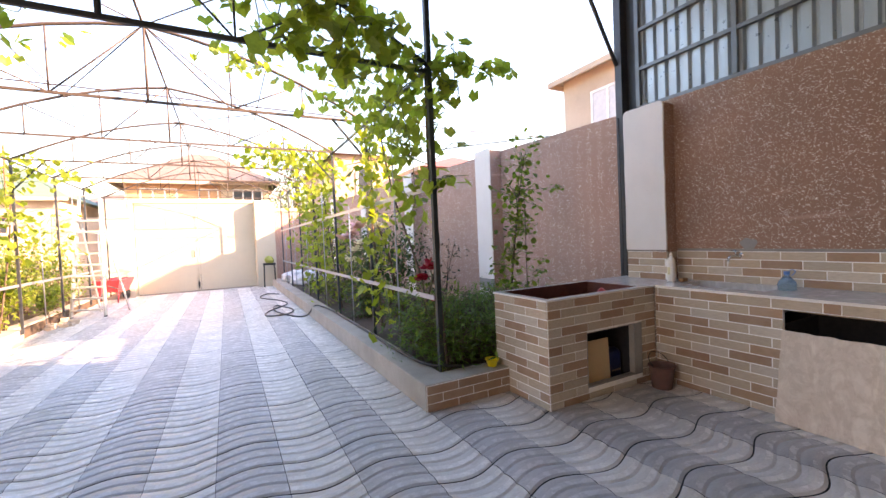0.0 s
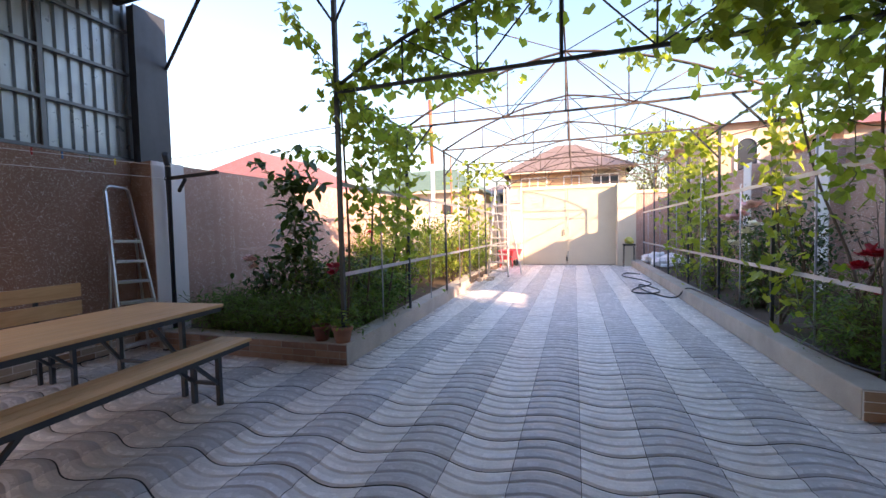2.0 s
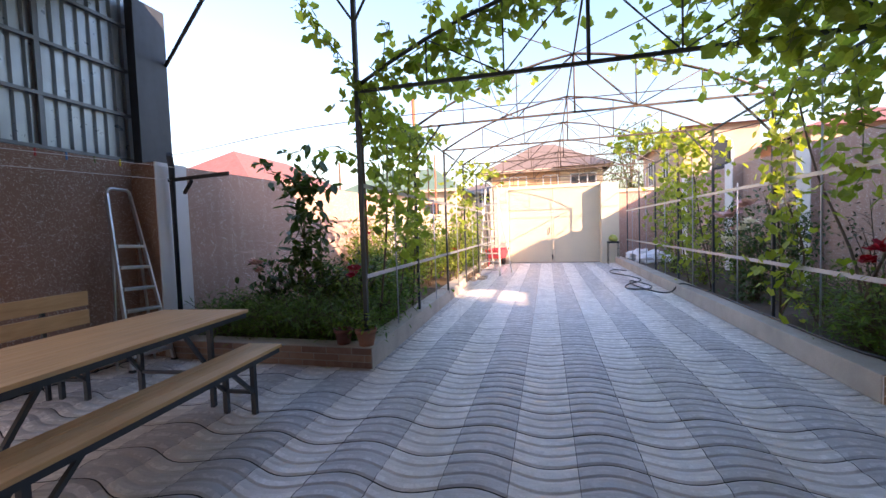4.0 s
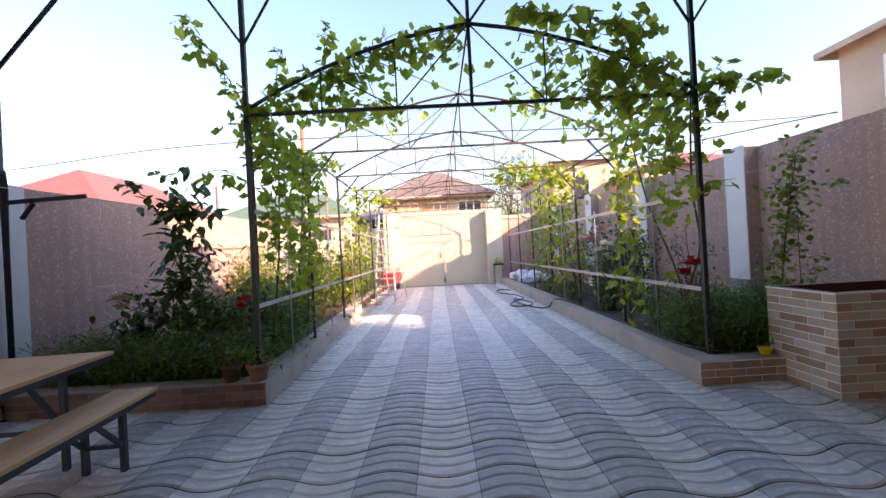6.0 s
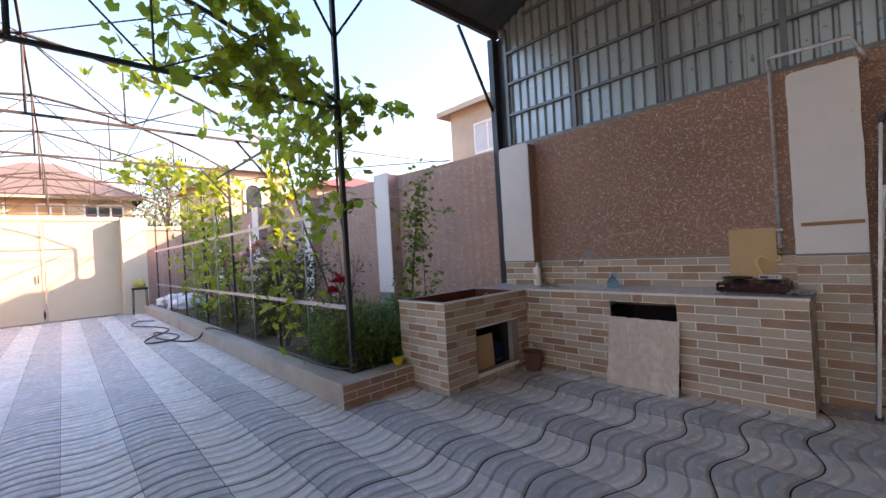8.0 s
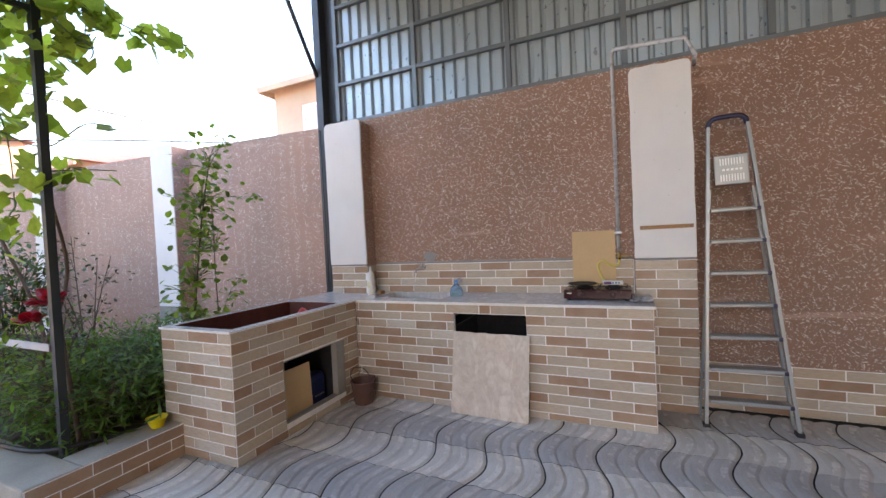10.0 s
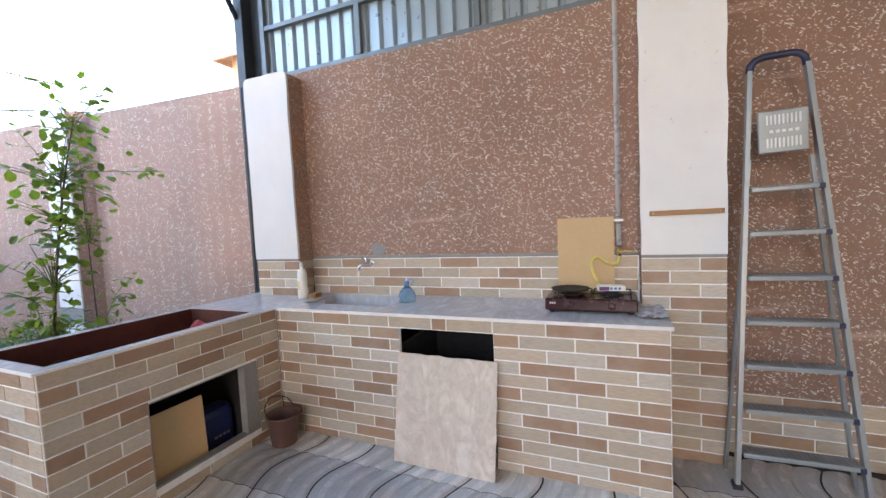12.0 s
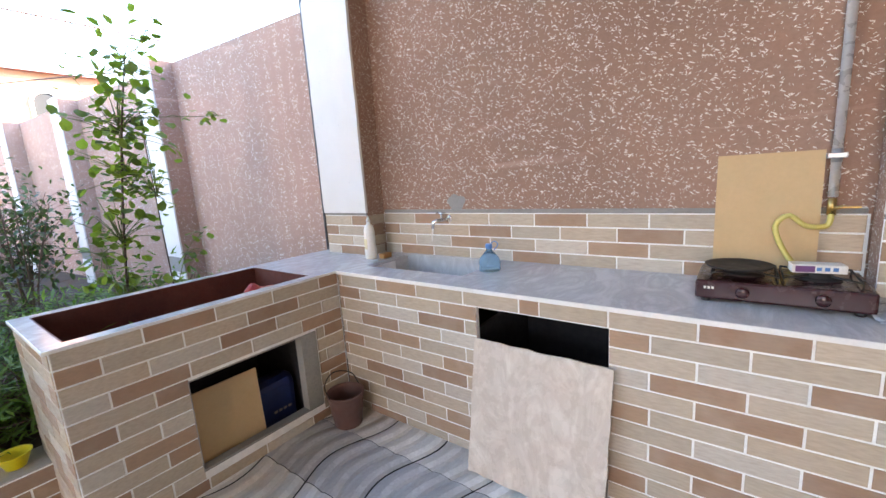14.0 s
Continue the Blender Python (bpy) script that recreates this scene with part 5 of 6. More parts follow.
part("sack", bm, plain("green_cloth", (0.34, 0.36, 0.08), 0.7, 0, 0.35, 9), bag)

gh = thing("garden_hose", "black rubber garden hose coiled on the paving and the kerb", "hose", 0, 0, 0)
bm = bmesh.new()
tube(bm, smooth_line([(1.56, 12.6, 0.014), (1.25, 12.9, 0.014), (1.05, 12.1, 0.014), (1.42, 11.2, 0.014), (1.50, 10.4, 0.014), (1.05, 9.6, 0.014), (0.95, 9.0, 0.014), (1.32, 8.85, 0.03),
                      (1.5, 9.5, 0.014), (1.25, 10.3, 0.014), (1.15, 9.3, 0.04), (1.40, 8.6, 0.014), (1.60, 8.3, 0.05), (1.72, 8.1, 0.24), (1.84, 7.6, 0.243), (1.86, 6.6, 0.243), (1.86, 5.2, 0.243),
                      (1.85, 4.4, 0.243), (1.89, 3.72, 0.243), (2.05, 3.50, 0.243), (2.35, 3.49, 0.20)], 10), 0.0145, 8)
part("tube", bm, M_BLACK, gh)
for k, (sx, sy, sr) in enumerate(((2.25, 14.3, 0.36), (2.6, 13.8, 0.33), (2.25, 13.4, 0.30), (2.75, 14.5, 0.35), (2.95, 13.6, 0.26))):
    t = thing("bag", "white plastic sack of rubbish lying on the soil", "sack", sx, sy, 0.16, 40 * k, "sacks in the bed")
    bm = bmesh.new()
    bmesh.ops.create_icosphere(bm, subdivisions=3, radius=sr)
    for v in bm.verts:
        v.co += v.co.normalized() * sr * 0.5 * noise.noise(v.co * 5 + Vector((k * 3, 0, 0)))
        v.co.z *= 0.55
    zm = min(v.co.z for v in bm.verts)
    for v in bm.verts:
        v.co.z = max(v.co.z - zm - 0.05, 0.0)
    part("sack", bm, M_BAGS, t)
bl = thing("rubble", "pile of small pale rubble at the foot of the ladder", "rubble", -2.75, 10.75, 0)
bm = bmesh.new()
rr = random.Random(6)
for k in range(22):
    s = rr.uniform(0.02, 0.07)
    x, y = rr.gauss(0, 0.14), rr.gauss(0, 0.25)
    vs_ = box(bm, x - s, x + s, y - s * 0.8, y + s * 0.8, 0.0, s * 1.2)
    for v in vs_:
        v.co += Vector((rr.uniform(-s, s), rr.uniform(-s, s), 0)) * 0.35
part("stones", bm, M_BEIGE2, bl)


# ---- plants ----
def stems(name, lines, r, parent, mat=None, r1=None):
    bm = bmesh.new()
    for ln in lines:
        tube(bm, smooth_line(ln, 5), r, 6, r1 if r1 is not None else r * 0.4)
    return part(name, bm, mat or M_BARK, parent)


def wander(a, b, rng, k=5, amp=0.05):
    a, b = np.asarray(a, float), np.asarray(b, float)
    t = np.linspace(0, 1, k)[:, None]
    p = a + (b - a) * t
    p[1:-1] += rng.normal(0, amp, (k - 2, 3))
    return [tuple(q) for q in p]


def grape_vine(label, x, y, trunk, arms, mat=M_LEAF_VINE, size=0.102, seed=1):
    """A vine: a woody trunk, side arms and single lobed leaves. arms: (line, leaves, spread, droop)."""
    rng = np.random.default_rng(seed)
    v = thing("grape_vine", label, "vine", x, y, 0.16)
    o = np.array([x, y, 0.16])
    loc = lambda ln: [tuple(np.asarray(p, float) - o) for p in ln]
    stems("trunk", [loc(t) for t in trunk], 0.016, v, M_BARK, 0.009)
    canes, pts = [], []
    for ln, n, sp, dr in arms:
        canes.append(loc(ln))
        p = along(loc(ln), n, sp, rng, dr)
        pts.append(p)
        for q in p[:: max(6, n // 8)]:
            base = np.asarray(loc(ln))
            near = base[np.argmin(np.linalg.norm(base - q, axis=1))]
            canes.append(wander(near, q, rng, 4, 0.03))
    stems("vine_wood", canes, 0.006, v, M_GSTEM, 0.003)
    leaf_cloud("foliage", np.concatenate(pts), size, "grape", mat, v, 0.55, rng)
    return v


def TA(x, y=3.53, dz=0.0):
    return (x, y, arch_z(x) + dz)


grape_vine("climbing grape vine with broad green leaves over the pergola post", 2.2, 4.3,
           [[(2.2, 4.3, 0.16), (2.12, 4.1, 0.7), (2.25, 4.0, 1.3), (2.1, 3.85, 2.0), (1.98, 3.6, 2.9)], [(2.2, 4.3, 0.16), (2.28, 4.5, 0.9), (2.1, 4.8, 1.9), (2.0, 5.0, 2.9)]],
           [([TA(1.95, 3.6), TA(1.5, 3.6), TA(0.9, 3.62), TA(0.2, 3.6)], 170, (0.10, 0.12, 0.10), 0.12),
            ([(1.95, 3.6, 2.92), (1.95, 4.4, 2.92), (1.95, 5.4, 2.92)], 210, (0.16, 0.2, 0.10), 0.30),
            ([(1.75, 3.7, 2.75), (1.95, 3.9, 2.2), (2.0, 4.0, 1.75)], 130, (0.14, 0.16, 0.15), 0.12),
            ([(1.3, 3.7, 3.2), (1.5, 4.4, 3.15), (1.4, 5.2, 3.1)], 100, (0.30, 0.25, 0.10), 0.12),
            ([(0.6, 3.8, 3.45), (0.7, 4.6, 3.42), (0.5, 5.2, 3.4)], 90, (0.25, 0.25, 0.06), 0.06),
            ([(1.98, 3.55, 2.95), (2.25, 3.5, 3.02), (2.55, 3.5, 3.0), (2.9, 3.5, 3.05)], 46, (0.03, 0.05, 0.035), 0.02),
            ([(1.98, 3.5, 2.95), (2.15, 3.4, 2.75), (2.2, 3.45, 3.15)], 46, (0.06, 0.06, 0.12), 0.04),
            ([(2.0, 3.7, 1.95), (2.2, 3.6, 1.98), (2.4, 3.6, 2.0)], 10, (0.03, 0.03, 0.02), 0.02)], seed=11)
grape_vine("vine shoot with large leaves hanging in front of the truss", 2.1, 3.62,
           [[(2.1, 3.62, 0.16), (2.02, 3.6, 1.2), (2.0, 3.57, 2.9)]],
           [([TA(1.6, 3.42, 0.05), (1.25, 3.30, 3.1), (1.1, 3.25, 2.75)], 55, (0.13, 0.06, 0.10), 0.1),
            ([TA(1.3, 3.42, 0.15), (0.85, 3.25, 3.05), (0.75, 3.2, 2.8)], 42, (0.10, 0.06, 0.10), 0.08),
            ([TA(1.1, 3.40, 0.2), TA(1.4, 3.35, 0.32)], 36, (0.12, 0.06, 0.10), 0.05),
            ([TA(0.2, 3.40, 0.12), TA(0.9, 3.40, 0.2)], 50, (0.12, 0.08, 0.05), 0.03)], M_LEAF_VINE, 0.13, seed=12)
grape_vine("lime-green grape vine climbing the trellis", 2.15, 5.6,
           [[(2.15, 5.6, 0.16), (2.05, 5.4, 1.0), (2.0, 5.4, 2.0), (1.98, 5.4, 2.9)], [(2.15, 5.6, 0.16), (2.2, 5.2, 0.9), (1.98, 5.1, 1.6)]],
           [([(2.0, 5.3, 2.8), (1.98, 5.2, 1.9), (2.02, 5.1, 1.1)], 150, (0.11, 0.18, 0.15), 0.06),
            ([(1.9, 4.6, 0.55), (1.98, 5.0, 0.9), (2.05, 5.8, 0.7)], 45, (0.12, 0.2, 0.16), 0.0)], M_LEAF_LIME, 0.10, seed=13)
grape_vine("sunlit grape vine on the pergola post", 2.1, 8.9,
           [[(2.1, 8.9, 0.16), (2.0, 9.0, 1.2), (1.98, 9.1, 2.9)], [(2.2, 8.0, 0.16), (2.1, 8.2, 1.3), (2.0, 8.4, 2.7)]],
           [([(1.98, 7.3, 2.85), (1.98, 8.6, 2.7), (1.98, 9.8, 2.4)], 260, (0.22, 0.25, 0.2), 0.35),
            ([(1.95, 8.2, 2.9), (1.5, 8.3, 3.15), (1.1, 8.5, 3.2), (0.75, 8.5, 3.15)], 210, (0.14, 0.3, 0.08), 0.1),
            ([(2.05, 8.3, 2.2), (2.1, 8.6, 1.2), (2.1, 8.8, 0.6)], 240, (0.2, 0.5, 0.2), 0.0),
            ([(2.05, 10.3, 2.4), (2.1, 10.6, 1.2)], 120, (0.2, 0.4, 0.25), 0.0)], M_LEAF_LIME, 0.11, seed=14)
grape_vine("grape vine trailing over the truss and the corner post", -2.85, 3.95,
           [[(-2.85, 3.95, 0.16), (-2.75, 3.9, 1.2), (-2.66, 3.7, 2.4), (-2.62, 3.6, 2.95)], [(-2.9, 4.5, 0.16), (-2.7, 4.4, 1.5), (-2.64, 4.4, 2.9)]],
           [([TA(-2.6, 3.6), TA(-2.0, 3.62), TA(-1.3, 3.6), TA(-0.4, 3.58)], 330, (0.10, 0.12, 0.09), 0.10),
            ([(-2.6, 3.6, 2.9), (-2.6, 4.4, 2.9), (-2.6, 5.3, 2.9)], 210, (0.12, 0.2, 0.08), 0.25),
            ([(-2.55, 3.75, 2.8), (-2.5, 3.9, 2.2), (-2.62, 3.95, 1.6)], 150, (0.12, 0.14, 0.15), 0.1),
            ([(-2.4, 4.6, 2.7), (-2.5, 4.7, 1.9), (-2.6, 4.8, 1.3)], 120, (0.12, 0.16, 0.15), 0.1),
            ([(-1.9, 3.9, 3.15), (-1.6, 4.5, 3.3), (-1.2, 4.9, 3.4)], 150, (0.25, 0.25, 0.06), 0.08),
            ([(-2.62, 3.5, 2.95), (-2.78, 3.45, 3.3), (-3.0, 3.45, 3.55), (-3.2, 3.45, 3.85)], 60, (0.05, 0.06, 0.05), 0.04),
            ([(-2.3, 3.5, 3.1), (-2.25, 3.45, 3.35), (-2.2, 3.45, 3.5)], 16, (0.04, 0.05, 0.05), 0.03),
            ([(-2.62, 3.6, 2.2), (-2.9, 3.55, 2.35), (-3.15, 3.5, 2.3)], 12, (0.05, 0.05, 0.04), 0.02),
            ([(-1.8, 3.5, 3.4), (-1.75, 3.45, 3.75)], 12, (0.03, 0.05, 0.05), 0.0)], seed=15)
grape_vine("grape vine climbing the second pergola post", -2.8, 5.6,
           [[(-2.8, 5.6, 0.16), (-2.68, 5.5, 1.4), (-2.62, 5.4, 2.9)], [(-2.85, 5.0, 0.16), (-2.7, 5.1, 1.2), (-2.62, 5.2, 2.5)]],
           [([(-2.6, 5.2, 2.8), (-2.6, 5.3, 2.0), (-2.65, 5.4, 1.2)], 200, (0.13, 0.2, 0.15), 0.1),
            ([(-2.6, 5.4, 2.9), (-2.3, 5.5, 2.85)], 40, (0.1, 0.15, 0.08), 0.08)], M_LEAF_VINE, 0.105, seed=16)
grape_vine("sunlit lime-green vine on the pergola post", -2.85, 9.0,
           [[(-2.85, 9.0, 0.16), (-2.7, 9.1, 1.5), (-2.62, 9.14, 2.7)]],
           [([(-2.7, 9.0, 2.8), (-2.65, 9.0, 2.1), (-2.75, 9.0, 1.2)], 150, (0.16, 0.3, 0.2), 0.0),
            ([(-2.6, 9.0, 2.6), (-2.2, 9.0, 2.9), (-1.8, 9.0, 2.7)], 60, (0.12, 0.2, 0.1), 0.05),
            ([(-2.7, 11, 2.2), (-2.8, 11.2, 1.0)], 90, (0.16, 0.5, 0.2), 0.0)], M_LEAF_LIME, 0.11, seed=17)


def shrub(name, label, cat, x, y, h, r, n, size, outline, mat, seed, base=0.16, shape="round", stem_n=7, droop=0.35, bloom=None, group=""):
    """A bush or young tree: several stems from one foot, single leaves along them. bloom: (places, size, material)."""
    rng = np.random.default_rng(seed)
    t = thing(name, label, cat, x, y, base, 0, group)
    lines, pts = [], []
    for k in range(stem_n):
        a = 2 * math.pi * (k + rng.uniform(-0.3, 0.3)) / stem_n
        hh = h * rng.uniform(0.7, 1.0) if stem_n > 1 else h
        rad = r * rng.uniform(0.35, 1.0) if stem_n > 1 else r * 0.12
        tip = (rad * math.cos(a), rad * math.sin(a), hh)
        mid = (rad * 0.35 * math.cos(a + 0.3), rad * 0.35 * math.sin(a + 0.3), hh * 0.5)
        ln = [(0.02 * math.cos(a), 0.02 * math.sin(a), -0.01), mid, tip]
        lines.append(ln)
        m = n // stem_n
        lo = 0.22 if shape == "round" else 0.3
        tt = rng.uniform(lo, 1.0, m) ** 0.85
        c = np.array(ln)
        q = np.stack([np.interp(tt, [0, 0.5, 1], c[:, i]) for i in range(3)], 1)
        w = r * (0.38 if shape == "round" else 0.5) * (1.15 - 0.8 * tt if shape == "cone" else np.ones(m))
        q += rng.normal(0, 1, (m, 3)) * w[:, None] * np.array([1, 1, 0.6])
        q[:, 2] = np.maximum(q[:, 2], 0.04)
        pts.append(q)
        for i in range(0, m, max(5, m // 12)):
            p0 = np.array([np.interp(max(0, tt[i] - 0.12), [0, 0.5, 1], c[:, j]) for j in range(3)])
            lines.append([tuple(p0), tuple((p0 + q[i]) / 2 + np.array([0, 0, 0.01])), tuple(q[i])])
    bm = bmesh.new()
    for i, ln in enumerate(lines):
        main = ln[0][2] < 0
        tube(bm, smooth_line(ln, 4), 0.005 + 0.003 * h if main else 0.0028, 5, 0.0025 if main else 0.0015)
    part("branchwork", bm, M_BARK, t)
    leaf_cloud("foliage", np.concatenate(pts), size, outline, mat, t, droop, rng)
    if bloom:
        for bx, by, bz, bs, bmat, lab in bloom:
            g = np.random.default_rng(int(abs(bx * 77 + bz * 913)))
            m = 34
            d = g.normal(0, 1, (m, 3))
            d /= np.linalg.norm(d, axis=1)[:, None]
            d[:, 2] = np.abs(d[:, 2]) * 0.8 - 0.15
            pl_ = np.array([bx - x, by - y, bz - base]) + d * bs * 0.32
            fl_ = leaf_cloud("blossom", pl_, bs * 0.55, "petal", bmat, t, 0.0, g, ups=0.5)
            tagged(fl_, lab)
            stems("flower_stalk", [[(0, 0, 0.05), ((bx - x) * 0.6, (by - y) * 0.6, (bz - base) * 0.6), (bx - x, by - y, bz - base)]], 0.004, t, M_GSTEM, 0.003)
    return t


# right-hand bed
def sapling(label, x, y, stem, shoots, size, outline, mat, seed, droop, thick=0.011, kind_name="young_tree"):
    """A young tree: one stem, side shoots and single stalked leaves. shoots: (line, leaves, spread). Places are given in the yard."""
    rng = np.random.default_rng(seed)
    t = thing(kind_name, label, "tree", x, y, 0.16)
    o = np.array([x, y, 0.16])
    loc = lambda ln: [tuple(np.asarray(p, float) - o) for p in ln]
    stems("stem", [loc(stem)], thick, t, M_BARK, thick * 0.35)
    twigs, pts = [], []
    for ln, n, sp in shoots:
        ln = loc(ln)
        twigs.append(ln)
        p = along(ln, n, sp, rng)
        pts.append(p)
        line = np.asarray(ln)
        for q in p[::3]:
            d = np.linalg.norm(line - q, axis=1)
            k = int(np.argmin(d))
            near = line[k] + (line[max(k - 1, 0)] - line[k]) * min(0.5, d[k])
            twigs.append([tuple(near), tuple((near + q) / 2 + np.array([0, 0, 0.015])), tuple(q)])
    stems("branchwork", twigs, 0.0035, t, M_GSTEM, 0.0016)
    leaf_cloud("foliage", np.concatenate(pts), size, outline, mat, t, droop, rng)
    return t


sapling("slender young tree with round green leaves by the wall", 3.05, 3.92, [(3.05, 3.92, 0.15), (3.1, 3.9, 0.9), (3.2, 3.88, 1.7), (3.32, 3.88, 2.3)],
        [([(3.2, 3.9, 1.55), (3.22, 3.9, 1.9), (3.3, 3.88, 2.3)], 210, (0.12, 0.10, 0.13)), ([(3.1, 3.92, 0.8), (3.12, 3.9, 1.2), (3.2, 3.9, 1.6)], 150, (0.11, 0.09, 0.13)),
         ([(3.3, 3.88, 2.2), (3.42, 3.86, 2.4), (3.50, 3.86, 2.55)], 14, (0.03, 0.03, 0.03)), ([(3.2, 3.88, 1.9), (3.5, 3.85, 1.92), (3.85, 3.82, 1.95)], 20, (0.04, 0.04, 0.03)),
         ([(3.08, 3.92, 0.5), (3.05, 3.9, 0.8), (3.0, 3.9, 1.1)], 90, (0.11, 0.08, 0.10))], 0.066, "petal", M_LEAF_MID, 21, 0.35)
sapling("thin-stemmed young tree beside the pier", 3.40, 3.98, [(3.40, 3.98, 0.15), (3.38, 3.98, 0.9), (3.36, 3.96, 1.9)],
        [([(3.39, 3.98, 0.7), (3.5, 3.95, 1.0), (3.62, 3.92, 1.12)], 34, (0.06, 0.06, 0.06)), ([(3.38, 3.97, 1.4), (3.37, 3.96, 1.9)], 70, (0.08, 0.07, 0.12)),
         ([(3.40, 3.98, 0.55), (3.52, 3.96, 0.75)], 26, (0.07, 0.06, 0.08))], 0.062, "petal", M_LEAF_MID, 22, 0.35, 0.007)
for k, (x, y) in enumerate(((2.2, 3.72), (2.55, 3.8), (2.9, 3.75), (2.4, 4.2), (2.85, 4.25), (3.3, 4.2), (2.15, 4.15), (3.2, 4.7), (2.6, 4.75))):
    shrub("herb_clump", "bushy bright green herb clump in the bed", "plant", x, y, 0.50 + 0.07 * (k % 3), 0.35, 1300, 0.09, "blade", M_LEAF_HERB, 30 + k, stem_n=12, droop=0.05, group="herb clumps of the sunny bed")
shrub("rose_bush", "rose bush with dark red blooms at the bed corner", "rose bush", 2.15, 3.95, 0.85, 0.30, 260, 0.06, "oval", M_LEAF_MID, 41, bloom=[
    (2.08, 3.86, 1.10, 0.17, M_ROSE, "dark red rose"), (1.99, 3.90, 1.00, 0.12, M_ROSE, "dark red rose"), (2.02, 3.68, 0.82, 0.09, M_ROSE, "dark red rose"), (3.0, 4.1, 0.62, 0.06, M_ROSE, "dark red rose")])
shrub("shrub", "thin reddish-leaved shrub in the bed", "shrub", 2.75, 4.9, 1.5, 0.28, 220, 0.05, "oval", M_LEAF_PURP, 42, stem_n=5)
shrub("rose_bush", "dark leafy rose bush with pale pink and white blooms", "rose bush", 2.40, 6.75, 1.40, 0.34, 900, 0.075, "oval", M_LEAF_DARK, 43, stem_n=8, bloom=[
    (2.22, 6.65, 1.62, 0.20, M_PINKP, "pale pink rose"), (2.13, 7.20, 1.45, 0.22, M_PINKP, "pale pink rose"), (2.17, 6.45, 1.36, 0.15, M_WHITEP, "white rose"),
    (2.16, 6.65, 1.26, 0.14, M_WHITEP, "white rose"), (2.24, 5.90, 1.60, 0.12, M_WHITEP, "white rose"), (2.20, 7.05, 1.52, 0.17, M_PINKP, "pale pink rose")])
shrub("shrub", "dense dark green bush by the yard wall", "shrub", 3.05, 7.3, 1.75, 0.55, 1100, 0.085, "oval", M_LEAF_DARK, 44, stem_n=9)
shrub("rose_bush", "rose bush with white blooms behind the trellis", "rose bush", 2.5, 7.6, 1.1, 0.40, 520, 0.07, "oval", M_LEAF_MID, 45, bloom=[(2.28, 7.5, 1.05, 0.19, M_WHITEP, "white rose"), (2.3, 7.2, 1.25, 0.19, M_PINKP, "pale pink rose")])
shrub("shrub", "low green shrub in the bed", "shrub", 2.35, 5.2, 0.7, 0.35, 420, 0.07, "oval", M_LEAF_MID, 46)
shrub("shrub", "bushy green shrub in the bed", "shrub", 2.7, 9.4, 1.7, 0.55, 900, 0.08, "oval", M_LEAF_DARK, 47, stem_n=9)
shrub("shrub", "tall leafy shrub in the bed", "shrub", 2.6, 11.6, 2.2, 0.6, 900, 0.085, "oval", M_LEAF_MID, 48, stem_n=9)
shrub("shrub", "low weeds along the bed", "plant", 2.3, 10.6, 0.5, 0.4, 420, 0.07, "oval", M_LEAF_MID, 49)
shrub("shrub", "low weeds along the bed", "plant", 2.3, 8.6, 0.5, 0.4, 420, 0.07, "oval", M_LEAF_MID, 50)
shrub("shrub", "low weeds along the bed", "plant", 2.3, 6.7, 0.4, 0.4, 380, 0.07, "oval", M_LEAF_DARK, 51)

# left-hand bed
for k, (x, y) in enumerate(((-2.95, 3.85), (-3.3, 3.8), (-3.65, 3.85), (-4.0, 3.8), (-4.35, 3.85), (-4.7, 3.8), (-3.1, 4.2), (-3.5, 4.3), (-3.9, 4.25), (-4.3, 4.35), (-2.95, 4.6), (-4.75, 4.3))):
    shrub("herb_clump", "feathery green herb clump in the shaded bed", "plant", x, y, 0.36 + 0.07 * (k % 3), 0.36, 1300, 0.09, "blade", M_LEAF_HERB, 60 + k, stem_n=12, droop=0.05, group="herb clumps of the shaded bed")
sapling("young cherry tree with long drooping dark green leaves", -3.96, 4.46, [(-3.96, 4.46, 0.15), (-3.95, 4.46, 0.8), (-3.93, 4.46, 1.5), (-3.92, 4.46, 2.15)],
        [([(-3.94, 4.46, 1.05), (-3.93, 4.46, 1.5), (-3.93, 4.46, 2.2)], 210, (0.13, 0.13, 0.06)), ([(-3.95, 4.46, 0.7), (-3.94, 4.46, 1.1)], 40, (0.15, 0.13, 0.06)),
         ([(-3.93, 4.46, 2.1), (-4.2, 4.42, 2.2), (-4.45, 4.4, 2.38), (-4.57, 4.4, 2.52)], 26, (0.05, 0.05, 0.04)), ([(-3.92, 4.46, 2.1), (-3.82, 4.46, 2.35), (-3.78, 4.46, 2.66)], 22, (0.06, 0.06, 0.04)),
         ([(-3.92, 4.46, 2.1), (-3.66, 4.46, 2.3), (-3.48, 4.46, 2.5)], 22, (0.06, 0.06, 0.05)), ([(-3.92, 4.46, 2.15), (-4.05, 4.5, 2.4), (-4.12, 4.5, 2.62)], 16, (0.05, 0.05, 0.04)),
         ([(-3.92, 4.46, 2.0), (-3.65, 4.44, 2.1), (-3.45, 4.44, 2.05)], 18, (0.05, 0.05, 0.05))], 0.17, "oval", M_LEAF_DARK, 81, 0.45, 0.014)
sapling("slim dark-leaved sapling in the bed", -3.66, 4.4, [(-3.66, 4.4, 0.15), (-3.65, 4.4, 0.9), (-3.64, 4.4, 1.7)],
        [([(-3.66, 4.4, 0.6), (-3.65, 4.4, 1.1), (-3.64, 4.4, 1.7)], 110, (0.12, 0.10, 0.06))], 0.12, "oval", M_LEAF_DARK, 83, 0.4, 0.008)
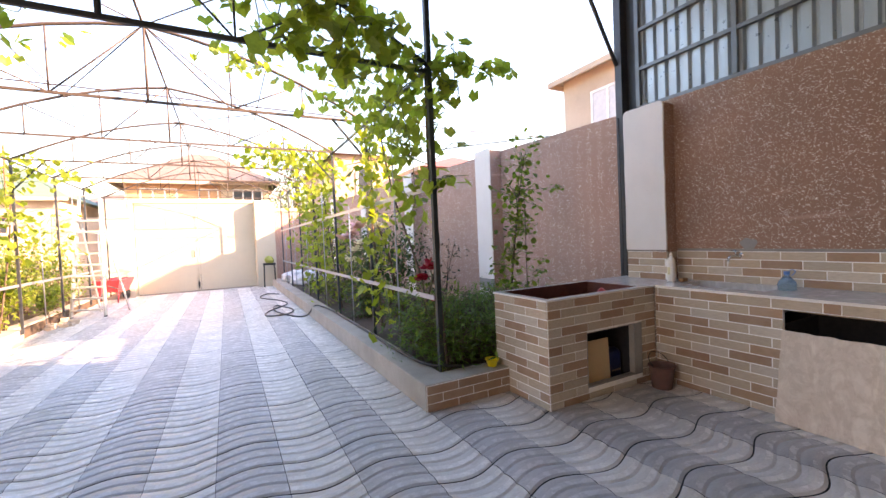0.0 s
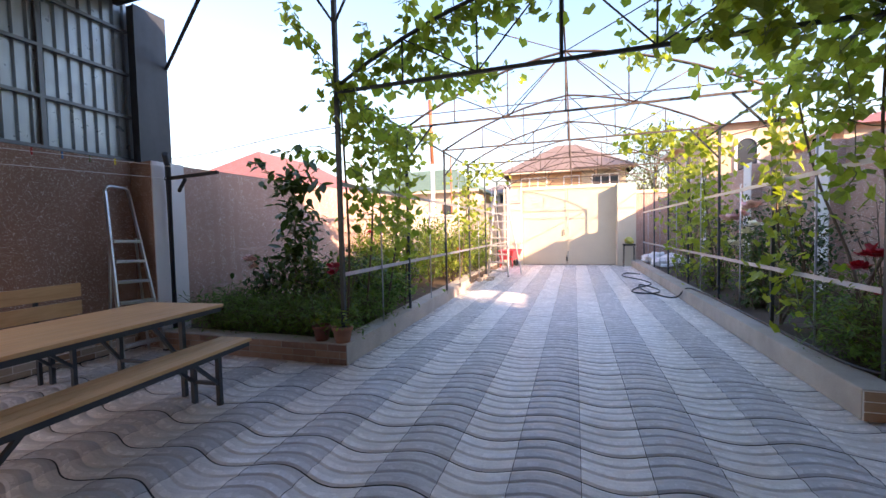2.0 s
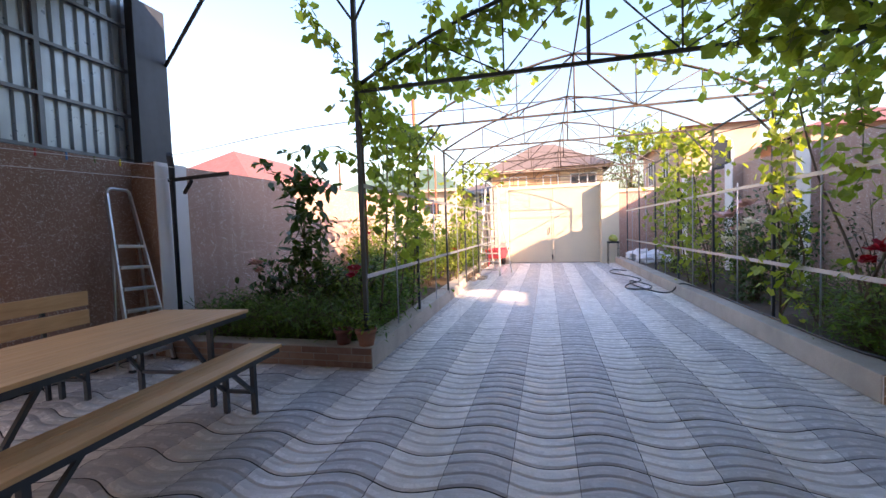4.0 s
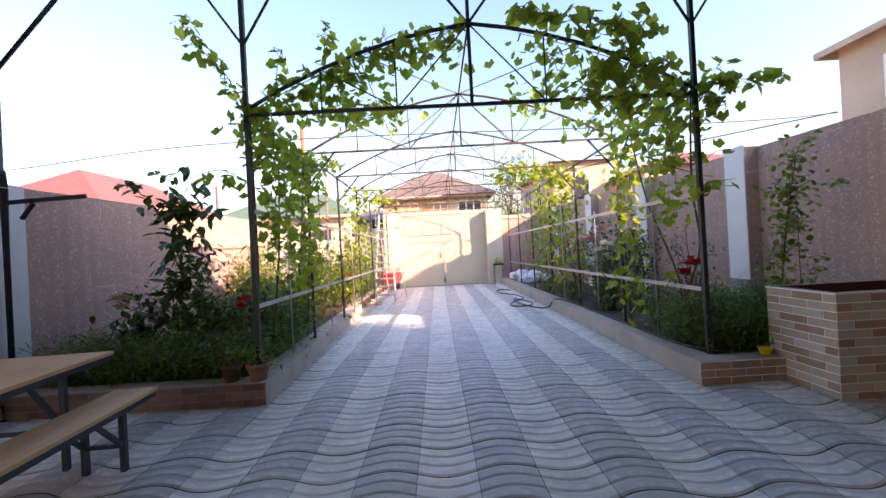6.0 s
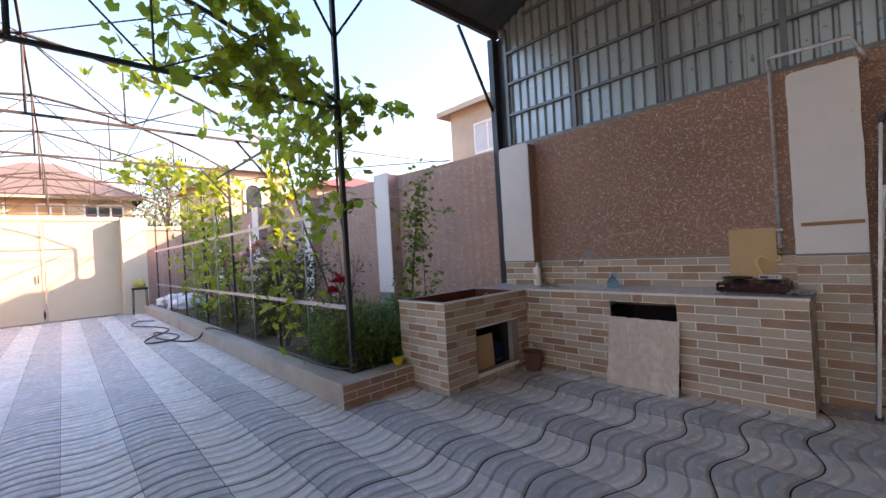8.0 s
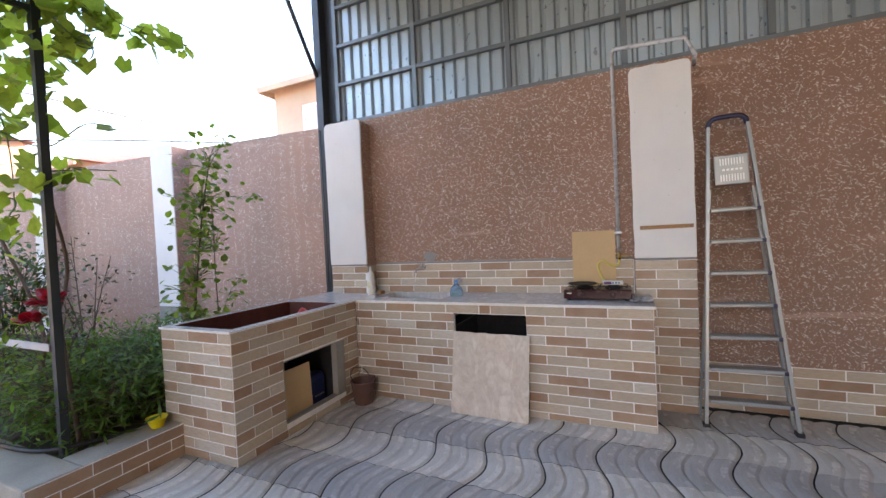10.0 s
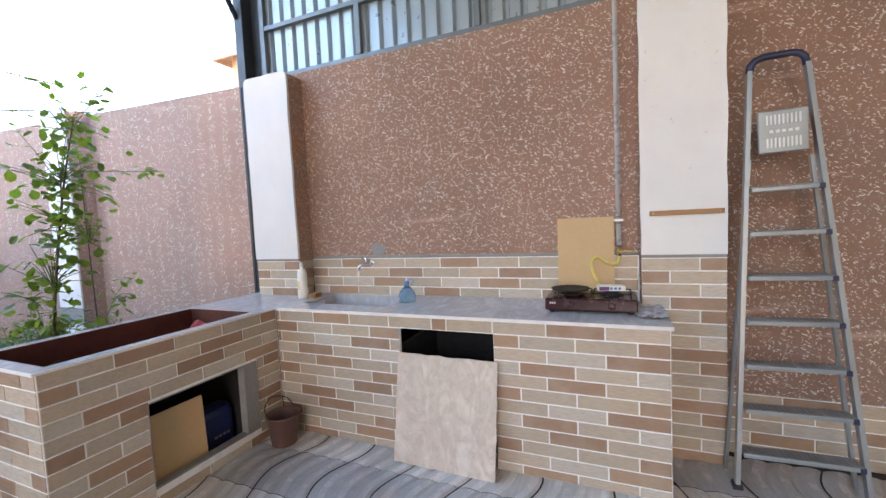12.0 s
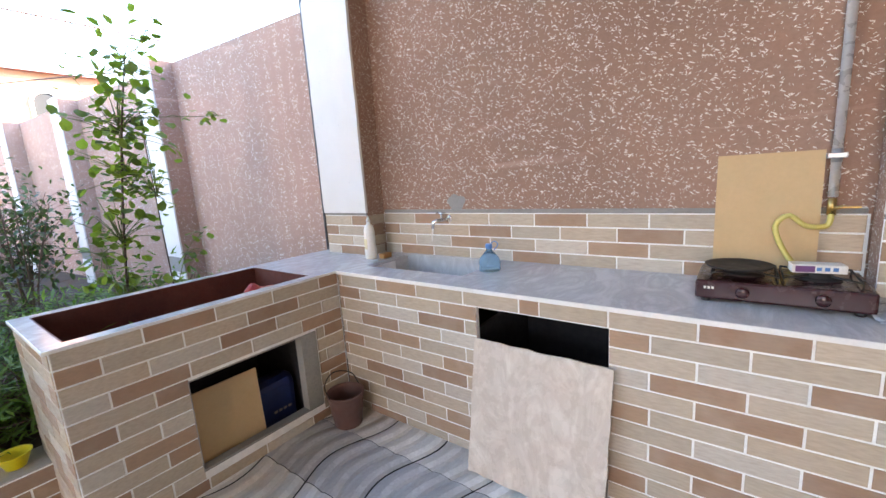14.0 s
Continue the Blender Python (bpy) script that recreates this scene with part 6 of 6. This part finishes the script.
shrub("shrub", "dark leafy shrub under the cherry tree", "shrub", -3.95, 4.75, 0.85, 0.45, 420, 0.11, "oval", M_LEAF_DARK, 86, stem_n=8)
shrub("shrub", "dark leafy shrub beside the rose", "shrub", -3.3, 4.75, 0.95, 0.40, 420, 0.10, "oval", M_LEAF_DARK, 87, stem_n=8)
shrub("shrub", "purplish dark shrub with pink flower heads", "shrub", -4.5, 4.6, 0.95, 0.34, 340, 0.12, "oval", M_LEAF_DARK, 84, bloom=[(-4.72, 4.45, 1.02, 0.17, M_PINKP, "pink flower head"), (-4.66, 4.43, 0.92, 0.11, M_PINKP, "pink flower head")])
shrub("rose_bush", "rose bush with a dark red bloom beside the post", "rose bush", -2.95, 4.1, 0.8, 0.25, 200, 0.06, "oval", M_LEAF_MID, 85, bloom=[(-2.78, 3.62, 1.0, 0.14, M_ROSE, "dark red rose"), (-2.85, 3.7, 0.93, 0.10, M_ROSE, "dark red rose")])
srng = random.Random(5)
for k in range(30):
    y = 4.7 + 0.30 * k
    x = -2.95 - srng.uniform(0.0, 1.7)
    hh = srng.uniform(0.8, 1.75)
    if y < 6.6:
        x, hh = max(x, -3.5), hh * 0.55
    mt = (M_LEAF_MID, M_LEAF_LIME, M_LEAF_MID, M_LEAF_LIME)[k % 4] if y > 6.5 else (M_LEAF_HERB, M_LEAF_MID)[k % 2]
    bl_ = [(x + 0.2, y - 0.15, hh * 0.85, 0.10, M_ROSE, "red rose")] if k in (5, 10, 15) else None
    shrub("shrub", "leafy garden shrub in the bed", "shrub", x, y, hh, srng.uniform(0.32, 0.5), 700, 0.085, "oval", mt, 100 + k, stem_n=6, bloom=bl_, group="garden shrubs")


# ---- background ----
def window(parent, x, z, w, h, mat, y=-0.03, mullions=2, pane=None):
    """A framed window set on the front wall of a house part."""
    bm = bmesh.new()
    f = 0.07
    box(bm, x - w / 2, x + w / 2, y, y + 0.05, z, z + f)
    box(bm, x - w / 2, x + w / 2, y, y + 0.05, z + h - f, z + h)
    for k in range(mullions + 1):
        xx = x - w / 2 + f / 2 + (w - f) * k / mullions
        box(bm, xx - f / 2, xx + f / 2, y, y + 0.05, z + f, z + h - f)
    wf = part("window_frame", bm, mat, parent)
    boxpart("pane", (x - w / 2 + 0.03, x + w / 2 - 0.03, y + 0.022, y + 0.028, z + 0.03, z + h - 0.03), pane or M_PANE, wf, "curtained pane" if pane else "dark glass pane")
    return wf


def hip_roof(bm, x0, x1, y0, y1, z, h, over=0.5, ridge=0.35):
    x0, x1, y0, y1 = x0 - over, x1 + over, y0 - over, y1 + over
    ym = (y0 + y1) / 2
    inset = (x1 - x0) * ridge
    a = [bm.verts.new(p) for p in ((x0, y0, z), (x1, y0, z), (x1, y1, z), (x0, y1, z))]
    r = [bm.verts.new((x0 + inset, ym, z + h)), bm.verts.new((x1 - inset, ym, z + h))]
    bm.faces.new((a[0], a[1], r[1], r[0]))
    bm.faces.new((a[1], a[2], r[1]))
    bm.faces.new((a[2], a[3], r[0], r[1]))
    bm.faces.new((a[3], a[0], r[0]))
    bm.faces.new(a[::-1])


def house(label, x, y, rz, w, d, h, wall, roof, rh, wins, frame_mat, over=0.5, ridge=0.4, band=None, pane=None):
    t = thing("house", label, "house", x, y, -0.06, rz)
    boxpart("wall", (-w / 2, w / 2, 0, d, 0, h), wall, t)
    bm = bmesh.new()
    hip_roof(bm, -w / 2, w / 2, 0, d, h, rh, over, ridge)
    part("roof", bm, roof, t)
    boxpart("eaves_board", [(-w / 2 - over, w / 2 + over, -over - 0.02, -over + 0.03, h - 0.16, h - 0.005), (-w / 2 - over - 0.02, -w / 2 - over + 0.03, -over + 0.03, d + over, h - 0.16, h - 0.005)], M_BEIGE2, t, "pale eaves board")
    for wx, wz, ww, wh_, mu in wins:
        window(t, wx, wz, ww, wh_, frame_mat, mullions=mu, pane=pane)
    if band:
        boxpart("balcony_front", band, M_ORANGE, t, "orange-rendered recess")
    return t


far_house = house("beige two-storey house with a brown hipped roof behind the gate", -0.75, 27.0, 0, 7.0, 8.0, 5.15, M_BEIGE, M_BROOF, 2.35,
                  [(-2.0, 3.95, 1.7, 0.85, 3), (0.35, 3.95, 1.0, 0.85, 2), (2.35, 3.95, 1.6, 0.85, 3)], M_WINFRAME, 0.6, 0.42, (-3.4, 0.95, -0.025, 0.0, 3.2, 5.0))
bm = bmesh.new()
hip_roof(bm, 0.9, 3.7, -0.6, 3.0, 5.15, 0.95, 0.4, 0.45)
part("porch_roof", bm, M_BROOF, far_house)
ph = house("peach two-storey house with a dark flat eave behind the yard wall", 4.2, 19.5, -90, 6.4, 2.4, 4.9, M_PEACH, M_RROOF, 0.45, [(0.9, 3.2, 0.9, 1.2, 2), (-1.6, 3.2, 0.9, 1.2, 2)], M_WINFRAME, 0.25)
bm = bmesh.new()
for k in range(12):
    a0, a1 = math.pi * k / 12, math.pi * (k + 1) / 12
    beam(bm, (3.215, 1.2 + 0.33 * math.cos(a0), 4.1 + 0.33 * math.sin(a0)), (3.215, 1.2 + 0.33 * math.cos(a1), 4.1 + 0.33 * math.sin(a1)), 0.08)
box(bm, 3.19, 3.25, 0.83, 0.91, 3.3, 4.1)
box(bm, 3.19, 3.25, 1.49, 1.57, 3.3, 4.1)
arch = part("window_frame", bm, M_WINFRAME, ph, "pale arched window surround")
bm = bmesh.new()
ring = [bm.verts.new((3.206, 0.91, 3.3)), bm.verts.new((3.206, 1.49, 3.3))] + [bm.verts.new((3.206, 1.2 + 0.29 * math.cos(math.pi * k / 10), 4.1 + 0.29 * math.sin(math.pi * k / 10))) for k in range(11)]
bm.faces.new(ring)
ext = bmesh.ops.extrude_face_region(bm, geom=list(bm.faces))
bmesh.ops.translate(bm, verts=[v for v in ext["geom"] if isinstance(v, bmesh.types.BMVert)], vec=(0.012, 0, 0))
part("pane", bm, M_PANE, arch, "dark glass pane")
house("pale house with a dull red roof farther behind the wall", 7.4, 17.5, -90, 5.0, 5.0, 4.3, M_PEACH, M_RROOF, 0.9, [(-1.2, 3.2, 0.9, 1.2, 2), (1.2, 3.2, 0.9, 1.2, 2)], M_WINFRAME, 0.3)
rh_ = house("beige two-storey neighbour house with white eaves behind the wall", 9.6, 5.78, -90, 7.4, 8.0, 6.03, M_BEIGE2, M_BEIGE2, 0.5, [(-2.1, 4.40, 1.15, 0.98, 2), (1.4, 4.40, 1.15, 0.98, 2)], M_WINFRAME, 0.32, 0.4, None, M_CURTAIN)
house("neighbour house with a dull red hipped roof", -14.5, 21.95, 90, 11.0, 7.0, 4.00, M_BEIGE2, M_RROOF, 2.4, [], M_WINFRAME, 0.4, 0.29)
house("long low building with a green hipped roof", -10.4, 25.0, 0, 8.2, 7.0, 4.05, M_BEIGE2, M_GROOF, 1.9, [(2.6, 2.2, 1.2, 1.0, 2)], M_BRFRAME, 0.4, 0.3)
house("small pale house behind the gate", -6.3, 34.0, 0, 3.0, 5.0, 4.6, M_BEIGE2, M_BROOF, 0.9, [(0.6, 3.6, 1.0, 0.8, 2)], M_BRFRAME, 0.3)
house("small pale house in the distance", 14, 34.0, 0, 6.0, 5.0, 4.6, M_BEIGE2, M_RROOF, 1.2, [(0.6, 3.2, 1.0, 1.0, 2)], M_BRFRAME, 0.3)

mast = thing("mast", "red and white painted steel mast beyond the wall", "mast", -6.6, 18.0, -0.06)
bm = bmesh.new()
tube(bm, [(0, 0, 0), (0, 0, 4.6)], 0.09, 10)
part("lower_tube", bm, M_BOTTLE_W, mast, "white lower tube")
bm = bmesh.new()
tube(bm, [(0, 0, 4.6), (-0.05, 0, 7.6)], 0.085, 10)
part("upper_tube", bm, M_POLE_R, mast, "rusty red upper tube")
fp = thing("pipe_frame", "thin orange-painted pipe frame beyond the wall", "frame", -6.1, 18.2, -0.06)
bm = bmesh.new()
tube(bm, [(0, 0, 0), (0, 0, 5.0), (0.35, 0, 5.0), (0.35, 0, 0)], 0.035, 6)
part("frame", bm, M_POLE_R, fp)


def cable(label, pts):
    t = thing("overhead_cable", label, "cable", 0, 0, 0)
    bm = bmesh.new()
    tube(bm, smooth_line(pts, 8), 0.016, 5)
    part("wire", bm, M_CABLE, t)


pole_a = thing("utility_pole", "wooden utility pole in the distance", "pole", -17.0, 30.0, -0.06)
bm = bmesh.new()
tube(bm, [(0, 0, 0), (0, 0, 7.2)], 0.12, 8, 0.08)
part("shaft", bm, M_BARK, pole_a)
cable("thin overhead cable strung across the yard", [(-18.87, 12.0, 4.48), (-13.87, 12.0, 4.58), (-6.88, 12.0, 5.08), (7.89, 12.0, 4.95), (12.06, 12.0, 5.07)])
cable("thin red overhead cable beyond the yard wall", [(3.2, 17.0, 4.2), (6.0, 12.0, 4.15), (9.6, 9.6, 4.4)])


def tree(label, x, y, h, r, n, seed):
    rng = np.random.default_rng(seed)
    t = thing("tree", label, "tree", x, y, -0.06)
    lines = [[(0, 0, 0), (0.1, 0, h * 0.35), (0, 0.1, h * 0.75)]]
    pts = []
    for k in range(16):
        a, z = rng.uniform(0, 6.28), rng.uniform(0.35, 0.95) * h
        rr_ = r * (1.1 - 0.75 * z / h) * rng.uniform(0.6, 1.0)
        tip = (rr_ * math.cos(a), rr_ * math.sin(a), z + 0.1 * h)
        lines.append([(0, 0, z * 0.7), (tip[0] * 0.5, tip[1] * 0.5, z * 0.95), tip])
        pts.append(rng.normal(0, 1, (n // 16, 3)) * np.array([0.28, 0.28, 0.3]) * r + np.array(tip))
    bm = bmesh.new()
    for i, ln in enumerate(lines):
        tube(bm, smooth_line(ln, 4), 0.12 if i == 0 else 0.04, 6, 0.03 if i == 0 else 0.012)
    part("trunk", bm, M_BARK, t)
    leaf_cloud("crown", np.concatenate(pts), 0.16, "oval", M_LEAF_TREE, t, 0.4, rng)


tree("dark conifer-like tree beside a house", 4.1, 25.5, 6.3, 1.5, 2600, 3)


# ---- strip tiles ----
TILE_L, TILE_H, GAP, TILE_T = 0.288, 0.0660, 0.0080, 0.004
# the four courses of the printed pattern, three tiles long
PATTERN = ((M_TILE_BEIGE, M_TILE_RUST, M_TILE_TAN), (M_TILE_RUST, M_TILE_BEIGE, M_TILE_TAN),
           (M_TILE_TAN, M_TILE_PALE, M_TILE_RUST), (M_TILE_PALE, M_TILE_RUST, M_TILE_BEIGE))
tile_meshes = {}


def tile_mesh(w, h, mat):
    key = (round(w, 3), round(h, 3), mat.name)
    if key not in tile_meshes:
        c, t = 0.0018, TILE_T
        x, y = w / 2, h / 2
        vs = [(-x, -y, 0), (x, -y, 0), (x, y, 0), (-x, y, 0), (-x, -y, t - c), (x, -y, t - c), (x, y, t - c), (-x, y, t - c),
              (-x + c, -y + c, t), (x - c, -y + c, t), (x - c, y - c, t), (-x + c, y - c, t)]
        fs = [(8, 9, 10, 11)]
        for k in range(4):
            j = (k + 1) % 4
            fs += [(k, j, 4 + j, 4 + k), (4 + k, 4 + j, 8 + j, 8 + k)]
        me = bpy.data.meshes.new("tile")
        me.from_pydata(vs, [], fs)
        me.materials.append(mat)
        tile_meshes[key] = me
    return tile_meshes[key]


def tile_face(parent, origin, u, n, width, height, holes=(), seed=0, start=0.0, col=0, mat=None):
    """Strip tiles laid in running bond over a face. origin: lower corner; u: along; n: outwards. holes: (u0, u1, z0, z1).
    start: where the first course has a joint; col: the pattern's column there."""
    rng = random.Random(seed)
    u, n = Vector(u).normalized(), Vector(n).normalized()
    up = Vector((0, 0, 1))
    rot = Matrix((u, up, n)).transposed().to_4x4()
    pitch = TILE_H + GAP
    rows = int(math.ceil(height / pitch))
    for r in range(rows):
        z1 = height - r * pitch - GAP * 0.5
        z0 = max(z1 - TILE_H, 0.002)
        if z1 - z0 < 0.012:
            continue
        step = TILE_L + GAP
        back = int(math.ceil(start / step)) + 1
        x = start - (back + 0.5 * (r % 2)) * step + rng.uniform(-0.003, 0.003)
        c = col - back - 1
        while x < width:
            c += 1
            tone = mat or PATTERN[r % 4][c % 3]
            spans = [(max(x, 0.003), min(x + TILE_L, width - 0.003))]
            for h0, h1, hz0, hz1 in holes:
                if z1 > hz0 and z0 < hz1:
                    cut = []
                    for a, b in spans:
                        if b <= h0 or a >= h1:
                            cut.append((a, b))
                        else:
                            if a < h0 - 0.02:
                                cut.append((a, h0 - 0.002))
                            if b > h1 + 0.02:
                                cut.append((h1 + 0.002, b))
                    spans = cut
            for a, b in spans:
                if b - a > 0.018:
                    ob = new("tile", tile_mesh(b - a, z1 - z0, tone))
                    ob.parent = parent
                    ob.matrix_basis = Matrix.Translation(Vector(origin) + u * (a + b) / 2 + up * (z0 + z1) / 2 + n * rng.uniform(-0.0006, 0.0006)) @ rot
            x += step


SPLIT = L - 0.004 - (1.378 - CY0)
tile_face(counter, (0.006, L - 0.004, 0), (0, -1, 0), (-1, 0, 0), SPLIT, CTOP - 0.02, [(L - 0.004 - OP1, L, -0.1, OPZ)], 3, 2.69 - 2.36, 1)
tile_face(counter, (0.006, 1.378 - CY0, 0), (0, -1, 0), (-1, 0, 0), 1.378 - CY0, CTOP - 0.02, [(-0.1, 1.378 - CY0 - OP0, -0.1, OPZ)], 4, 1.378 - 1.09, 0)
tile_face(counter, (0.006, 0.0, 0), (1, 0, 0), (0, -1, 0), 0.42, CTOP - 0.02, (), 5)
tile_face(grill, (0.006, 0.006, 0), (1, 0, 0), (0, -1, 0), W - 0.004, BTOP - 0.012, [(O0, O1 + 0.10, OZ0, OZ1)], 7, 0.0, 0)
tile_face(grill, (0.006, D, 0), (0, -1, 0), (-1, 0, 0), D - 0.006, BTOP - 0.012, (), 11)
for (p, h), sd in zip(piers[:2], (2, 9)):
    tile_face(p, (-0.176, h, 0), (0, -1, 0), (-1, 0, 0), 2 * h, 1.171, (), sd)
    tile_face(p, (-0.165, -h + 0.004, 0), (1, 0, 0), (0, -1, 0), 0.163, 1.171, (), sd + 20)
# tiled band on the wall behind the worktop and low down past the second pier
band = setting("wall_band", (WALL_X - 0.009, WALL_X - 0.0005, 0.312, 2.838, 0.70, 1.172), M_GROUT, "tan and brown strip tiles above the worktop", "wall tiles")
tile_face(band, (WALL_X - 0.009, 2.838, 0.60), (0, -1, 0), (-1, 0, 0), 2.52, 0.571, (), 13, 2.838 - 1.648, 1)
low = setting("wall_plinth", (WALL_X - 0.009, WALL_X - 0.0005, -2.77, -0.112, 0, 0.36), M_GROUT, "tan strip-tile plinth of the wall", "wall tiles")
tile_face(low, (WALL_X - 0.009, -0.112, 0), (0, -1, 0), (-1, 0, 0), 1.6, 0.36, (), 17)
lowl = setting("wall_plinth", (LWALL_X + 0.0005, LWALL_X + 0.009, 1.41, 3.38, 0, 0.36), M_GROUT, "tan strip-tile plinth of the wall", "wall tiles")
tile_face(lowl, (LWALL_X + 0.009, 1.42, 0), (0, 1, 0), (1, 0, 0), 1.96, 0.36, (), 19)
tile_face(kerb_e_front, (1.68, 3.2165, 0), (1, 0, 0), (0, -1, 0), 0.84, 0.215, (), 23, mat=M_TILE_RUST)
tile_face(kerb_w_front, (-5.1, 3.3735, 0), (1, 0, 0), (0, -1, 0), 2.592, 0.215, (), 29, mat=M_TILE_BROWN)


# ---- pavers ----
def paver(sign, seg=8):
    """One wavy paver about its middle: curved near and far edges, shallow cross ribs."""
    prof = []
    ribs = 3
    d = ROW - 0.0095
    for r in range(ribs):
        a, p = r * d / ribs, d / ribs
        prof += [(a + 0.002, -0.0070), (a + p * 0.16, -0.0005), (a + p * 0.48, 0.0036), (a + p * 0.74, 0.0010), (a + p * 0.985, -0.0070)]
    prof[0] = (0.0, -0.0085)
    prof[-1] = (d, -0.008)
    w = STRIPE - 0.003
    # worn: material slot; 1 has the sky sheen painted in, 2 is joint
    vs, fs, worn = [], [], []
    for i in range(seg + 1):
        u = i / seg
        x = (u - 0.5) * w
        yo = sign * WAVE * math.sin(math.pi * u)
        for y, z in prof:
            vs.append((x, y + yo - d / 2, z))
    m = len(prof)
    for i in range(seg):
        for j in range(m - 1):
            fs.append((i * m + j, (i + 1) * m + j, (i + 1) * m + j + 1, i * m + j + 1))
            # one rising slope of each rib takes the painted sheen
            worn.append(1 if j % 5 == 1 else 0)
    # skirts
    k = len(vs)
    edge = [i * m for i in range(seg + 1)], [i * m + m - 1 for i in range(seg + 1)], list(range(m)), [seg * m + j for j in range(m)]
    for e, line in enumerate(edge):
        base = len(vs)
        for q in line:
            x, y, z = vs[q]
            vs.append((x, y, -0.0118))
        for q in range(len(line) - 1):
            f = (line[q], line[q + 1], base + q + 1, base + q)
            fs.append(f[::-1] if e in (0, 3) else f)
            worn.append(2)
    return vs, fs, worn


pm = {}
for sign, mat, sheen_mat, fmat, far_sheen_mat in ((1, M_PAVE_D, M_PAVE_D_SHEEN, M_PAVE_D_FAR, M_PAVE_D_SHEEN_FAR), (-1, M_PAVE_L, M_PAVE_L_SHEEN, M_PAVE_L_FAR, M_PAVE_L_SHEEN_FAR)):
    vs, fs, worn = paver(sign)
    me = bpy.data.meshes.new("paver")
    me.from_pydata(vs, [], fs)
    me.materials.append(mat)
    me.materials.append(sheen_mat)
    me.materials.append(M_JOINT)
    me.polygons.foreach_set("material_index", worn)
    pm[sign] = (me, vs, fs, fmat, far_sheen_mat, worn)
far = {1: ([], [], []), -1: ([], [], [])}
prng = random.Random(4)
for i in range(-14, 14):
    sign = 1 if i % 2 == 0 else -1
    xc = X0 + (i + 0.5) * STRIPE
    for j in range(-26, 40):
        yc = Y0 + (j + 0.5) * ROW
        if yc > 15.75 or yc < BACK_Y + 0.1 or xc > 4.5 or xc < -5.65:
            continue
        if yc > 3.75 and (xc > 1.95 or xc < -3.1):
            continue
        if (xc > 3.95 and 0.3 < yc < 3.4) or (xc > 2.7 and 2.95 < yc < 3.4):
            continue
        dz = prng.uniform(-0.0012, 0.0012)
        me, vs, fs, fmat, far_sheen_mat, worn = pm[sign]
        if -2.65 < xc < 3.9 and 0.55 < yc < 5.4:
            ob = new("paver", me)
            ob.parent = floor
            ob.matrix_basis = pose(xc, yc, dz, prng.uniform(-0.12, 0.12), prng.uniform(-0.1, 0.1), 0)
        else:
            V, F, K = far[sign]
            K.extend(worn)
            b = len(V)
            V.extend((x + xc, y + yc, z + dz) for x, y, z in vs)
            F.extend(tuple(q + b for q in f) for f in fs)
for sign in (1, -1):
    ob = rawmesh("paver_field", far[sign][0], far[sign][1], pm[sign][3], floor)
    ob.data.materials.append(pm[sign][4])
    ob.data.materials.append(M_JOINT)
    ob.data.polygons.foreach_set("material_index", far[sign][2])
    tagged(ob, "grey wavy pavers farther off" if sign > 0 else "pale wavy pavers farther off", "", "", "stuff")
